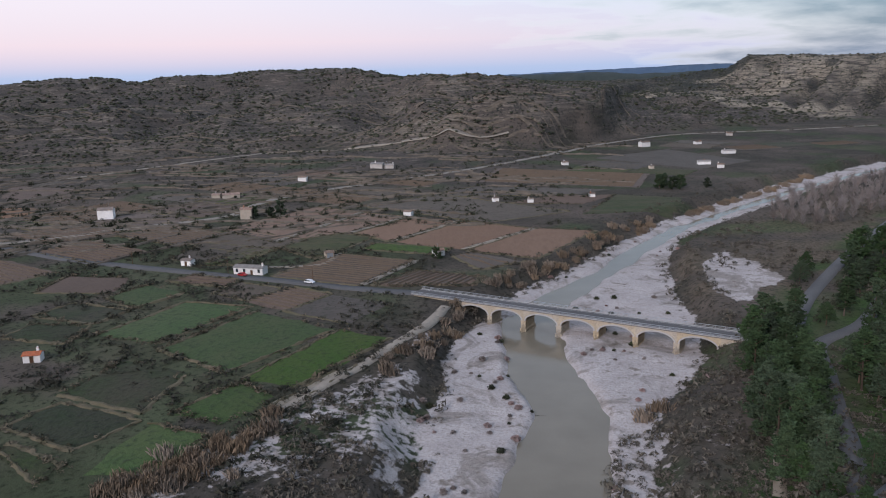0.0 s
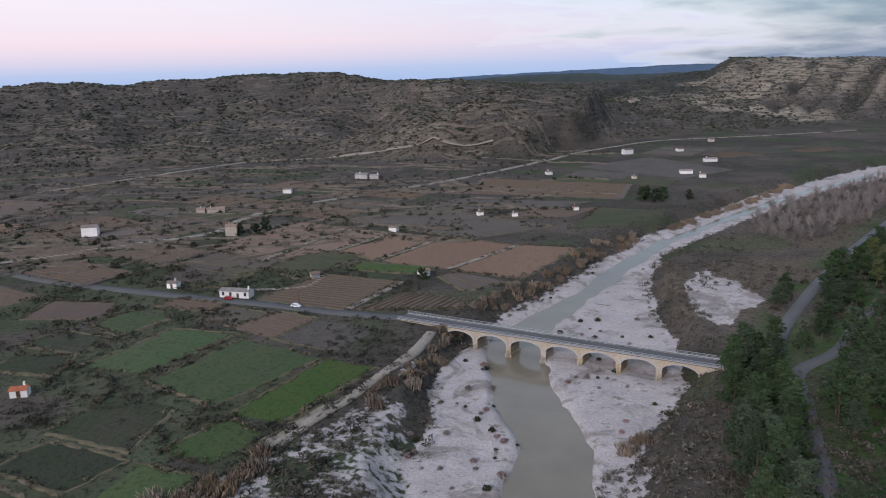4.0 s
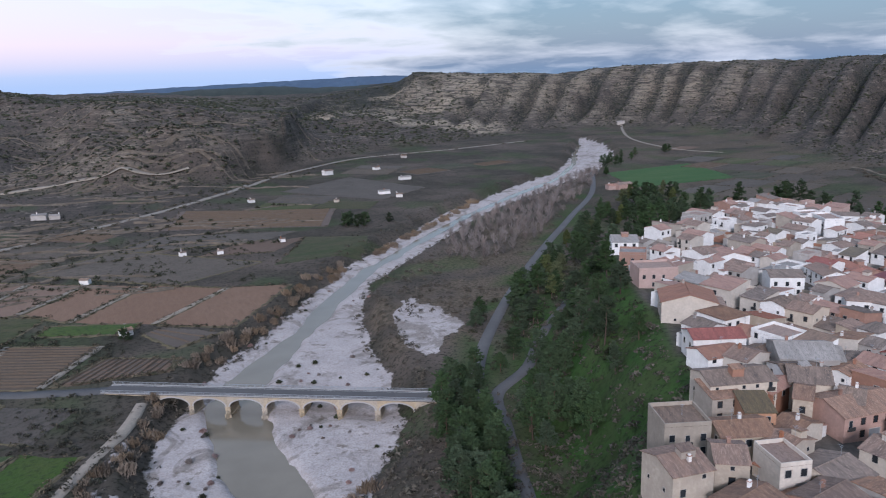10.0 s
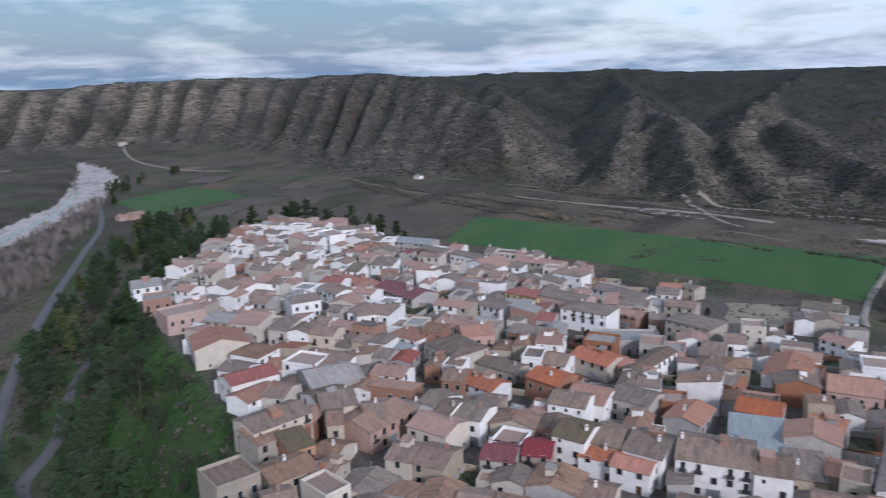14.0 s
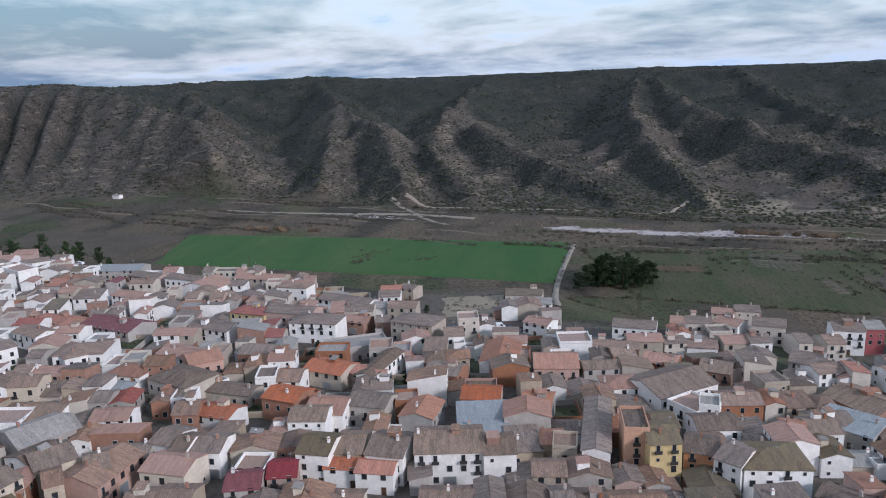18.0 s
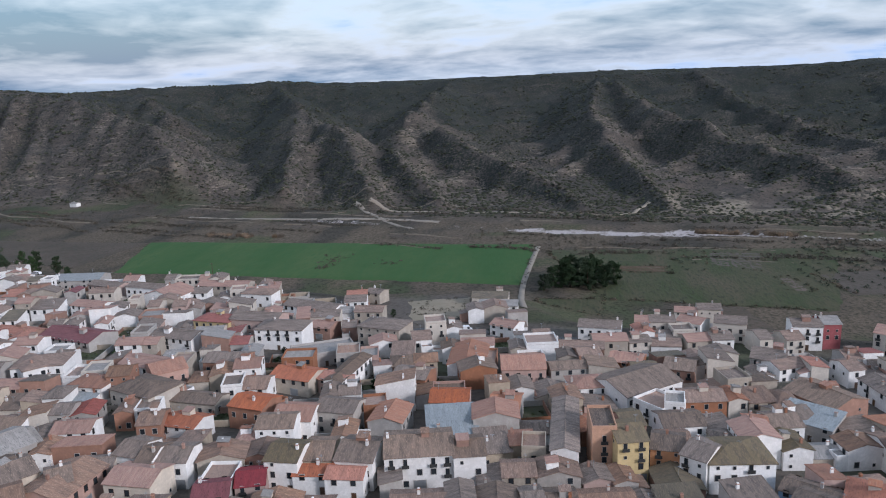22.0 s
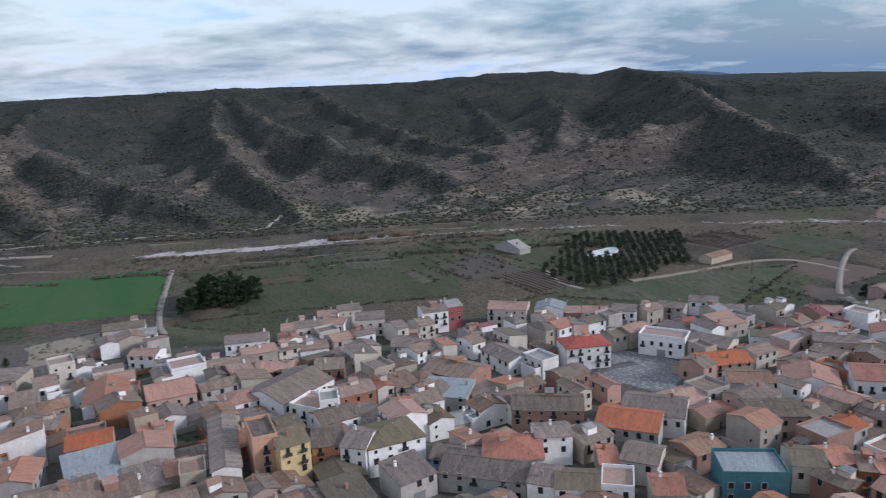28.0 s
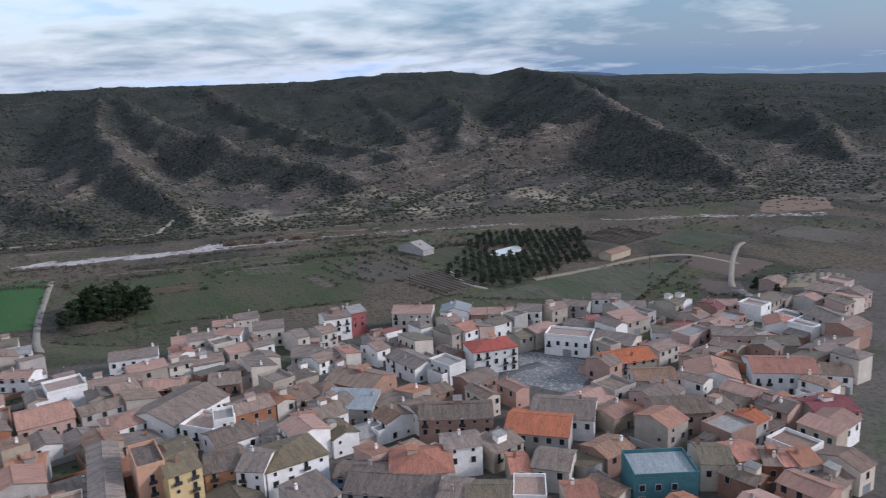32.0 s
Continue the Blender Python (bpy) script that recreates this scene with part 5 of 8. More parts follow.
    if windows:
        near = math.hypot(x, y) < 270
        kind = rnd.choice([0, 0, 1, 2])
        cols = max(1, int(w / 3.1))
        for side in ((0, 180) if near else (0,) if math.hypot(x, y) < 460 else ()):
            for fl in range(floors):
                for c in range(cols):
                    if rnd.random() < 0.12:
                        continue
                    px = -w / 2 + w * (c + 0.5) / cols
                    if fl == 0:
                        if c == cols // 2 and side == 0:
                            dm = rnd.choice([0, 0, 1])
                            part("door", DOORS[dm], root, pose(px, -d / 2, 0, 0, 0, 0))
                            continue
                        if side == 180 or rnd.random() < 0.4:
                            continue
                    zz = fl * 2.85 + 1.0
                    if zz + 1.4 > h + 0.3:
                        continue
                    m = pose(0, 0, 0, 0, 0, side) @ pose(px, -d / 2, zz)
                    if fl and side == 0 and rnd.random() < balcony:
                        part("balcony_door", BAL_DOOR, part("balcony", BALCONY, root, pose(px, -d / 2, zz - 0.7)))
                    else:
                        part("window", WINDOWS[kind if fl < 2 else 3], root, m)
        if roof == "gable" and near:
            for side in (90, 270):
                for fl in range(floors):
                    for off in (-d / 4, d / 4):
                        if rnd.random() < 0.34 and fl * 2.85 + 2.4 < h:
                            part("window", WINDOWS[rnd.choice([kind, 3])], root, pose(0, 0, 0, 0, 0, side) @ pose(off, -w / 2, fl * 2.85 + 1.1))
    if rnd.random() < 0.7 and roof != "flat":
        cx, cy = rnd.uniform(-w / 2 + 0.6, w / 2 - 0.6), rnd.uniform(-d / 4, d / 4)
        cz = h + rise - abs(cy) * pitch if roof == "gable" else h + (rise * (cy / d + 0.5) if roof == "shed" else 0.7)
        part("chimney", CHIMNEY[rnd.choice(["white", "brick", "grey"])], root, pose(cx, cy, cz + 0.2))
    if name == "house" and roof in ("gable", "hip") and rnd.random() < 0.2:
        # a stair hut that stands out of the roof
        hx_, hw_, hd_ = rnd.uniform(-w / 4, w / 4), rnd.uniform(1.8, 3.0), rnd.uniform(1.8, 2.8)
        hy_, hz_ = rnd.uniform(-d / 5, d / 5), h + rise * 0.55
        hut = part("roof_hut", Shape().box(hx_ - hw_ / 2, hx_ + hw_ / 2, hy_ - hd_ / 2, hy_ + hd_ / 2, hz_ - 1.2, hz_ + 1.7).mesh("roof_hut", WALL[rnd.choice(["white", "brick", "cream", wall])]), root)
        part("hut_roof", Shape().prism([(hy_ - hd_ / 2 - 0.2, hz_ + 1.705), (hy_ + hd_ / 2 + 0.2, hz_ + 2.1), (hy_ + hd_ / 2 + 0.2, hz_ + 2.25), (hy_ - hd_ / 2 - 0.2, hz_ + 1.86)], hx_ - hw_ / 2 - 0.15, hx_ + hw_ / 2 + 0.15).mesh("hut_roof", ROOF[rnd.choice(["clay", "brown", "sheet"])]), hut)
    if rnd.random() < 0.42:
        part("antenna", ANTENNA, root, pose(rnd.uniform(-w / 3, w / 3), 0, h + (rise if roof == "gable" else 0.1) + 0.05))
    return root


house(163.9, 31.6, 16.3, 14.0, 8.6, -80, "gable", "white", "grey", balcony=0.6)
house(163.7, 19.7, 7.6, 11.0, 8.6, -79, "gable", "white", "grey", balcony=0.6)
house(161.4, 45.1, 9.4, 13.0, 7.5, -95, "gable", "white", "grey")
house(154.8, 54.8, 9.1, 7.0, 5, -87, "gable", "white", "orange")
house(153.2, 46.7, 8.9, 7.0, 5.5, -90, "gable", "white", "orange")
house(161.5, 55.1, 7.1, 12.0, 7, -86, "gable", "tan", "grey")
house(157.3, 61.8, 8.1, 11.0, 8, -93, "gable", "white", "moss")
house(178.7, -3.7, 30.0, 6.5, 9, -182, "gable", "white", "grey")
house(170.9, 4.1, 5.9, 8.0, 7, -90, "flat", "tan", "terrace")
house(182.3, 25.8, 13.4, 16.0, 5, -79, "shed", "grey", "blue")
house(198.5, 28.1, 11.0, 10.0, 7.5, -88, "gable", "pink", "orange")
house(199.2, 12.3, 8.5, 12.0, 6, -94, "gable", "grey", "clay")
house(184.2, 68.5, 10.8, 12.0, 6.5, -90, "gable", "white", "clay")
house(189.1, 57.8, 11.4, 10.0, 7, -97, "gable", "grey", "grey")
house(186.1, 43.0, 12.0, 9.4, 6.5, -185, "gable", "grey", "clay")
house(217.2, 79.1, 14.4, 11.0, 5.5, -106, "gable", "cream", "orange")
house(216.1, 66.5, 8.9, 8.0, 5, -117, "gable", "pink", "orange")
house(222.2, 64.0, 23.3, 6.0, 6, -11, "gable", "white", "grey")
house(240.1, 26.9, 20.0, 12.3, 6, -180, "gable", "white", "clay")
house(233.1, 8.6, 14.1, 14.0, 6.5, -85, "gable", "pink", "clay")
house(218.8, 42.2, 11.2, 10.0, 6.5, -101, "gable", "brick", "grey")
house(261.1, 98.8, 18.4, 12.0, 8, -93, "hip", "white", "grey")
house(267.2, 61.2, 17.4, 12.0, 8, -106, "hip", "tan", "grey")
house(301.0, 99.1, 26.0, 10.0, 5.5, -109, "gable", "white", "grey")
house(295.5, 73.4, 11.9, 9.0, 6, -90, "gable", "tan", "brown")
house(330.4, 78.3, 7.8, 8.0, 5, -111, "gable", "tan", "grey")
house(245.0, 79.0, 21.8, 12.0, 4.5, -64, "flat", "grey", "sheet")
house(273.9, 87.0, 9.8, 9.0, 5, -103, "gable", "brick", "clay")
house(225.5, 105.4, 14.1, 10.0, 7, -89, "gable", "brick", "grey")
house(283.4, 16.1, 10.4, 9.0, 5, -116, "gable", "white", "clay")
house(330.7, 25.8, 16.3, 10.0, 4, -91, "gable", "cream", "moss")
house(318.8, 21.6, 17.1, 6.0, 3, -91, "shed", "white", "sheet")
house(216.4, 166.0, 16.2, 12.0, 6.5, -75, "hip", "white", "brown")
house(201.4, 138.8, 12.1, 10.0, 6, -95, "hip", "white", "clay")
house(196.7, 118.9, 16.7, 13.0, 7, -112, "hip", "cream", "grey")
house(214.6, 121.9, 10.6, 12.0, 7, -50, "gable", "pink", "clay")
house(221.3, 131.9, 15.8, 10.0, 6, -106, "gable", "white", "clay")
house(253.6, 177.6, 26.0, 14.0, 5, -106, "gable", "grey", "crimson")
house(257.3, 204.5, 19.2, 10.0, 5, -105, "gable", "brick", "orange")
house(254.3, 136.9, 18.7, 11.0, 5.5, -104, "gable", "white", "grey")
house(274.9, 131.0, 15.9, 10.0, 6, -100, "hip", "ochre", "red", balcony=0.6)
house(274.5, 113.4, 20.1, 11.0, 7.5, -98, "gable", "pink", "grey")
house(320.1, 130.3, 15.0, 9.0, 6.5, -97, "hip", "white", "brown")
house(321.1, 175.0, 16.0, 19.6, 6, -195, "gable", "white", "clay")
house(342.8, 156.6, 26.0, 10.0, 5.5, -93, "gable", "tan", "clay")
house(331.5, 190.3, 21.0, 9.0, 7, -103, "gable", "white", "grey")
house(340.2, 216.4, 19.9, 9.0, 6, -107, "gable", "pink", "grey")
house(361.9, 245.7, 26.0, 14.0, 5, -84, "gable", "grey", "blue")
house(300.3, 200.6, 16.7, 9.0, 5.5, -103, "gable", "white", "clay")
house(337.0, 287.5, 19.7, 10.0, 9, -118, "flat", "white", "terrace", balcony=0.6)
house(373.6, 307.3, 14.3, 9.0, 6, -43, "gable", "white", "grey")
house(236.6, 200.3, 15.0, 9.0, 6, -112, "gable", "white", "brown")
house(240.5, 187.3, 9.3, 9.0, 6, -86, "gable", "white", "clay")
house(141.8, 122.7, 9.3, 12.0, 7, -40, "gable", "cream", "grey")
house(153.9, 135.5, 13.9, 14.0, 7, -32, "gable", "grey", "sheet")
house(141.4, 110.3, 5.3, 10.0, 7, -53, "gable", "pink", "grey")
house(156.2, 99.4, 6.5, 10.0, 7.5, -101, "gable", "white", "grey")
house(153.4, 93.9, 4.0, 10.0, 7.5, -92, "gable", "white", "grey")
house(155.2, 88.9, 8.4, 10.0, 7, -87, "gable", "white", "grey")
house(178.5, 97.8, 10.6, 9.0, 5, -101, "gable", "white", "orange")
house(144.5, 92.8, 11.5, 10.0, 6.5, -94, "gable", "cream", "clay")
house(149.4, 75.6, 7.3, 9.0, 5, -85, "flat", "white", "terrace")
house(142.4, 74.5, 7.9, 9.0, 5, -75, "gable", "grey", "crimson")
house(149.3, 68.1, 6.7, 9.0, 5, -75, "gable", "pink", "crimson")
house(189.1, 82.5, 11.1, 10.0, 7, -104, "gable", "brick", "orange")
house(195.9, 138.5, 9.4, 8.0, 3.5, -90, "shed", "white", "blue")
house(197.5, 105.5, 20.7, 8.0, 4, -99, "gable", "tan", "grey")
house(174.5, -12.4, 5.9, 12.0, 12.5, -87, "flat", "orange", "grey", balcony=0.6)
house(171.3, -17.9, 7.5, 12.0, 11, -78, "gable", "ochre", "moss", balcony=0.6)
house(173.0, -28.2, 7.8, 10.0, 8, -100, "gable", "orange", "grey", balcony=0.6)
house(169.3, -42.7, 14.9, 13.0, 8, -85, "hip", "white", "moss")
house(168.1, -35.5, 6.4, 11.0, 8.5, -125, "gable", "white", "grey", balcony=0.6)
house(219.8, -25.5, 22.0, 17.5, 6.5, -233, "gable", "white", "grey")
house(204.1, -30.6, 10.5, 10.0, 6, -138, "flat", "white", "terrace")
house(201.1, -34.3, 5.4, 8.0, 8, -99, "flat", "white", "sheet")
house(281.2, -19.6, 15.8, 10.0, 6.5, -99, "gable", "white", "grey")
house(288.4, -36.2, 5.7, 9.0, 6.5, -98, "gable", "blue", "clay")
house(288.2, -43.4, 9.4, 9.0, 7, -92, "gable", "cream", "grey")
house(288.3, -55.2, 9.6, 9.0, 6.5, -124, "gable", "white", "clay")
house(349.2, -63.5, 10.1, 9.0, 8, -100, "gable", "cream", "clay")
house(350.3, -73.8, 10.5, 10.0, 9, -94, "gable", "cream", "grey")
house(284.7, -68.2, 11.4, 10.0, 7.5, -103, "gable", "cream", "grey")
house(266.4, -41.6, 10.4, 9.0, 4.5, -93, "gable", "white", "brown")
house(237.9, -42.2, 9.6, 11.0, 6, -107, "gable", "brick", "grey")
house(276.8, -92.3, 10.2, 10.0, 9, -94, "gable", "white", "grey", balcony=0.6)
house(278.1, -100.4, 6.2, 10.0, 9.5, -86, "gable", "red", "sheet")
house(243.8, -75.8, 10.3, 9.0, 5.5, -67, "gable", "white", "brown")
house(199.5, -69.8, 14.7, 10.0, 5, -128, "shed", "grey", "blue")
house(213.7, -78.2, 17.0, 14.0, 6.5, -147, "gable", "brick", "grey")
house(189.2, -52.7, 5.8, 10.0, 7, -96, "gable", "cream", "clay")
house(193.5, -60.2, 8.3, 10.0, 6.5, -81, "gable", "white", "grey")
house(258.7, -10.8, 17.2, 9.0, 5, -93, "gable", "brick", "brown")
house(245.5, -26.0, 11.0, 10.0, 5, -108, "gable", "brick", "clay")
house(251.6, -73.5, 10.8, 12.0, 6, -112, "gable", "grey", "grey")
house(267.5, -121.7, 15.5, 11.0, 8.5, -124, "gable", "cream", "clay")
house(260.2, -136.6, 10.0, 11.3, 8, -214, "gable", "white", "blue")
house(254.8, -143.7, 6.2, 9.0, 7, -119, "gable", "brick", "clay")
house(253.4, -153.1, 9.9, 9.0, 6, -121, "gable", "white", "clay")
house(248.9, -164.1, 9.5, 9.0, 6.5, -131, "gable", "white", "grey")
house(245.3, -199.3, 11.4, 9.0, 6, -129, "gable", "white", "grey")
house(233.7, -203.0, 10.0, 9.0, 5, -124, "gable", "white", "grey")
house(247.0, -185.3, 10.6, 9.0, 5, -141, "gable", "grey", "grey")
house(215.1, -125.4, 15.5, 11.0, 8.5, -100, "hip", "white", "red", balcony=0.6)
house(214.1, -157.6, 16.1, 9.0, 7, -139, "flat", "white", "terrace")
house(203.5, -169.9, 13.9, 12.0, 6, -149, "gable", "cream", "grey")
house(189.4, -161.7, 16.2, 12.0, 5, -102, "gable", "tan", "orange")
house(168.2, -153.9, 12.5, 10.0, 6.5, -118, "gable", "cream", "brown")
house(146.0, -142.2, 14.3, 11.0, 6.5, -115, "gable", "pink", "grey")
house(161.8, -171.5, 13.0, 15.1, 6, -222, "gable", "white", "clay")
house(152.8, -190.2, 18.8, 14.0, 7, -125, "gable", "white", "orange")
house(142.9, -202.2, 8.2, 10.0, 6, -136, "gable", "white", "grey")
house(151.9, -69.0, 14.1, 13.0, 6.5, -114, "hip", "white", "orange")
house(171.4, -88.7, 19.2, 11.0, 8, -118, "gable", "brick", "grey")
house(154.2, -80.7, 9.0, 8.0, 8, -107, "gable", "white", "grey")
house(121.2, -112.8, 14.0, 11.0, 7, -116, "flat", "teal", "blue")
house(119.2, -126.8, 7.2, 10.0, 7, -123, "gable", "cream", "moss")
house(117.2, -133.1, 6.1, 9.0, 7, -105, "gable", "tan", "orange")
house(112.5, -137.1, 4.0, 9.0, 6.5, -126, "gable", "brick", "grey")
house(110.9, -139.5, 4.0, 9.0, 6.5, -111, "gable", "blue", "orange")
house(109.0, -142.7, 5.5, 9.0, 6.5, -103, "gable", "white", "clay")
house(156.5, -105.3, 16.1, 14.0, 6, -133, "gable", "grey", "orange")
house(160.8, -116.1, 16.5, 14.0, 6.5, -132, "gable", "white", "grey")
house(137.2, -96.0, 8.6, 10.0, 6, -136, "gable", "cream", "grey")
house(141.8, -88.9, 4.5, 10.0, 5, -113, "gable", "tan", "orange")
house(122.0, -91.5, 6.6, 9.0, 6, -114, "gable", "cream", "orange")
house(131.9, -75.3, 9.5, 9.0, 6, -120, "gable", "white", "moss")
house(136.5, -69.8, 6.1, 9.0, 6, -131, "gable", "white", "grey")
house(128.6, -83.5, 7.0, 9.0, 6, -123, "flat", "white", "terrace")
house(147.9, -60.7, 20.5, 12.0, 5, -128, "gable", "grey", "grey")
house(156.8, -57.0, 12.7, 8.0, 5, -125, "gable", "blue", "grey")
house(127.6, -177.0, 12.6, 12.0, 5, -105, "gable", "grey", "crimson")
house(204.7, -193.6, 9.9, 8.0, 4.5, -126, "gable", "white", "moss")
house(185.4, -205.6, 13.8, 10.0, 7, -128, "gable", "pink", "grey")
house(187.3, -232.2, 10.0, 10.3, 5, -223, "gable", "white", "orange")
house(175.1, -214.2, 15.2, 10.0, 5, -127, "gable", "tan", "moss")
house(178.6, -251.0, 23.2, 12.0, 5, 167, "gable", "grey", "grey")
house(215.7, -232.5, 12.8, 9.0, 5, -124, "gable", "pink", "clay")
house(201.4, -64.5, 10.2, 10.0, 5.5, -74, "gable", "cream", "grey")
house(223.9, -100.3, 16.3, 10.0, 5.5, -168, "gable", "white", "grey")
house(220.9, -81.9, 5.1, 9.0, 5, -86, "gable", "white", "clay")
house(141.0, 153.0, 14.1, 9.0, 7, -21, "gable", "white", "red")
house(135.7, 146.2, 11.1, 9.0, 5, -5, "gable", "white", "clay")
house(158.0, 183.8, 15.0, 16.6, 7, -124, "gable", "cream", "clay")
house(174.1, 221.2, 14.2, 12.0, 7, -20, "flat", "pink", "terrace")
house(183.0, 245.7, 10.4, 10.0, 7, -37, "flat", "brick", "sheet")
house(199.0, 274.2, 11.3, 13.0, 6, -29, "gable", "white", "sheet")
house(98.1, 115.0, 9.5, 10.0, 7, -19, "flat", "tan", "grey")
house(122.6, 126.2, 15.8, 10.0, 8, -15, "gable", "cream", "grey")
house(118.5, 115.3, 6.4, 8.0, 6, -26, "shed", "orange", "moss", balcony=0.6)
house(116.4, 123.8, 7.3, 8.0, 6, -13, "shed", "tan", "brown")
house(107.7, 108.4, 11.1, 9.0, 6, -19, "gable", "tan", "brown")
house(95.0, 97.8, 5.9, 9.0, 8, -33, "gable", "tan", "brown")
house(84.6, 99.1, 8.2, 10.0, 8, -6, "gable", "tan", "brown")
house(106.7, 96.4, 6.2, 9.0, 6, -14, "flat", "cream", "terrace")
house(142.8, 126.1, 9.8, 14.0, 6, -24, "gable", "white", "grey")
house(156.4, 135.8, 15.1, 12.0, 6, -37, "gable", "grey", "sheet")
house(140.6, 109.1, 16.1, 12.0, 6, -6, "gable", "pink", "brown")
house(338.0, 300.6, 12.9, 10.0, 9, -14, "flat", "white", "terrace", balcony=0.6)
house(132.5, 115.1, 4.0, 9.0, 7, -50, "gable", "tan", "brown")
house(213.8, 165.8, 11.5, 10.0, 6.5, -42, "hip", "white", "brown")
house(212.5, 197.6, 11.6, 10.0, 7, -30, "gable", "white", "grey")
house(225.4, 238.8, 12.0, 14.0, 5, -111, "gable", "white", "clay")
house(-214, 463, 9, 7, 6, 12, "gable", "white", "grey", name="farm_building")
house(-126, 459, 7, 6, 6, -1, "gable", "tan", "brown", name="farm_building")
house(-90, 326, 14, 5, 3, -14, "gable", "white", "sheet", name="farm_building")
house(-60, 355, 4, 4, 2.6, 23, "gable", "tan", "grey", name="farm_building")
house(-130, 221, 5, 3.6, 2.4, 10, "gable", "white", "orange", name="farm_building")
house(-123, 623, 7, 5, 3.5, -3, "gable", "white", "grey", name="farm_building")
house(-69, 700, 12, 7, 4, -16, "gable", "grey", "sheet", name="farm_building")
house(214, 862, 11, 7, 5, 21, "gable", "white", "grey", name="farm_building")
house(279, 781, 13, 6, 3, 8, "gable", "white", "sheet", name="farm_building")
house(227, 696, 11, 6, 3, -5, "gable", "white", "sheet", name="farm_building")
house(234, 672, 6, 5, 3, -18, "gable", "white", "grey", name="farm_building")
house(28, 511, 4, 3, 2.5, 19, "gable", "white", "grey", name="farm_building")
house(95, 524, 4, 3, 2.5, 6, "gable", "white", "grey", name="farm_building")
house(51, 505, 4, 3, 2.5, -7, "gable", "white", "grey", name="farm_building")
house(-28, 463, 5, 4, 2.6, -20, "gable", "white", "grey", name="farm_building")
house(173, 670, 4, 3, 2.5, 17, "gable", "cream", "grey", name="farm_building")
house(431, 597, 16, 9, 5, 4, "gable", "pink", "brown", name="farm_building")
house(421, 601, 9, 8, 4, -9, "gable", "pink", "clay", name="farm_building")
house(912, 1275, 14, 8, 5, -22, "gable", "grey", "sheet", name="farm_building")
house(733, 489, 9, 6, 3.5, -104, "gable", "white", "sheet", name="farm_building")
house(-158, 538, 12, 6, 3, 13, "gable", "tan", "brown", name="farm_building")
house(-168, 537, 6, 5, 3, 0, "gable", "tan", "brown", name="farm_building")
house(-123, 342, 5, 4, 2.5, -13, "gable", "white", "grey", name="farm_building")
house(-8, 357, 5, 4, 2.6, 24, "gable", "white", "brown", name="farm_building")
house(103, 707, 6, 4, 2.6, 11, "gable", "white", "grey", name="farm_building")
house(-58, 698, 8, 6, 3, -2, "gable", "grey", "sheet", name="farm_building")
house(352, 986, 8, 6, 3, -15, "gable", "grey", "grey", name="farm_building")
house(278, 878, 8, 5, 3, 22, "gable", "white", "grey", name="farm_building")
house(451, -209, 9, 26, 4, -75, "gable", "grey", "sheet", name="farm_building", windows=False)
house(365, -304, 20, 9, 4, -75, "gable", "tan", "brown", name="farm_building", windows=False)
house(233, -284, 10, 8, 4, -75, "gable", "pink", "brown", name="farm_building", windows=False)


# ---- rows of houses along the lanes ----
def free(x, y, r):
    return all(math.hypot(x - a, y - b) > (r + c) * 0.9 for a, b, c in TAKEN)


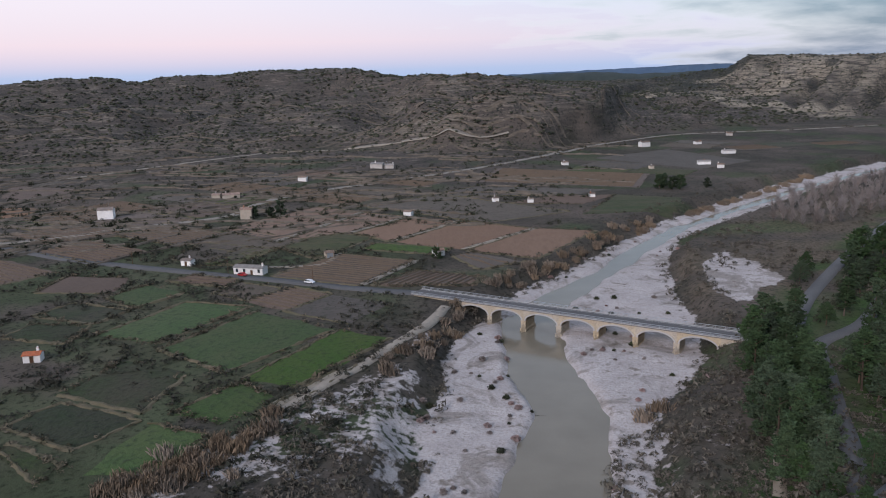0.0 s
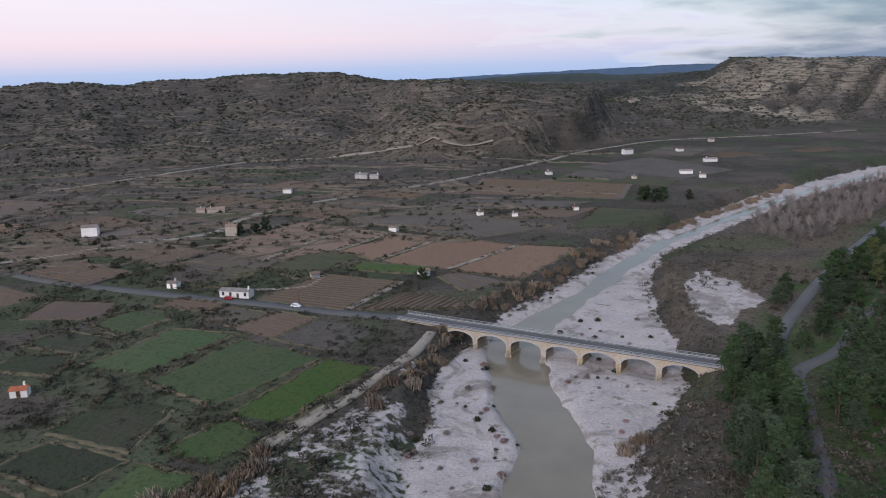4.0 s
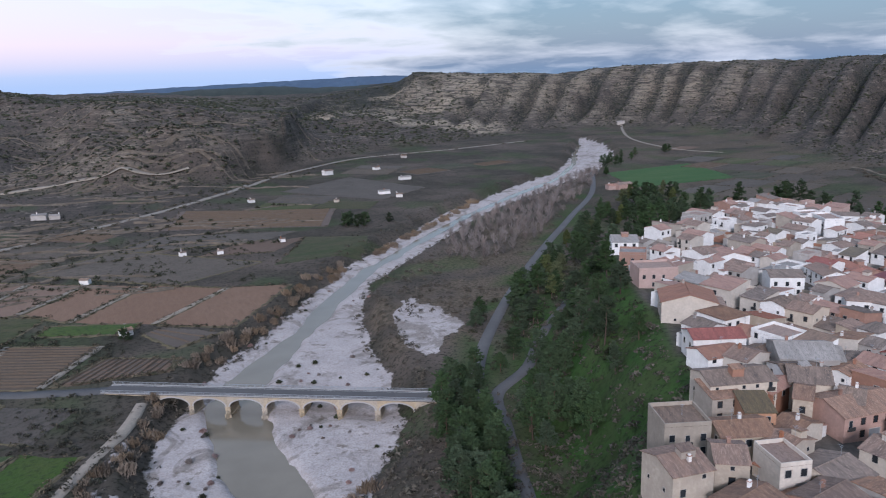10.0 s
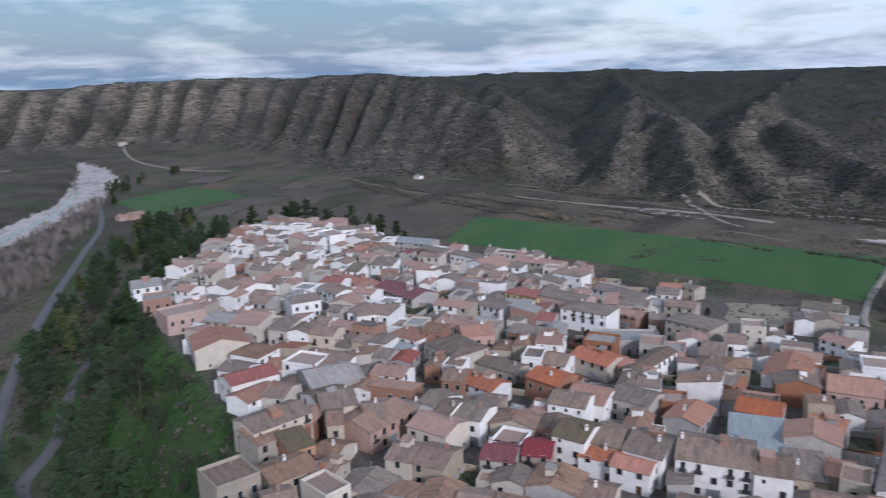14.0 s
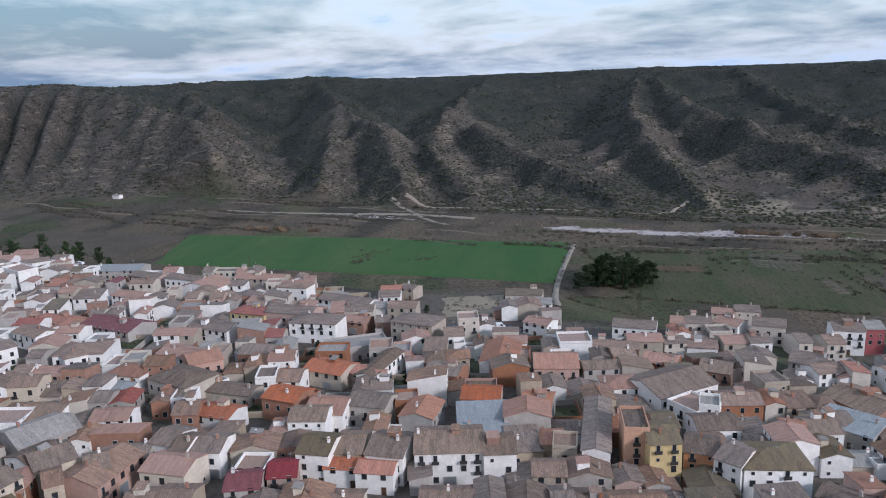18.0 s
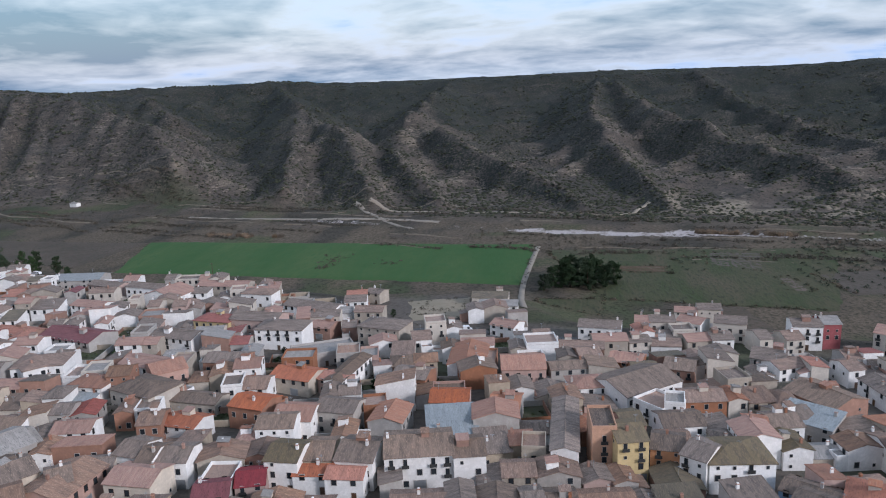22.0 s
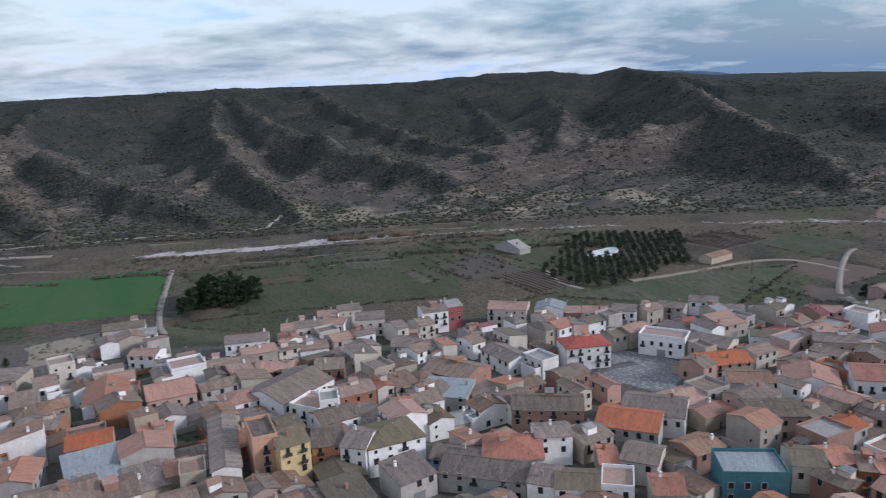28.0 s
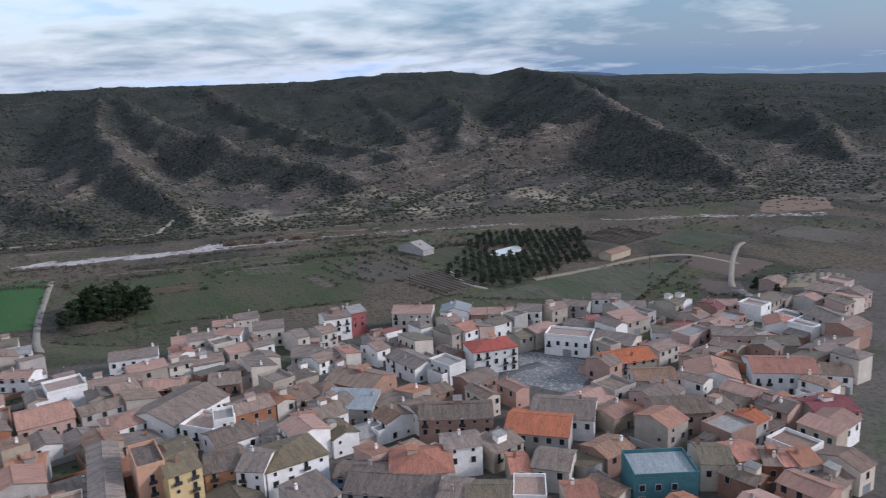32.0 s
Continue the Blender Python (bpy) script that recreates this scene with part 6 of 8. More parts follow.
KEEP_CLEAR = [(312, 50, 20), (322, 36, 14), (328, 60, 12), (205, -132, 24), (300, 62, 20), (290, 33, 9), (283, 53, 9), (265, 70, 8), (282, 5, 8), (279, -14, 8)]
TAKEN += KEEP_CLEAR
ang0 = math.radians(10)
ux, uy = math.cos(ang0), math.sin(ang0)
vx, vy = -uy, ux
YARDS = [(239, 165, 16, 12), (236, 143, 14, 10), (190, 93, 9, 7), (241, 93, 9, 8), (218, 56, 9, 7)]
TAKEN += [(x_, y_, w_ * 0.45) for x_, y_, w_, _d in YARDS]
u = -30.0
while u < 460:
    for half in (0, 1):
        uc = u + 5.3 + half * 11.4
        v = -330.0
        run = 0.0
        while v < 460:
            w = rnd.choice([5.2, 6.0, 6.6, 7.4, 8.4, 9.6, 11.5]) * rnd.uniform(0.92, 1.08)
            run += w
            if run > 62:
                run, v = 0.0, v + 4.6
            vc = v + w / 2
            v += w + 0.05
            wob = 9 * math.sin(vc / 63.0 + u / 90.0)
            x, y = ux * (uc + wob) + vx * vc, uy * (uc + wob) + vy * vc
            if float(inside(np.array([x]), np.array([y]), TOWN)[0]) < 4 or math.hypot(x, y) < 122 or math.degrees(math.atan2(-x, y)) < -146 or x < 40:
                continue
            d = rnd.uniform(7.6, 10.6)
            if not free(x, y, min(w, d) * 0.5) or rnd.random() < (0.32 if x > 185 and y > 60 else 0.08):
                if free(x, y, 4.0) and rnd.random() < 0.9:
                    YARDS.append((x, y, w, d))
                continue
            edge = float(inside(np.array([x]), np.array([y]), TOWN)[0])
            tall = rnd.choice([3.2, 4.6, 5.5, 5.8, 6.2, 6.6, 8.3]) if edge > 25 else rnd.choice([3.4, 5.6, 6.0, 6.4])
            if w < 6.5 or edge < 40:
                tall = min(tall, 6.4)
            if math.hypot(x, y) < 178:
                tall = rnd.choice([3.4, 4.2, 5.6])
            roof = rnd.choices(["gable", "shed", "flat", "hip"], [58, 24, 14, 4])[0]
            wall = rnd.choices(["white", "cream", "tan", "grey", "brick", "pink"], [38, 18, 15, 13, 11, 5])[0]
            tile = rnd.choices(["grey", "brown", "clay", "orange", "red", "sheet", "moss", "crimson"], [31, 29, 24, 4, 4, 5, 2, 1])[0]
            if math.hypot(x, y) < 178 and x < 175:
                roof = rnd.choice(["gable", "shed", "gable"])
                wall, tile = rnd.choice(["tan", "grey", "tan", "cream", "brick"]), rnd.choice(["brown", "grey", "brown"])
            if y < -5 and x < 262 and rnd.random() < 0.5:
                wall, tile = rnd.choice(["tan", "grey", "brick", "pink", "cream", "tan"]), rnd.choice(["grey", "brown", "grey", "moss", "clay"])
            if roof == "flat":
                tile = rnd.choice(["terrace", "sheet", "grey"])
            rot = math.degrees(ang0) - 90 + 180 * half + rnd.uniform(-5, 5)
            if rnd.random() < 0.38:
                house(x, y, d, w, tall, rot + 90, roof, wall, tile)
            else:
                house(x, y, w, d, tall, rot, roof, wall, tile)
    u += 11.4 * 2 + 4.4


# ---- the far rows of the town, past the ones that can be told apart, in one mesh ----
def join_far(roots, name, label):
    vs, fs, mats, slot = [], [], {}, []
    below = {}
    for ob in scene.objects:
        if ob.parent:
            below.setdefault(ob.parent.name, []).append(ob)
    gone = []
    for root in roots:
        kids = below.get(root.name, [])
        kids = kids + [k for ob in kids for k in below.get(ob.name, [])]
        gone += kids + [root]
        for ob in kids:
            m = root.matrix_basis @ ob.matrix_basis if ob.parent == root else root.matrix_basis @ ob.parent.matrix_basis @ ob.matrix_basis
            n = len(vs)
            vs += [m @ v.co for v in ob.data.vertices]
            for p in ob.data.polygons:
                fs.append([n + i for i in p.vertices])
                slot.append(mats.setdefault(ob.data.materials[p.material_index].name, len(mats)))
    bpy.data.batch_remove(gone)
    return tagged(new(name, mesh_of(name, vs, fs, [bpy.data.materials[k] for k in mats], slot)), label, "houses", kind="stuff")


town_roots = sorted((ob for ob in scene.objects if ob.parent is None and ob.name.split(".")[0] == "house"), key=lambda ob: math.hypot(ob.matrix_basis[0][3], ob.matrix_basis[1][3]))
join_far(town_roots[300:], "far_houses", "crowded plastered houses with tiled roofs at the far side of the town")

# ---- walled yards between the houses ----
garden = material("garden_soil", (0.055, 0.085, 0.028), (0.10, 0.088, 0.055), 0.3, 0.95, 0.4, 0.2, fine=1.5)
for x, y, w, d in YARDS[:110]:
    yard = tagged(new("walled_yard"), "small walled yard with weeds and bare soil", "yard", group="yards of the town")
    yard.matrix_basis = pose(x, y, ground_at(x, y), 0, 0, 10 + rnd.uniform(-6, 6))
    part("soil", Shape().box(-w / 2, w / 2, -d / 2, d / 2, -2, 0.25).mesh("soil", garden), yard)
    hh = rnd.uniform(1.6, 2.6)
    for x0, x1, y0, y1 in ((-w / 2, w / 2, -d / 2, -d / 2 + 0.25), (-w / 2, w / 2, d / 2 - 0.25, d / 2), (-w / 2, -w / 2 + 0.25, -d / 2 + 0.25, d / 2 - 0.25), (w / 2 - 0.25, w / 2, -d / 2 + 0.25, d / 2 - 0.25)):
        part("yard_wall", Shape().box(x0, x1, y0, y1, -2, hh).mesh("yard_wall", WALL[rnd.choice(["tan", "grey", "brick", "grey"])]), yard)

# ---- the square and the rough lot ----
concrete = material("worn_concrete", (0.17, 0.16, 0.155), (0.13, 0.125, 0.12), 0.08, 0.9, 0.1, fine=0.9, world_space=True, c=(0.36, 0.35, 0.34))
FIELD["plaza"], LABEL["plaza"] = concrete, "worn grey concrete square with pale stains"
FIELD["lot"], LABEL["lot"] = FIELD["pale"], "bare stony lot with rubble and weeds"
field("square", "plaza", (213.3, -119.8), (223.5, -145.9), (197.5, -161.3), (180.2, -133.3))
field("rough_lot", "lot", (299, 57), (308, 32), (339, 36), (332, 64))
field("garden_plot", "green", (207, 106), (214, 96), (224, 104), (218, 114))
field("garden_plot", "green", (241, 170), (245, 154), (254, 160), (251, 171))
field("garden_plot", "green", (138, -153), (134, -163), (139, -167), (143, -158))

# ---- poles ----
POLE_PARTS = [("pole", Shape().tube(0.17, 0.11, -0.6, 9.5, 7).mesh("pole", wood_dark)), ("crossarm", Shape().box(-1.1, 1.1, -0.07, 0.07, 8.9, 9.05).mesh("crossarm", wood_dark))]
INSULATOR = Shape().tube(0.07, 0.05, 0, 0.28, 6).mesh("insulator", frame_white)
for x, y, k in ((344, -238, 1.0), (439, 208, 1.0), (372, -168, 1.0), (330, -300, 1.0), (-100, 326, 0.8), (-60, 311, 0.8), (-150, 345, 0.8), (286, 44, 0.8), (281, 12, 0.8)):
    mast = tagged(new("utility_pole"), "slim brown wooden pole with a crossarm", "pole", group="utility poles")
    mast.matrix_basis = pose(x, y, ground_at(x, y), 0, 0, rnd.uniform(0, 180)) @ Matrix.Scale(k, 4)
    for nm, me in POLE_PARTS:
        part(nm, me, mast)
    for off in (-0.95, 0.0, 0.95):
        part("insulator", INSULATOR, mast, pose(off, 0, 9.05))

# ---- vehicles ----
tyre = material("tyre_rubber", (0.02, 0.02, 0.02), (0.03, 0.03, 0.03), 3.0, 0.9, 0.0)
WHEEL = bpy.data.meshes.new("wheel")
bw = bmesh.new()
bmesh.ops.create_cone(bw, cap_ends=True, segments=14, radius1=0.32, radius2=0.32, depth=0.22, matrix=Matrix.Rotation(math.pi / 2, 4, "X"))
bw.to_mesh(WHEEL), bw.free()
WHEEL.materials.append(tyre)


def vehicle(x, y, rot, colour, kind="car", base=None):
    van = kind == "van"
    ln, wd, ht = (5.0, 1.95, 2.3) if van else (4.2, 1.75, 1.45)
    coat = material(f"{colour}_car_paint", {"white": (0.75, 0.75, 0.75), "grey": (0.22, 0.23, 0.24), "red": (0.35, 0.02, 0.02)}[colour], {"white": (0.7, 0.7, 0.7), "grey": (0.2, 0.2, 0.21), "red": (0.3, 0.02, 0.02)}[colour], 1.0, 0.3, 0.0)
    ob = tagged(new(kind), f"{colour} {'delivery van' if van else 'small car'} standing on the road", kind)
    ob.matrix_basis = pose(x, y, base if base is not None else ground_at(x, y) + 0.42, 0, 0, rot)
    if van:
        prof = [(-ln / 2, 0.35), (ln / 2, 0.35), (ln / 2, 1.0), (ln / 2 - 0.75, 1.25), (ln / 2 - 1.35, ht), (-ln / 2 + 0.1, ht), (-ln / 2, ht - 0.2)]
        glz = [(ln / 2 - 0.85, 1.28), (ln / 2 - 1.38, ht - 0.18), (ln / 2 - 2.1, ht - 0.18), (ln / 2 - 2.1, 1.28)]
    else:
        prof = [(-ln / 2, 0.3), (ln / 2, 0.3), (ln / 2, 0.7), (ln / 2 - 0.95, 0.9), (ln / 2 - 1.7, ht), (-ln / 2 + 0.75, ht), (-ln / 2 + 0.1, 0.95), (-ln / 2, 0.6)]
        glz = [(ln / 2 - 1.1, 0.92), (ln / 2 - 1.75, ht - 0.1), (-ln / 2 + 0.8, ht - 0.1), (-ln / 2 + 0.3, 0.95)]
    turn_ = Matrix.Rotation(-math.pi / 2, 4, "Z")
    part("body", Shape().prism(prof, -wd / 2, wd / 2).mesh("body", coat), ob, turn_)
    part("side_window", Shape().prism(glz[::-1], -wd / 2 - 0.01, wd / 2 + 0.01).mesh("side_window", glass), ob, turn_)
    for sx in (-1, 1):
        for sy in (-1, 1):
            part("wheel", WHEEL, ob, pose(sx * ln * 0.31, sy * (wd / 2 - 0.1), 0.32))


vehicle(285.4, 32.5, -78, "white", "van")
for x, y, r_, c_ in ((190, -193, 40, "white"), (198, -190, 35, "grey"), (400, 298, 70, "white"), (404, 303, 75, "white"), (390, 294, 60, "grey"), (-60.7, 307.5, -24, "white"), (-92, 320, -24, "red")):
    vehicle(x, y, r_, c_)

# ---- plants ----
def foliage(name, a, b, vary=0.3):
    m = material(name, a, b, 0.5, 0.95, 0.0, vary, fine=3.0)
    return m


pine_leaf = foliage("pine_needles", (0.032, 0.057, 0.026), (0.050, 0.076, 0.032))
olive_leaf = foliage("scrub_leaves", (0.040, 0.048, 0.026), (0.060, 0.062, 0.036))
dark_leaf = foliage("dark_leaves", (0.030, 0.050, 0.024), (0.046, 0.068, 0.032))
dry_leaf = foliage("dry_cane", (0.22, 0.165, 0.115), (0.16, 0.12, 0.085))
twig = foliage("bare_twigs", (0.235, 0.20, 0.185), (0.18, 0.152, 0.138))
bark = foliage("bark", (0.09, 0.065, 0.045), (0.06, 0.045, 0.035))
rp = random.Random(5)


def shards(r, centre, size, count, v, f, flat=1.0):
    """A tuft of pointed leaves round a centre."""
    for _ in range(count):
        a, b = r.uniform(0, 6.283), r.uniform(-0.5, 1.0)
        d = Vector((math.cos(a), math.sin(a), b * flat)).normalized()
        side = d.cross(Vector((r.uniform(-1, 1), r.uniform(-1, 1), r.uniform(-1, 1)))).normalized()
        c = Vector(centre)
        n = len(v)
        v += [c - side * size * 0.42 - d * size * 0.25, c + side * size * 0.42 - d * size * 0.25, c + d * size]
        f.append((n, n + 1, n + 2))


def limb(v, f, p, q, r0, r1, sides=5):
    p, q = Vector(p), Vector(q)
    ax = (q - p).normalized()
    s = ax.orthogonal().normalized()
    t = ax.cross(s)
    n = len(v)
    for c, r in ((p, r0), (q, r1)):
        v += [c + (s * math.cos(6.283 * i / sides) + t * math.sin(6.283 * i / sides)) * r for i in range(sides)]
    f += [(n + i, n + (i + 1) % sides, n + sides + (i + 1) % sides, n + sides + i) for i in range(sides)]


def pine_meshes(seed, tall=10.0, wide=2.6, leaf=None, low=0.22, tufts=380, round_top=0.55):
    r = random.Random(seed)
    v, f = [], []
    limb(v, f, (0, 0, -0.8), (r.uniform(-0.2, 0.2), r.uniform(-0.2, 0.2), tall * 0.55), 0.24, 0.14, 6)
    limb(v, f, (0, 0, tall * 0.55), (0, 0, tall * 0.93), 0.14, 0.04, 6)
    cv, cf = [], []
    arms = []
    for i in range(13):
        z = tall * (low + (0.95 - low) * (i + 0.5) / 13)
        a = i * 2.4 + r.uniform(-0.4, 0.4)
        k = (z / tall - low) / (1 - low)
        rad = wide * (1 - k) ** round_top * r.uniform(0.75, 1.1)
        tip = (math.cos(a) * rad, math.sin(a) * rad, z + 0.1 * tall * r.uniform(0, 1))
        limb(v, f, (0, 0, z * 0.94), tip, 0.07, 0.02, 4)
        arms.append((z, tip))
    for i in range(tufts):
        z, tip = arms[r.randrange(13)]
        t = r.uniform(0.25, 1.08)
        c = (tip[0] * t + r.gauss(0, 0.4), tip[1] * t + r.gauss(0, 0.4), z + (tip[2] - z) * t + r.gauss(0, 0.45))
        shards(r, c, r.uniform(0.38, 0.75), 6, cv, cf)
    for i in range(12):
        shards(r, (r.gauss(0, 0.25), r.gauss(0, 0.25), tall * r.uniform(0.86, 1.0)), 0.6, 5, cv, cf)
    return mesh_of("trunk", v, f, [bark]), mesh_of("crown", cv, cf, [leaf or pine_leaf])


def tree(name, label, meshes, x, y, size, turn, crown="crown", category="tree", group=""):
    root = tagged(new(name), label, category, group)
    root.matrix_basis = pose(x, y, ground_at(x, y) - 0.1, rp.uniform(-3, 3), rp.uniform(-3, 3), turn) @ Matrix.Scale(size, 4)
    part("trunk", meshes[0], root)
    part(crown, meshes[1], root)
    return root


PINES = [pine_meshes(s, t, w) for s, t, w in ((1, 9.5, 3.6), (2, 11, 3.3), (3, 8.5, 3.8), (4, 12, 3.5), (5, 8, 3.4))]


def scatter(count, box, ok, gap, seed):
    r = random.Random(seed)
    out = []
    tries = 0
    while len(out) < count and tries < count * 60:
        tries += 1
        x, y = r.uniform(box[0], box[1]), r.uniform(box[2], box[3])
        if not ok(x, y) or any((x - a) ** 2 + (y - b) ** 2 < gap * gap for a, b in out):
            continue
        out.append((x, y))
    return out


def town_gap(x, y):
    return float(inside(np.array([x]), np.array([y]), TOWN)[0])


ROAD_LINE = [(88, 156, 0), (94, 174, 0), (102, 199, 0), (111, 224, 0), (133, 242, 0), (158, 273, 0), (202, 318, 0), (252, 373, 0), (300, 420, 0)]
RIVER_ROAD = [(110, 239, 0), (131, 275, 0), (181, 343, 0), (239, 414, 0), (316, 503, 0), (401, 603, 0), (516, 779, 0)]


def slope_ok(x, y):
    t = town_gap(x, y)
    if t > -5 or t < -62 or (x - 93) * 0.864 - (y - 103) * 0.504 > 12 and y < 290:
        return False
    if 90 < y < 178 and float(inside(np.array([x]), np.array([y]), TOWN)[0]) > -20:
        return False
    if float(along(np.array([x]), np.array([y]), ROAD_LINE)[0][0]) < 5.5 or float(along(np.array([x]), np.array([y]), RIVER_ROAD)[0][0]) < 6:
        return False
    if float(along(np.array([x]), np.array([y]), BED)[0][0]) < 42:
        return False
    lawn = math.exp(-((x - 104) ** 2 / 160 + (y - 136) ** 2 / 900))
    return rp.random() > lawn * 1.5


for x, y in scatter(175, (60, 420, 90, 470), slope_ok, 5.0, 8):
    tree("pine_tree", "dark green pine on the slope below the town", rp.choice(PINES), x, y, rp.uniform(0.95, 1.45), rp.uniform(0, 360), group="pines of the slope")
BELT = [(148, 262), (172, 322), (263, 420), (340, 494), (438, 566), (465, 544), (356, 452), (272, 392), (205, 300), (174, 258)]
YOUNG = [pine_meshes(s, t, w, foliage("young_pine_needles", (0.070, 0.088, 0.032), (0.092, 0.104, 0.040))) for s, t, w in ((6, 8.5, 3.2), (7, 9.5, 3.0))]
for x, y in scatter(72, (145, 470, 255, 570), lambda x, y: float(inside(np.array([x]), np.array([y]), BELT)[0]) > 0 and float(along(np.array([x]), np.array([y]), ROAD_LINE)[0][0]) > 4.5 and float(along(np.array([x]), np.array([y]), RIVER_ROAD)[0][0]) > 5, 5.2, 10):
    light = rp.random() < 0.4
    tree("pine_tree", "yellow-green young pine between the two riverside roads" if light else "dark green pine between the two riverside roads", rp.choice(YOUNG if light else PINES), x, y, rp.uniform(1.1, 1.6), rp.uniform(0, 360), group="pines between the roads")
NORTH_GROVE = [(452, 640), (475, 700), (500, 742), (563, 832), (690, 862), (690, 835), (590, 790), (500, 722), (470, 650)]
for x, y in scatter(18, (445, 695, 635, 870), lambda x, y: float(inside(np.array([x]), np.array([y]), NORTH_GROVE)[0]) > 0, 5.0, 14):
    tree("pine_tree", "dark pine of the grove beside the far green field", rp.choice(PINES), x, y, rp.uniform(0.9, 1.25), rp.uniform(0, 360), group="pines of the far grove")
ROW = [(66, 138), (69, 168), (84, 212), (92, 228), (103, 228), (101, 206), (90, 182), (82, 162), (75, 138)]
for x, y in scatter(38, (64, 106, 136, 230), lambda x, y: float(inside(np.array([x]), np.array([y]), ROW)[0]) > 0 and float(along(np.array([x]), np.array([y]), [(75, 128, 0), *ROAD_LINE])[0][0]) > 4, 3.6, 9):
    tree("pine_tree", "tall dark green pine beside the bridge end", rp.choice(PINES), x, y, rp.uniform(1.1, 1.5), rp.uniform(0, 360), group="pines by the bridge")


# bare poplars of the flood plain
def bare_meshes(seed, tall=11.0):
    r = random.Random(seed)
    v, f = [], []
    limb(v, f, (0, 0, -0.5), (0, 0, tall * 0.5), 0.16, 0.09, 5)
    limb(v, f, (0, 0, tall * 0.5), (0.2, 0.1, tall * 0.95), 0.09, 0.02, 4)
    cv, cf = [], []
    for i in range(50):
        z = tall * r.uniform(0.06, 0.72)
        a, reach_ = r.uniform(0, 6.283), r.uniform(0.8, 2.9)
        q = (math.cos(a) * reach_, math.sin(a) * reach_, min(z + r.uniform(1.4, 3.4), tall * 1.02))
        limb(cv, cf, (0, 0, z), q, 0.06, 0.02, 3)
        for _ in range(3):
            e = (q[0] + r.gauss(0, 0.5), q[1] + r.gauss(0, 0.5), q[2] + r.uniform(0.3, 1.3))
            limb(cv, cf, tuple(0.5 * (m1 + m2) for m1, m2 in zip((0, 0, z), q)), e, 0.045, 0.015, 3)
    return mesh_of("trunk", v, f, [bark]), mesh_of("crown", cv, cf, [twig])


BARE = [bare_meshes(s, t) for s, t in ((11, 8.5), (12, 7), (13, 10))]
THICKET = [(176, 418), (196, 470), (240, 522), (300, 574), (403, 663), (500, 762), (512, 750), (408, 616), (307, 507), (240, 431), (200, 398)]
for x, y in scatter(230, (170, 515, 395, 765), lambda x, y: float(inside(np.array([x]), np.array([y]), THICKET)[0]) > 0, 4.0, 15):
    tree("bare_poplar", "leafless grey-brown poplar in the riverside thicket", rp.choice(BARE), x, y, rp.uniform(0.7, 1.15), rp.uniform(0, 360), group="poplars of the thicket")

# broad dark trees
BROAD = [pine_meshes(s, 9.5, 4.2, dark_leaf, 0.10, 760, 0.32) for s in (21, 22)]
for x, y, k in ((150, 556, 1.35), (158, 552, 1.2), (165, 556, 1.25), (154, 562, 1.3), (186, 560, 0.9), (-9, 349, 0.75), (-122, 459, 0.95), (-112, 462, 0.8), (-108, 470, 1.1),
                (412, -3, 1.5), (420, -9, 1.75), (411, -13, 1.6), (421, -18, 1.8), (410, -22, 1.6), (420, -27, 1.75), (412, -32, 1.65), (421, -37, 1.5), (430, -13, 1.7), (430, -25, 1.7), (405, 2, 1.2),
                (219, 55, 0.45), (214, 58, 0.4), (247, 94, 0.5), (300, 70, 0.5), (283, 22, 0.5), (306, 66, 0.4), (243, -285, 0.7), (224, -276, 0.5)):
    tree("broad_tree", "dense dark evergreen tree with a rounded crown", BROAD[int(k * 100) % 2], x, y, k * 0.85, rp.uniform(0, 360))

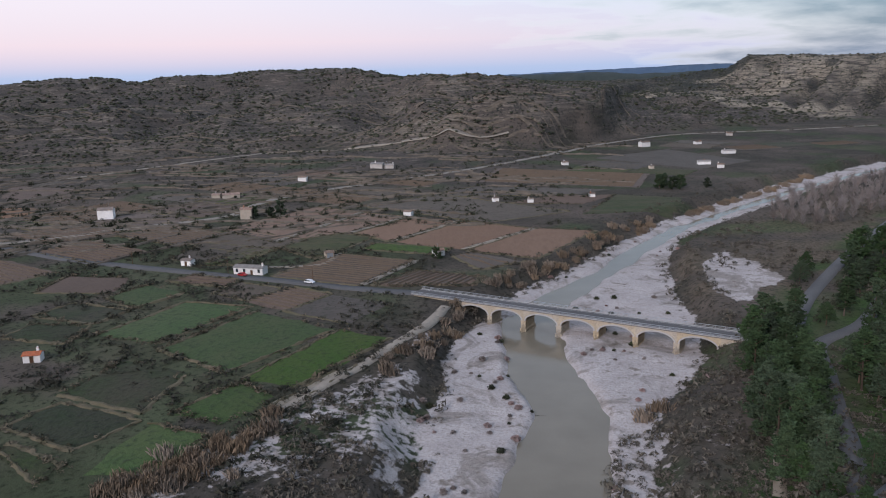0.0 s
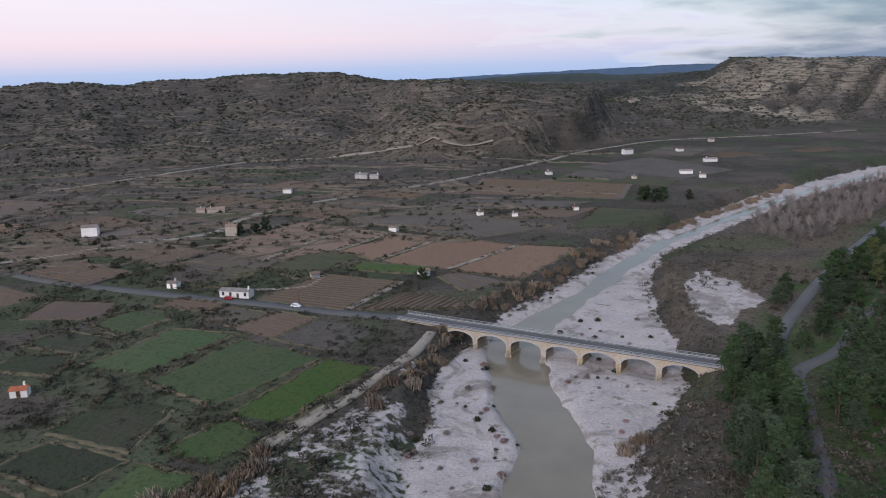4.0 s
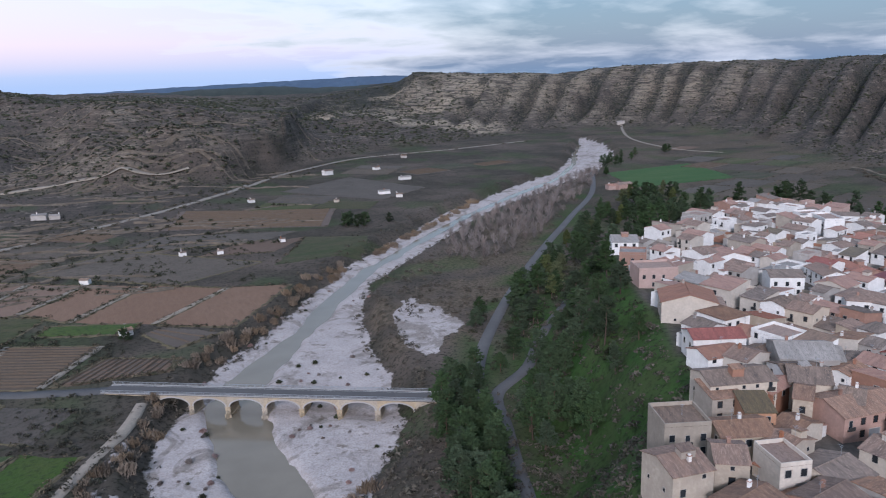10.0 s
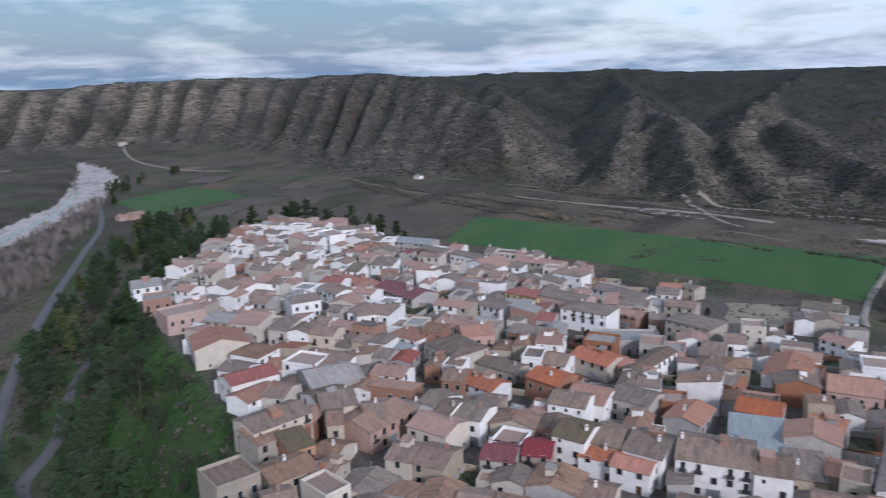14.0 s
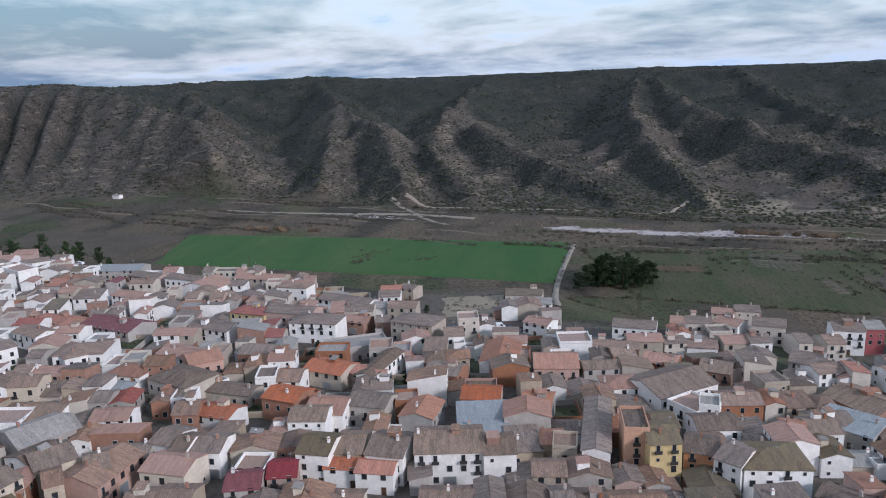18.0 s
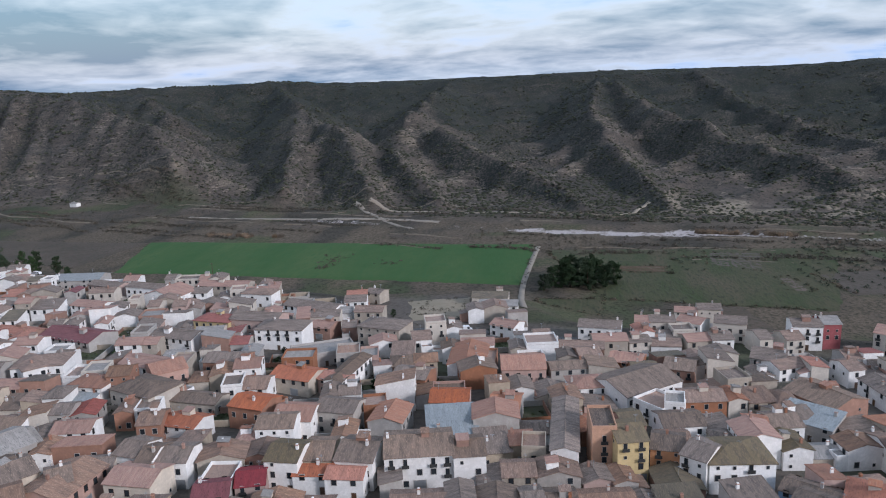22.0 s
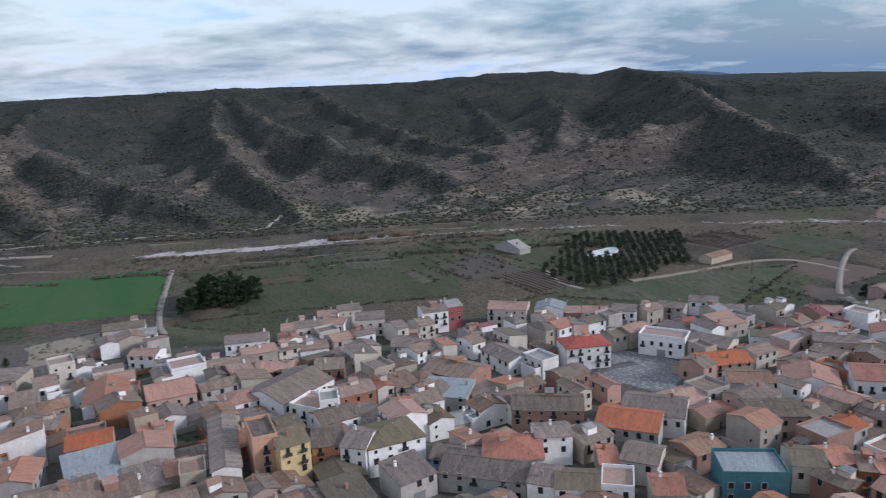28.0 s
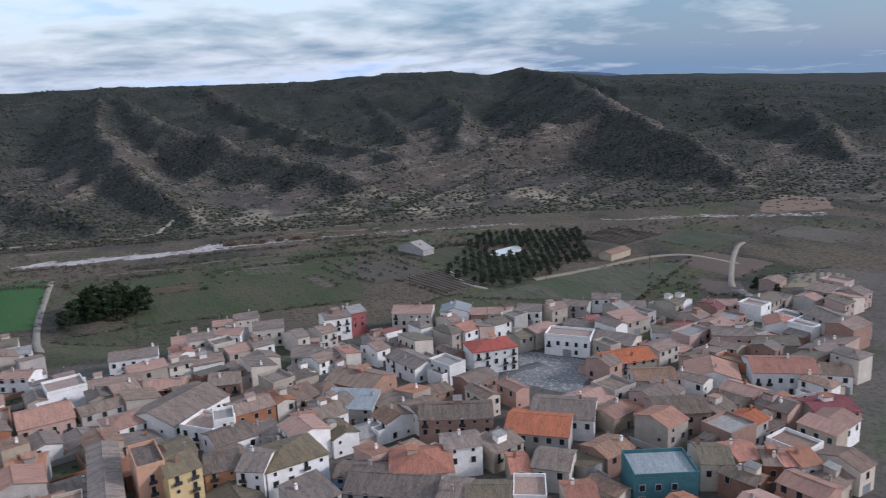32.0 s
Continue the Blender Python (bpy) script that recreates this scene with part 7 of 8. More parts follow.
# ---- scrub, cane and olives: uncountable low growth ----
def clumps(name, label, pts, sizes, mat, squash=0.75, seed=1, category="scrub", leaves=0):
    """Many small ragged bushes in one mesh: jittered domes, or from near by sprays of leaves."""
    r = np.random.default_rng(seed)
    n = len(pts)
    if leaves:
        k = leaves
        out = r.normal(size=(n, k, 3))
        out /= np.linalg.norm(out, axis=2, keepdims=True)
        out[..., 2] = np.abs(out[..., 2])
        mid = out * r.uniform(0.35, 1.0, (n, k, 1)) ** 0.6
        e1, e2 = r.normal(size=(n, k, 3)), r.normal(size=(n, k, 3))
        tri_p = np.stack([mid + 0.38 * out, mid + 0.27 * e1, mid + 0.27 * e2], 2)
        tri_p[..., 2] = np.maximum(tri_p[..., 2], 0.0) * squash
        p = (tri_p * sizes[:, None, None, None] + pts[:, None, None, :]).reshape(-1, 3)
        t = np.arange(n * k * 3).reshape(-1, 3)
    else:
        base = np.array([(1, 0, 0.1), (0, 1, 0.2), (-1, 0, 0.1), (0, -1, 0.2), (0, 0, 1.0), (0.75, 0.75, 0.45), (-0.75, 0.7, 0.5), (-0.7, -0.75, 0.4), (0.7, -0.7, 0.55)], float)
        tri = np.array([(0, 5, 4), (5, 1, 4), (1, 6, 4), (6, 2, 4), (2, 7, 4), (7, 3, 4), (3, 8, 4), (8, 0, 4), (0, 1, 5), (1, 2, 6), (2, 3, 7), (3, 0, 8)])
        a = r.uniform(0, 6.283, n)
        c, s = np.cos(a), np.sin(a)
        shape = base[None] * (1 + r.uniform(-0.35, 0.35, (n, 9, 1)))
        x = (shape[..., 0] * c[:, None] - shape[..., 1] * s[:, None]) * sizes[:, None]
        y = (shape[..., 0] * s[:, None] + shape[..., 1] * c[:, None]) * sizes[:, None]
        z = shape[..., 2] * sizes[:, None] * squash
        p = np.stack([x + pts[:, 0:1], y + pts[:, 1:2], z + pts[:, 2:3] - 0.12 * sizes[:, None]], -1).reshape(-1, 3)
        t = (tri[None] + (np.arange(n) * 9)[:, None, None]).reshape(-1, 3)
    me = bpy.data.meshes.new(name)
    me.vertices.add(len(p))
    me.vertices.foreach_set("co", p.astype(np.float32).ravel())
    me.loops.add(t.size)
    me.loops.foreach_set("vertex_index", t.ravel().astype(np.int32))
    me.polygons.add(len(t))
    me.polygons.foreach_set("loop_start", np.arange(0, t.size, 3, dtype=np.int32))
    me.update(calc_edges=True)
    me.materials.append(mat)
    return tagged(new(name, me), label, category, kind="stuff")


def island_shades(m, low=0.55, high=1.35):
    """Lets each bush of a joined mesh take a shade of its own."""
    nt = m.node_tree
    bsdf = nt.nodes["Principled BSDF"]
    src = bsdf.inputs["Base Color"].links[0].from_socket
    g = nt.nodes.new("ShaderNodeNewGeometry")
    n = nt.nodes.new("ShaderNodeMapRange")
    n.inputs[3].default_value, n.inputs[4].default_value = low, high
    nt.links.new(g.outputs["Random Per Island"], n.inputs[0])
    h = nt.nodes.new("ShaderNodeHueSaturation")
    nt.links.new(src, h.inputs["Color"])
    nt.links.new(n.outputs[0], h.inputs["Value"])
    nt.links.new(h.outputs[0], bsdf.inputs["Base Color"])
    return m


scrub_leaf = island_shades(foliage("hill_scrub", (0.030, 0.036, 0.020), (0.050, 0.050, 0.030), 0.0))
rng = np.random.default_rng(3)


def hill_points(n, seed, lo, hi, a0=34, a1=-150):
    r = np.random.default_rng(seed)
    a, d = np.radians(r.uniform(a1, a0, n)), np.exp(r.uniform(math.log(lo), math.log(hi), n))
    return -np.sin(a) * d, np.cos(a) * d


hx, hy = hill_points(95000, 31, 560, 2300)
in_west = np.degrees(np.arctan2(-hx, hy)) > -24
keep = (hill_share(hx, hy) > 0.4) & (fbm(hx / 60, hy / 60, 3, 90) + 0.25 * rng.random(len(hx)) > np.where(in_west, 0.45, 0.485))
hx, hy, in_west = hx[keep], hy[keep], in_west[keep]
hs = rng.uniform(0.7, 2.0, len(hx)) * np.where(in_west, 1.3, 1.1) * (1 + 0.4 * (np.hypot(hx, hy) > 1200))
clumps("hill_scrub", "low dark scrub dotted over the hillsides", np.stack([hx, hy, height(hx, hy)], -1), hs, scrub_leaf, 0.8, 1)

px_, py_ = hill_points(46000, 32, 130, 1300)
nx1, ny1 = rng.uniform(-75, 95, 2600), rng.uniform(120, 300, 2600)
extra = ((inside(nx1, ny1, FORELAND) > -1) & (fbm(nx1 / 14, ny1 / 14, 3, 101) > 0.52) & (rng.random(2600) < 0.55)) | ((inside(nx1, ny1, BRUSH) > -2) & (rng.random(2600) < 0.6))
px_, py_ = np.concatenate([px_, nx1[extra]]), np.concatenate([py_, ny1[extra]])
dr_, wr_ = along(px_, py_, BED)
dq_, wq_ = along(px_, py_, WASH)
th_, _ = along(px_, py_, RIVER_ROAD)
tw_ = inside(px_, py_, TOWN)
wild = fbm(px_ / 38, py_ / 38, 3, 91)
az_ = np.degrees(np.arctan2(-px_, py_))
bank_zone = (dr_ > wr_ - 3) & (dr_ < wr_ + 16) & ((inside(px_, py_, FORELAND) < 0) | (wild > 0.5))
isle_zone = (rng.random(len(px_)) < 0.9) & (inside(px_, py_, [(96, 285), (104, 345), (150, 420), (215, 480), (330, 600), (480, 760), (500, 740), (330, 520), (180, 345), (128, 276)]) > 0) & (wild > 0.42)
wash_zone = (dq_ > wq_) & (dq_ < wq_ + 55) & (wild > 0.45)
west_zone = (az_ > -8) & (np.hypot(px_, py_) > 430) & (wild > 0.43)
slope_zone = (tw_ < -3) & (tw_ > -60) & ((px_ - 93) * 0.864 - (py_ - 103) * 0.504 < 12) & (wild > 0.36)
fore_zone = (inside(px_, py_, FORELAND) > -2) & (wild > 0.53)
brush_zone = (inside(px_, py_, BRUSH) > -3) & (wild > 0.44)
keep = (fore_zone | brush_zone | bank_zone | isle_zone | wash_zone | west_zone | slope_zone) & (tw_ < -2) & (th_ > 5) & (hill_share(px_, py_) < 0.5)
west_keep = keep & west_zone & ~bank_zone
keep &= ~west_keep
wx_, wy_ = px_[west_keep], py_[west_keep]
clumps("terrace_scrub", "dark bushes scattered over the dry western terraces", np.stack([wx_, wy_, height(wx_, wy_)], -1), rng.uniform(0.6, 2.0, len(wx_)), scrub_leaf, 0.9, 17, leaves=20)
ex, ey = px_[keep], py_[keep]
es = rng.uniform(0.5, 1.7, len(ex)) * np.where(np.hypot(ex, ey) < 300, rng.choice([0.45, 0.7, 1.2], len(ex)), 1.0)
bank_leaf = island_shades(foliage("bank_scrub", (0.125, 0.104, 0.086), (0.066, 0.064, 0.045), 0.0))
clumps("bank_scrub", "tangled brown and olive scrub along banks and field edges", np.stack([ex, ey, height(ex, ey)], -1), es, bank_leaf, 0.9, 2, leaves=26)

# undergrowth between the pines
ux_, uy_ = rng.uniform(60, 430, 9000), rng.uniform(85, 470, 9000)
ut = inside(ux_, uy_, TOWN)
lawn_ = np.exp(-((ux_ - 106) ** 2 / 170 + (uy_ - 134) ** 2 / 800))
keep = (ut < -2) & (ut > -64) & ((ux_ - 93) * 0.864 - (uy_ - 103) * 0.504 < 10) & (along(ux_, uy_, ROAD_LINE)[0] > 6) & (along(ux_, uy_, RIVER_ROAD)[0] > 5) & (along(ux_, uy_, BED)[0] > 40) & (rng.random(9000) > lawn_ * 1.1) & ((ut < -22) | (uy_ > 190) | (rng.random(9000) < 0.10))
ux_, uy_ = ux_[keep], uy_[keep]
under_leaf = island_shades(foliage("undergrowth", (0.050, 0.044, 0.030), (0.036, 0.042, 0.022), 0.0))
clumps("undergrowth", "brown and olive undergrowth below the pines", np.stack([ux_, uy_, height(ux_, uy_)], -1), rng.uniform(0.6, 1.7, len(ux_)), under_leaf, 1.0, 5, leaves=24)

# weeds and bushes in the walled yards
r_y = random.Random(91)
yp = np.array([(x + r_y.uniform(-0.42, 0.42) * w, y + r_y.uniform(-0.42, 0.42) * d) for x, y, w, d in YARDS[:110] for _ in range(r_y.randrange(3, 14))])
clumps("garden_bushes", "green weeds and small fruit bushes in the walled yards", np.stack([yp[:, 0], yp[:, 1], [ground_at(*q) + 0.2 for q in yp]], -1), rng.uniform(0.4, 1.3, len(yp)), island_shades(foliage("garden_leaves", (0.045, 0.070, 0.028), (0.070, 0.075, 0.040), 0.0)), 0.9, 12, "garden", leaves=26)

# hedges, dry grass and stones along the plot edges
edge_pts = []
r_e = random.Random(77)
for kind_, cor in PLOTS:
    for (ax, ay), (bx, by) in zip(cor, cor[1:] + cor[:1]):
        ln = math.hypot(bx - ax, by - ay)
        far_ = math.hypot((ax + bx) / 2, (ay + by) / 2)
        if r_e.random() < 0.25 or ln < 1:
            continue
        dens_ = r_e.choice([0.3, 0.7, 1.3]) * (1.0 if far_ < 450 else 0.5)
        for _ in range(int(ln * dens_)):
            t = r_e.random()
            edge_pts.append((ax + (bx - ax) * t + r_e.gauss(0, 0.7), ay + (by - ay) * t + r_e.gauss(0, 0.7), r_e.uniform(0.7, 1.7) if far_ < 520 else r_e.uniform(0.5, 1.1)))
for (ax, ay), (bx, by) in zip(EMBANKMENT[3:], EMBANKMENT[4:]):
    for _ in range(int(math.hypot(bx - ax, by - ay) * 0.45)):
        t, off = r_e.random(), r_e.choice([-1, 1]) * r_e.uniform(4.5, 9)
        ln = math.hypot(bx - ax, by - ay)
        edge_pts.append((ax + (bx - ax) * t - (by - ay) / ln * off, ay + (by - ay) * t + (bx - ax) / ln * off, r_e.uniform(1.2, 2.6)))
ep = np.array(edge_pts)
ep = ep[(inside(ep[:, 0], ep[:, 1], TOWN) < -6)]
half_ = np.random.default_rng(8).random(len(ep)) < 0.5
for sel, nm, lab, mt in ((half_, "dry_grass", "dry straw-coloured grass along the field edges", island_shades(foliage("straw", (0.15, 0.12, 0.085), (0.10, 0.082, 0.056), 0.0))),
                         (~half_, "hedgerow", "low dark hedge bushes along the field edges", island_shades(foliage("hedge_leaves", (0.036, 0.042, 0.024), (0.062, 0.052, 0.036), 0.0)))):
    q = ep[sel]
    clumps(nm, lab, np.stack([q[:, 0], q[:, 1], height(q[:, 0], q[:, 1])], -1), rng.uniform(0.35, 1.1, len(q)) * q[:, 2], mt, 0.8, 9, leaves=18)

tx, ty = rng.uniform(-190, -10, 5200), rng.uniform(140, 400, 5200)
rough_ = fbm(tx / 24, ty / 24, 3, 97)
crop_ = np.zeros(len(tx), bool)
for kind_, cor in PLOTS:
    if kind_ in ("green", "soil", "dark_soil", "rows"):
        crop_ |= inside(tx, ty, list(cor)) > -0.5
keep = ~crop_ & (rough_ + 0.2 * rng.random(len(tx)) > 0.58) & (along(tx, ty, BED)[0] > 45) & (along(tx, ty, [(-234, 383, 0), (-128, 332, 0), (-78, 314, 0), (-4, 288, 0)])[0] > 6)
tx, ty = tx[keep], ty[keep]
clumps("field_scrub", "dark brambles and leafless bushes on the untilled ground", np.stack([tx, ty, height(tx, ty)], -1), rng.uniform(0.4, 1.5, len(tx)) * rng.choice([0.6, 1.0, 1.5], len(tx)), island_shades(foliage("bramble", (0.060, 0.052, 0.042), (0.036, 0.042, 0.026), 0.0)), 0.85, 14, leaves=24)

wq_pts = np.concatenate([rng.normal((479, 141), (9, 4), (60, 2)), rng.normal((460, 142), (4, 3), (30, 2)), rng.normal((471, 101), (4, 4), (25, 2)), rng.normal((318, 48), (10, 9), (70, 2))])
clumps("weed_patch", "grey-green weeds in the young wheat and on the rough lot", np.stack([wq_pts[:, 0], wq_pts[:, 1], height(wq_pts[:, 0], wq_pts[:, 1]) + 0.2], -1), rng.uniform(0.4, 1.2, len(wq_pts)), bank_leaf, 0.7, 16, leaves=24)

# grassed banks between the plots and dry-stone terraces under the western hills
def banks(name, label, category, lines, mat, seed):
    rows_, lifts, f, o = [], [], [], 0
    r = np.random.default_rng(seed)
    for pts, wide, tall in lines:
        pts = np.array(pts, float)
        n = len(pts)
        d = np.gradient(pts, axis=0)
        d /= np.linalg.norm(d, axis=1, keepdims=True) + 1e-9
        side = np.stack([-d[:, 1], d[:, 0]], -1)
        w = wide * r.uniform(0.5, 1.4, n)
        up_ = tall * r.uniform(0.35, 1.3, n)
        for off, lift in ((-1.0, None), (-0.3, 1.0), (0.35, 0.9), (1.0, None)):
            rows_.append(pts + side * (w * off + r.normal(0, 0.15, n))[:, None])
            lifts.append(np.full(n, -0.1) if lift is None else up_ * lift)
        f += [(o + a * n + i, o + a * n + i + 1, o + (a + 1) * n + i + 1, o + (a + 1) * n + i) for a in range(3) for i in range(n - 1)]
        o += 4 * n
    q = np.concatenate(rows_)
    v = np.column_stack([q, height(q[:, 0], q[:, 1]) + np.concatenate(lifts)]).tolist()
    return tagged(new(name, mesh_of(name, v, f, [mat])), label, category, kind="stuff")


grass_lines, stone_lines, tree_pts = [], [], []
r_b = random.Random(79)
for kind_, cor in PLOTS:
    for (ax, ay), (bx, by) in zip(cor, cor[1:] + cor[:1]):
        ln, xm, ym = math.hypot(bx - ax, by - ay), (ax + bx) / 2, (ay + by) / 2
        if ln < 8 or xm > 60 or math.hypot(xm, ym) > 560 or r_b.random() < 0.25:
            continue
        m_ = max(4, int(ln / 2.2))
        grass_lines.append(([(ax + (bx - ax) * i / m_ + r_b.gauss(0, 0.3), ay + (by - ay) * i / m_ + r_b.gauss(0, 0.3)) for i in range(m_ + 1)], r_b.uniform(0.6, 1.5), r_b.uniform(0.25, 0.6)))
for _ in range(260):
    a_, d_ = r_b.uniform(-14, 36), r_b.uniform(430, 1250)
    run_, drift = r_b.uniform(40, 190), r_b.uniform(-0.5, 0.5)
    line = []
    for i in range(int(run_ / 5)):
        aa, dd = math.radians(a_) + i * 5 / d_, d_ + drift * i * 5 + 6 * math.sin(i * 0.35 + a_)
        line.append((-math.sin(aa) * dd, math.cos(aa) * dd))
        if r_b.random() < 0.16:
            tree_pts.append((line[-1][0] + r_b.gauss(0, 3), line[-1][1] + r_b.gauss(0, 3)))
    lx = np.array(line)
    if along(lx[:, 0], lx[:, 1], BED)[0].min() > 60:
        stone_lines.append((line, r_b.uniform(0.7, 1.8), r_b.uniform(0.7, 1.7)))
banks("field_bank", "low banks of dry straw-coloured grass between the plots", "bank", grass_lines, material("dry_bank", (0.15, 0.118, 0.078), (0.075, 0.072, 0.038), 0.25, 0.95, 0.4, fine=1.2, world_space=True), 5)
banks("terrace_wall", "old dry-stone terrace walls under the western hills", "wall", stone_lines, material("dry_stone", (0.17, 0.138, 0.108), (0.07, 0.06, 0.046), 0.15, 0.95, 0.4, fine=0.6, world_space=True), 6)
# scrub lines and field edges on the dry plain beside the wash
wash_pts, wash_lines = [], []
for _ in range(90):
    k_ = r_b.randrange(1, len(WASH) - 3)
    (ax, ay, _w), (bx, by, _v) = WASH[k_], WASH[k_ + 1]
    ln = math.hypot(bx - ax, by - ay)
    off, t0, t1 = r_b.choice([-1, 1]) * r_b.uniform(14, 85), r_b.uniform(0, 0.5), r_b.uniform(0.5, 1.3)
    nx_, ny_ = -(by - ay) / ln, (bx - ax) / ln
    m_ = max(5, int(ln * (t1 - t0) / 4))
    line = [(ax + (bx - ax) * (t0 + (t1 - t0) * i / m_) + nx_ * (off + 3 * math.sin(i * 0.3)), ay + (by - ay) * (t0 + (t1 - t0) * i / m_) + ny_ * (off + 3 * math.sin(i * 0.3))) for i in range(m_ + 1)]
    if r_b.random() < 0.45:
        wash_lines.append((line, r_b.uniform(0.8, 2.0), r_b.uniform(0.3, 0.8)))
    else:
        wash_pts += [(x + r_b.gauss(0, 1.6), y + r_b.gauss(0, 1.6)) for x, y in line for _k in range(3)]
banks("wash_bank", "pale stony banks along the dry wash", "bank", wash_lines, material("pale_edge", (0.20, 0.165, 0.125), (0.11, 0.09, 0.065), 0.2, 0.95, 0.4, fine=0.8, world_space=True), 7)
wp = np.array(wash_pts)
wp = wp[(inside(wp[:, 0], wp[:, 1], TOWN) < -25)]
clumps("wash_scrub", "grey-brown leafless scrub along the dry wash", np.stack([wp[:, 0], wp[:, 1], height(wp[:, 0], wp[:, 1])], -1), rng.uniform(0.6, 2.0, len(wp)), bank_leaf, 0.9, 11, leaves=24)
tp = np.array(tree_pts)
tp = tp[along(tp[:, 0], tp[:, 1], BED)[0] > 50]
clumps("field_tree", "small dark almond and olive trees along the terraces", np.stack([tp[:, 0], tp[:, 1], height(tp[:, 0], tp[:, 1])], -1), rng.uniform(1.0, 2.6, len(tp)), scrub_leaf, 1.1, 10, "trees", leaves=36)

# vine rows
vine_v, vine_f = [], []
r_v = random.Random(78)
for kind_, cor in PLOTS:
    if kind_ not in ("rows", "dark_soil") or (kind_ == "dark_soil" and r_v.random() < 0.6):
        continue
    (ax, ay), (bx, by), (cx, cy), (dx, dy) = cor
    rows_n = max(3, int(math.hypot(dx - ax, dy - ay) / 3.2))
    for k in range(1, rows_n):
        t = k / rows_n
        p0, p1 = Vector((ax + (dx - ax) * t, ay + (dy - ay) * t)), Vector((bx + (cx - bx) * t, by + (cy - by) * t))
        n_ = max(2, int((p1 - p0).length / 7))
        side = Vector((-(p1 - p0).y, (p1 - p0).x)).normalized() * 0.38
        prev = None
        for j in range(n_ + 1):
            c = p0.lerp(p1, 0.04 + 0.92 * j / n_)
            zz = ground_at(c.x, c.y) + 0.25
            n = len(vine_v)
            vine_v += [(c.x - side.x, c.y - side.y, zz), (c.x, c.y, zz + r_v.uniform(0.35, 0.8)), (c.x + side.x, c.y + side.y, zz)]
            if prev is not None:
                vine_f += [(prev, n, n + 1, prev + 1), (prev + 1, n + 1, n + 2, prev + 2)]
            prev = n
tagged(new("vine_rows", mesh_of("vine_rows", vine_v, vine_f, [foliage("vine_wood", (0.085, 0.065, 0.048), (0.12, 0.09, 0.065), 0.0)])), "rows of bare pruned vines and furrows", "vines", kind="stuff")

# ---- olive grove round the pond ----
olive_green = foliage("olive_leaves", (0.050, 0.066, 0.042), (0.075, 0.088, 0.058))
OLIVES = [pine_meshes(s_, 3.4, 1.75, olive_green, 0.25, 90, 0.3) for s_ in (41, 42)]
GROVE = [(386, -193), (344, -213), (367, -291), (441, -336), (474, -270)]
ga = math.radians(-62)
for i in range(-14, 15):
    for j in range(-16, 17):
        x, y = 408 + math.cos(ga) * i * 8.6 - math.sin(ga) * j * 5.8, -260 + math.sin(ga) * i * 8.6 + math.cos(ga) * j * 5.8
        if float(inside(np.array([x]), np.array([y]), GROVE)[0]) < 1 or math.hypot((x - 417) / 1.3, y + 258) < 11 or rp.random() < 0.05:
            continue
        tree("olive_tree", "small grey-green olive tree in planted rows", OLIVES[(i + j) % 2], x + rp.gauss(0, 0.4), y + rp.gauss(0, 0.4), rp.uniform(0.95, 1.25), rp.uniform(0, 360), group="olives of the grove")
yo = []
for poly, dx_, dy_ in (([(517, -157), (516, -219), (412, -188), (396, -148), (405, -135)], 6.0, 9.0), ([(292, -258), (270, -278), (306, -310), (326, -293)], 6.0, 6.0), ([(500, -60), (505, -95), (440, -90), (440, -70)], 8.0, 9.0)):
    cx_, cy_ = sum(p[0] for p in poly) / len(poly), sum(p[1] for p in poly) / len(poly)
    for i in range(-14, 15):
        for j in range(-10, 11):
            x, y = cx_ + i * dx_ + rp.gauss(0, 0.5), cy_ + j * dy_ + 0.12 * i * dx_ + rp.gauss(0, 0.5)
            if float(inside(np.array([x]), np.array([y]), poly)[0]) > 0 and rp.random() < 0.72:
                yo.append((x, y))
yo = np.array(yo)
clumps("young_olives", "rows of small grey-green olive and almond trees", np.stack([yo[:, 0], yo[:, 1], height(yo[:, 0], yo[:, 1])], -1), rng.uniform(0.8, 1.7, len(yo)), olive_green, 1.1, 15, "trees", leaves=34)
pond = tagged(new("pond"), "small pale farm pond with a light bank among olives", "pond")
pond.matrix_basis = pose(416, -258, ground_at(416, -258), 0, 0, -62)
pv, pf = [], []
for r0_, zz in ((1.0, 0.3), (0.9, 0.9), (0.72, 0.5)):
    for i in range(28):
        a_ = 6.283 * i / 28
        k_ = 1 + 0.12 * math.sin(3 * a_ + 1) + 0.06 * math.sin(5 * a_)
        pv.append((math.cos(a_) * 15 * r0_ * k_, math.sin(a_) * 7.5 * r0_ * k_, zz))
for ring_ in range(2):
    pf += [(ring_ * 28 + i, ring_ * 28 + (i + 1) % 28, (ring_ + 1) * 28 + (i + 1) % 28, (ring_ + 1) * 28 + i) for i in range(28)]
part("bank", mesh_of("bank", pv, pf, [material("pale_bank", (0.60, 0.58, 0.54), (0.5, 0.48, 0.44), 0.2, 0.9, 0.2)]), pond)
part("pond_water", mesh_of("pond_water", [(x, y, 0.62) for x, y, z in pv[56:]], [tuple(range(28))], [material("milky_water", (0.62, 0.64, 0.62), (0.55, 0.57, 0.56), 0.1, 0.1, 0.0)]), pond)

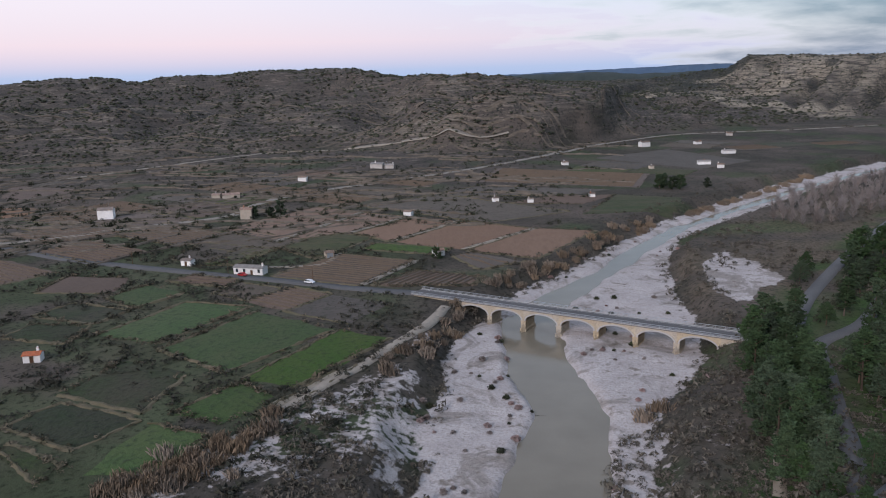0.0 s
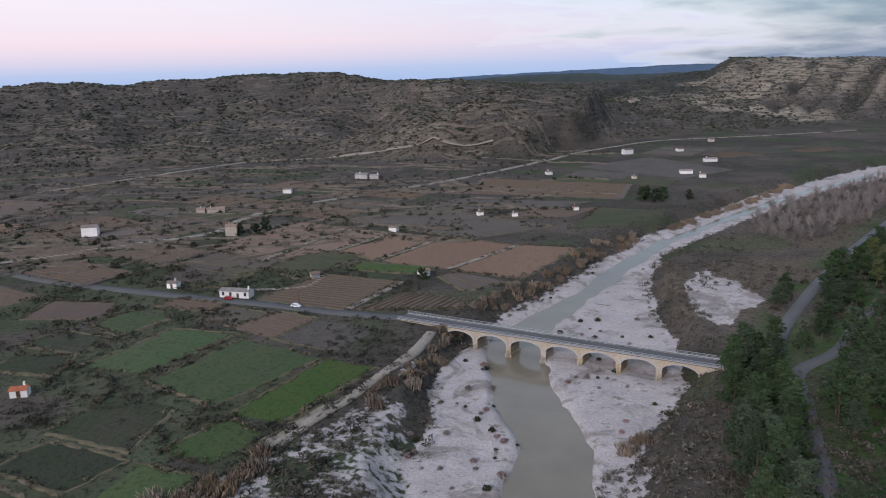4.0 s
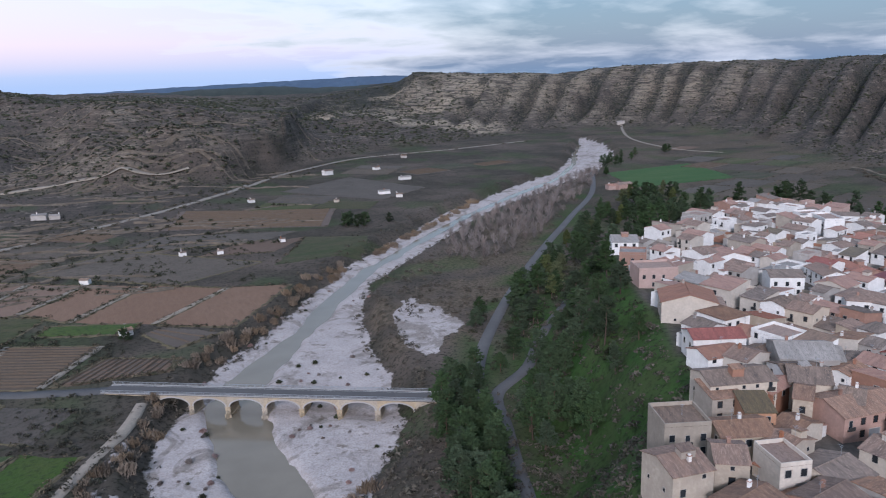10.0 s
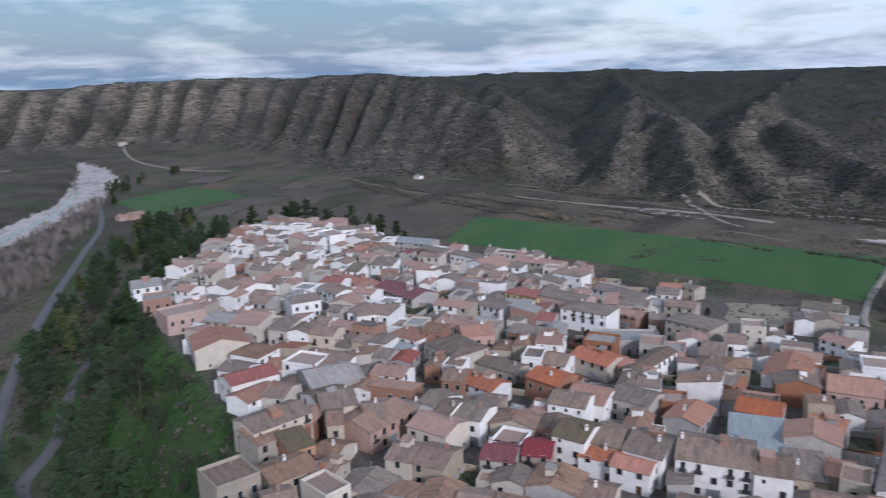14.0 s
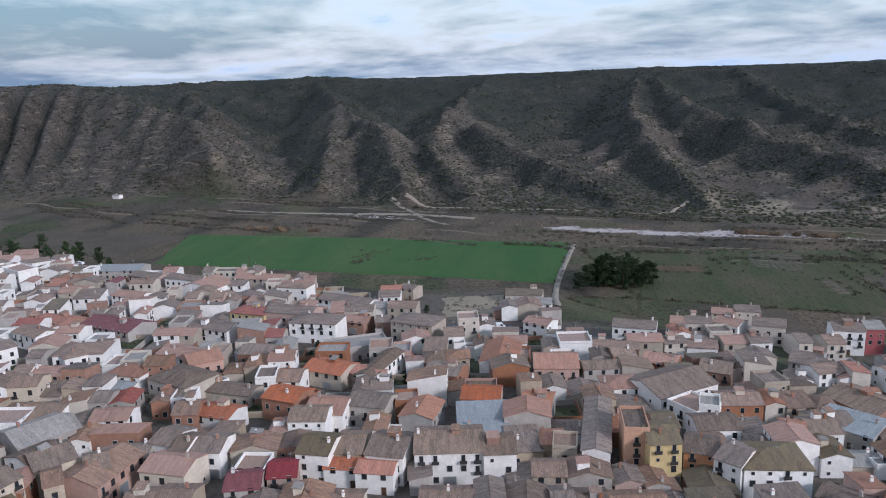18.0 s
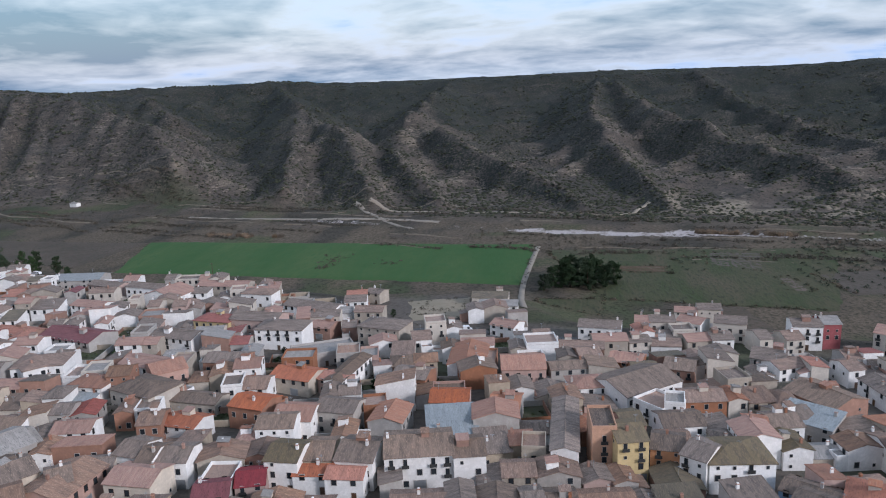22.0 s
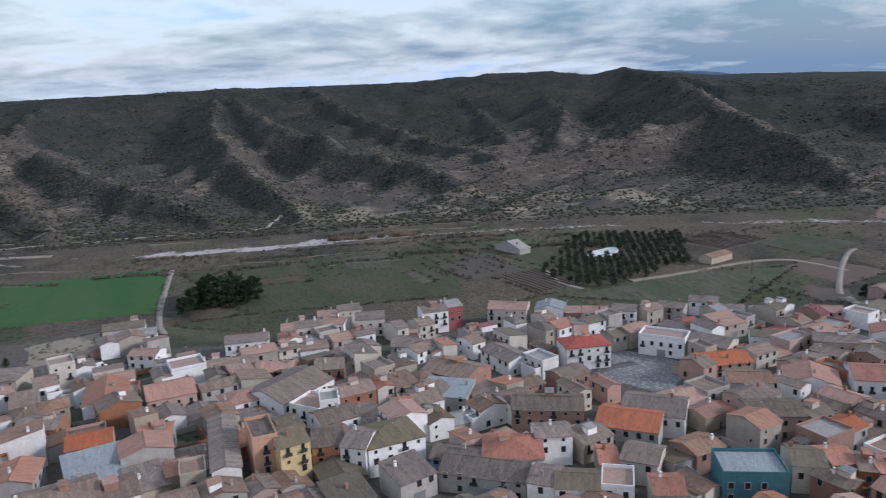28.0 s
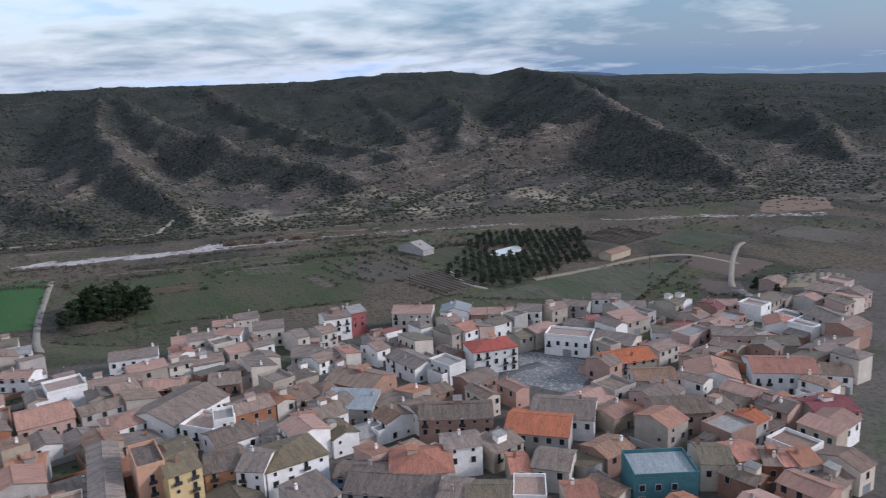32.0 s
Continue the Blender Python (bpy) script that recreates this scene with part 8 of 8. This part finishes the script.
# ---- cane and river bushes ----
def cane_mesh(seed, tall=4.0, wide=2.6, blades=90):
    r = random.Random(seed)
    v, f = [], []
    for _ in range(blades):
        a, d_ = r.uniform(0, 6.283), wide * math.sqrt(r.random())
        x, y, h_ = math.cos(a) * d_, math.sin(a) * d_, tall * r.uniform(0.55, 1.0) * (1 - 0.35 * d_ / wide)
        lx, ly, w_ = r.gauss(0, 0.35), r.gauss(0, 0.35), r.uniform(0.10, 0.2)
        n = len(v)
        b_ = r.uniform(0, 3.14)
        v += [(x - w_ * math.cos(b_), y - w_ * math.sin(b_), -0.3), (x + w_ * math.cos(b_), y + w_ * math.sin(b_), -0.3), (x + lx + w_, y + ly, h_ * 0.8), (x + lx * 1.7, y + ly * 1.7, h_)]
        f += [(n, n + 1, n + 2), (n, n + 2, n + 3)]
    return mesh_of("cane_clump", v, f, [dry_leaf])


CANES = [cane_mesh(s_) for s_ in (51, 52, 53)]
CANE_LINES = [[(-70, 142), (-60, 156), (-51, 166), (-47, 170)], [(-22, 210), (-4, 250), (4, 278)], [(566, 270), (556, 205)], [(560, -95), (545, -170)], [(10, 300), (31, 326), (52, 354), (88, 411), (120, 452)], [(48, 186), (56, 196)], [(150, 480), (215, 552), (300, 645)]]
for line in CANE_LINES:
    for (ax, ay), (bx, by) in zip(line, line[1:]):
        for k in range(int(math.hypot(bx - ax, by - ay) / (0.7 if ay < 189 and ax < 0 else 3.0))):
            t = rp.random()
            thick = 3.6 if ay < 175 and ax < 0 else 2.2
            x, y = ax + (bx - ax) * t + rp.gauss(0, thick), ay + (by - ay) * t + rp.gauss(0, thick)
            ob = tagged(new("cane_clump", rp.choice(CANES)), "clump of dry straw-coloured giant cane by the river", "cane", group="cane along the river")
            ob.matrix_basis = pose(x, y, ground_at(x, y), 0, 0, rp.uniform(0, 360)) @ Matrix.Scale(rp.uniform(0.6, 1.15), 4)


def bush_mesh(seed, mat, n=70):
    r = random.Random(seed)
    v, f = [], []
    for _ in range(n):
        a, b_, d_ = r.uniform(0, 6.283), r.uniform(0.0, 1.4), r.uniform(0.3, 1.0)
        shards(r, (math.cos(a) * math.cos(b_) * d_, math.sin(a) * math.cos(b_) * d_, 0.15 + math.sin(b_) * d_ * 0.9), 0.42, 5, v, f)
    return mesh_of("shrub", v, f, [mat])


SHRUBS = [bush_mesh(61, twig), bush_mesh(62, olive_leaf), bush_mesh(63, foliage("russet_twigs", (0.32, 0.22, 0.20), (0.24, 0.17, 0.155)))]


def bed_ok(x, y):
    d, w = along(np.array([x]), np.array([y]), BED)
    dw, ww = along(np.array([x]), np.array([y]), WATER)
    return d[0] < w[0] + 4 and dw[0] > ww[0] + 2 and float(vnoise(x / 18, y / 18, 71)) > 0.42


bed_spots = scatter(80, (-40, 150, 135, 420), bed_ok, 2.6, 19) + [(12.6, 217), (14.7, 200), (8, 259), (8, 234), (15, 252), (16, 236), (13.5, 203), (11, 214)]
for x, y in bed_spots:
    ob = tagged(new("shrub", rp.choice(SHRUBS)), "scraggy leafless shrub on the gravel bed", "shrub", group="shrubs of the river bed")
    ob.matrix_basis = pose(x, y, ground_at(x, y), 0, 0, rp.uniform(0, 360)) @ Matrix.Scale(rp.uniform(0.5, 1.3), 4)
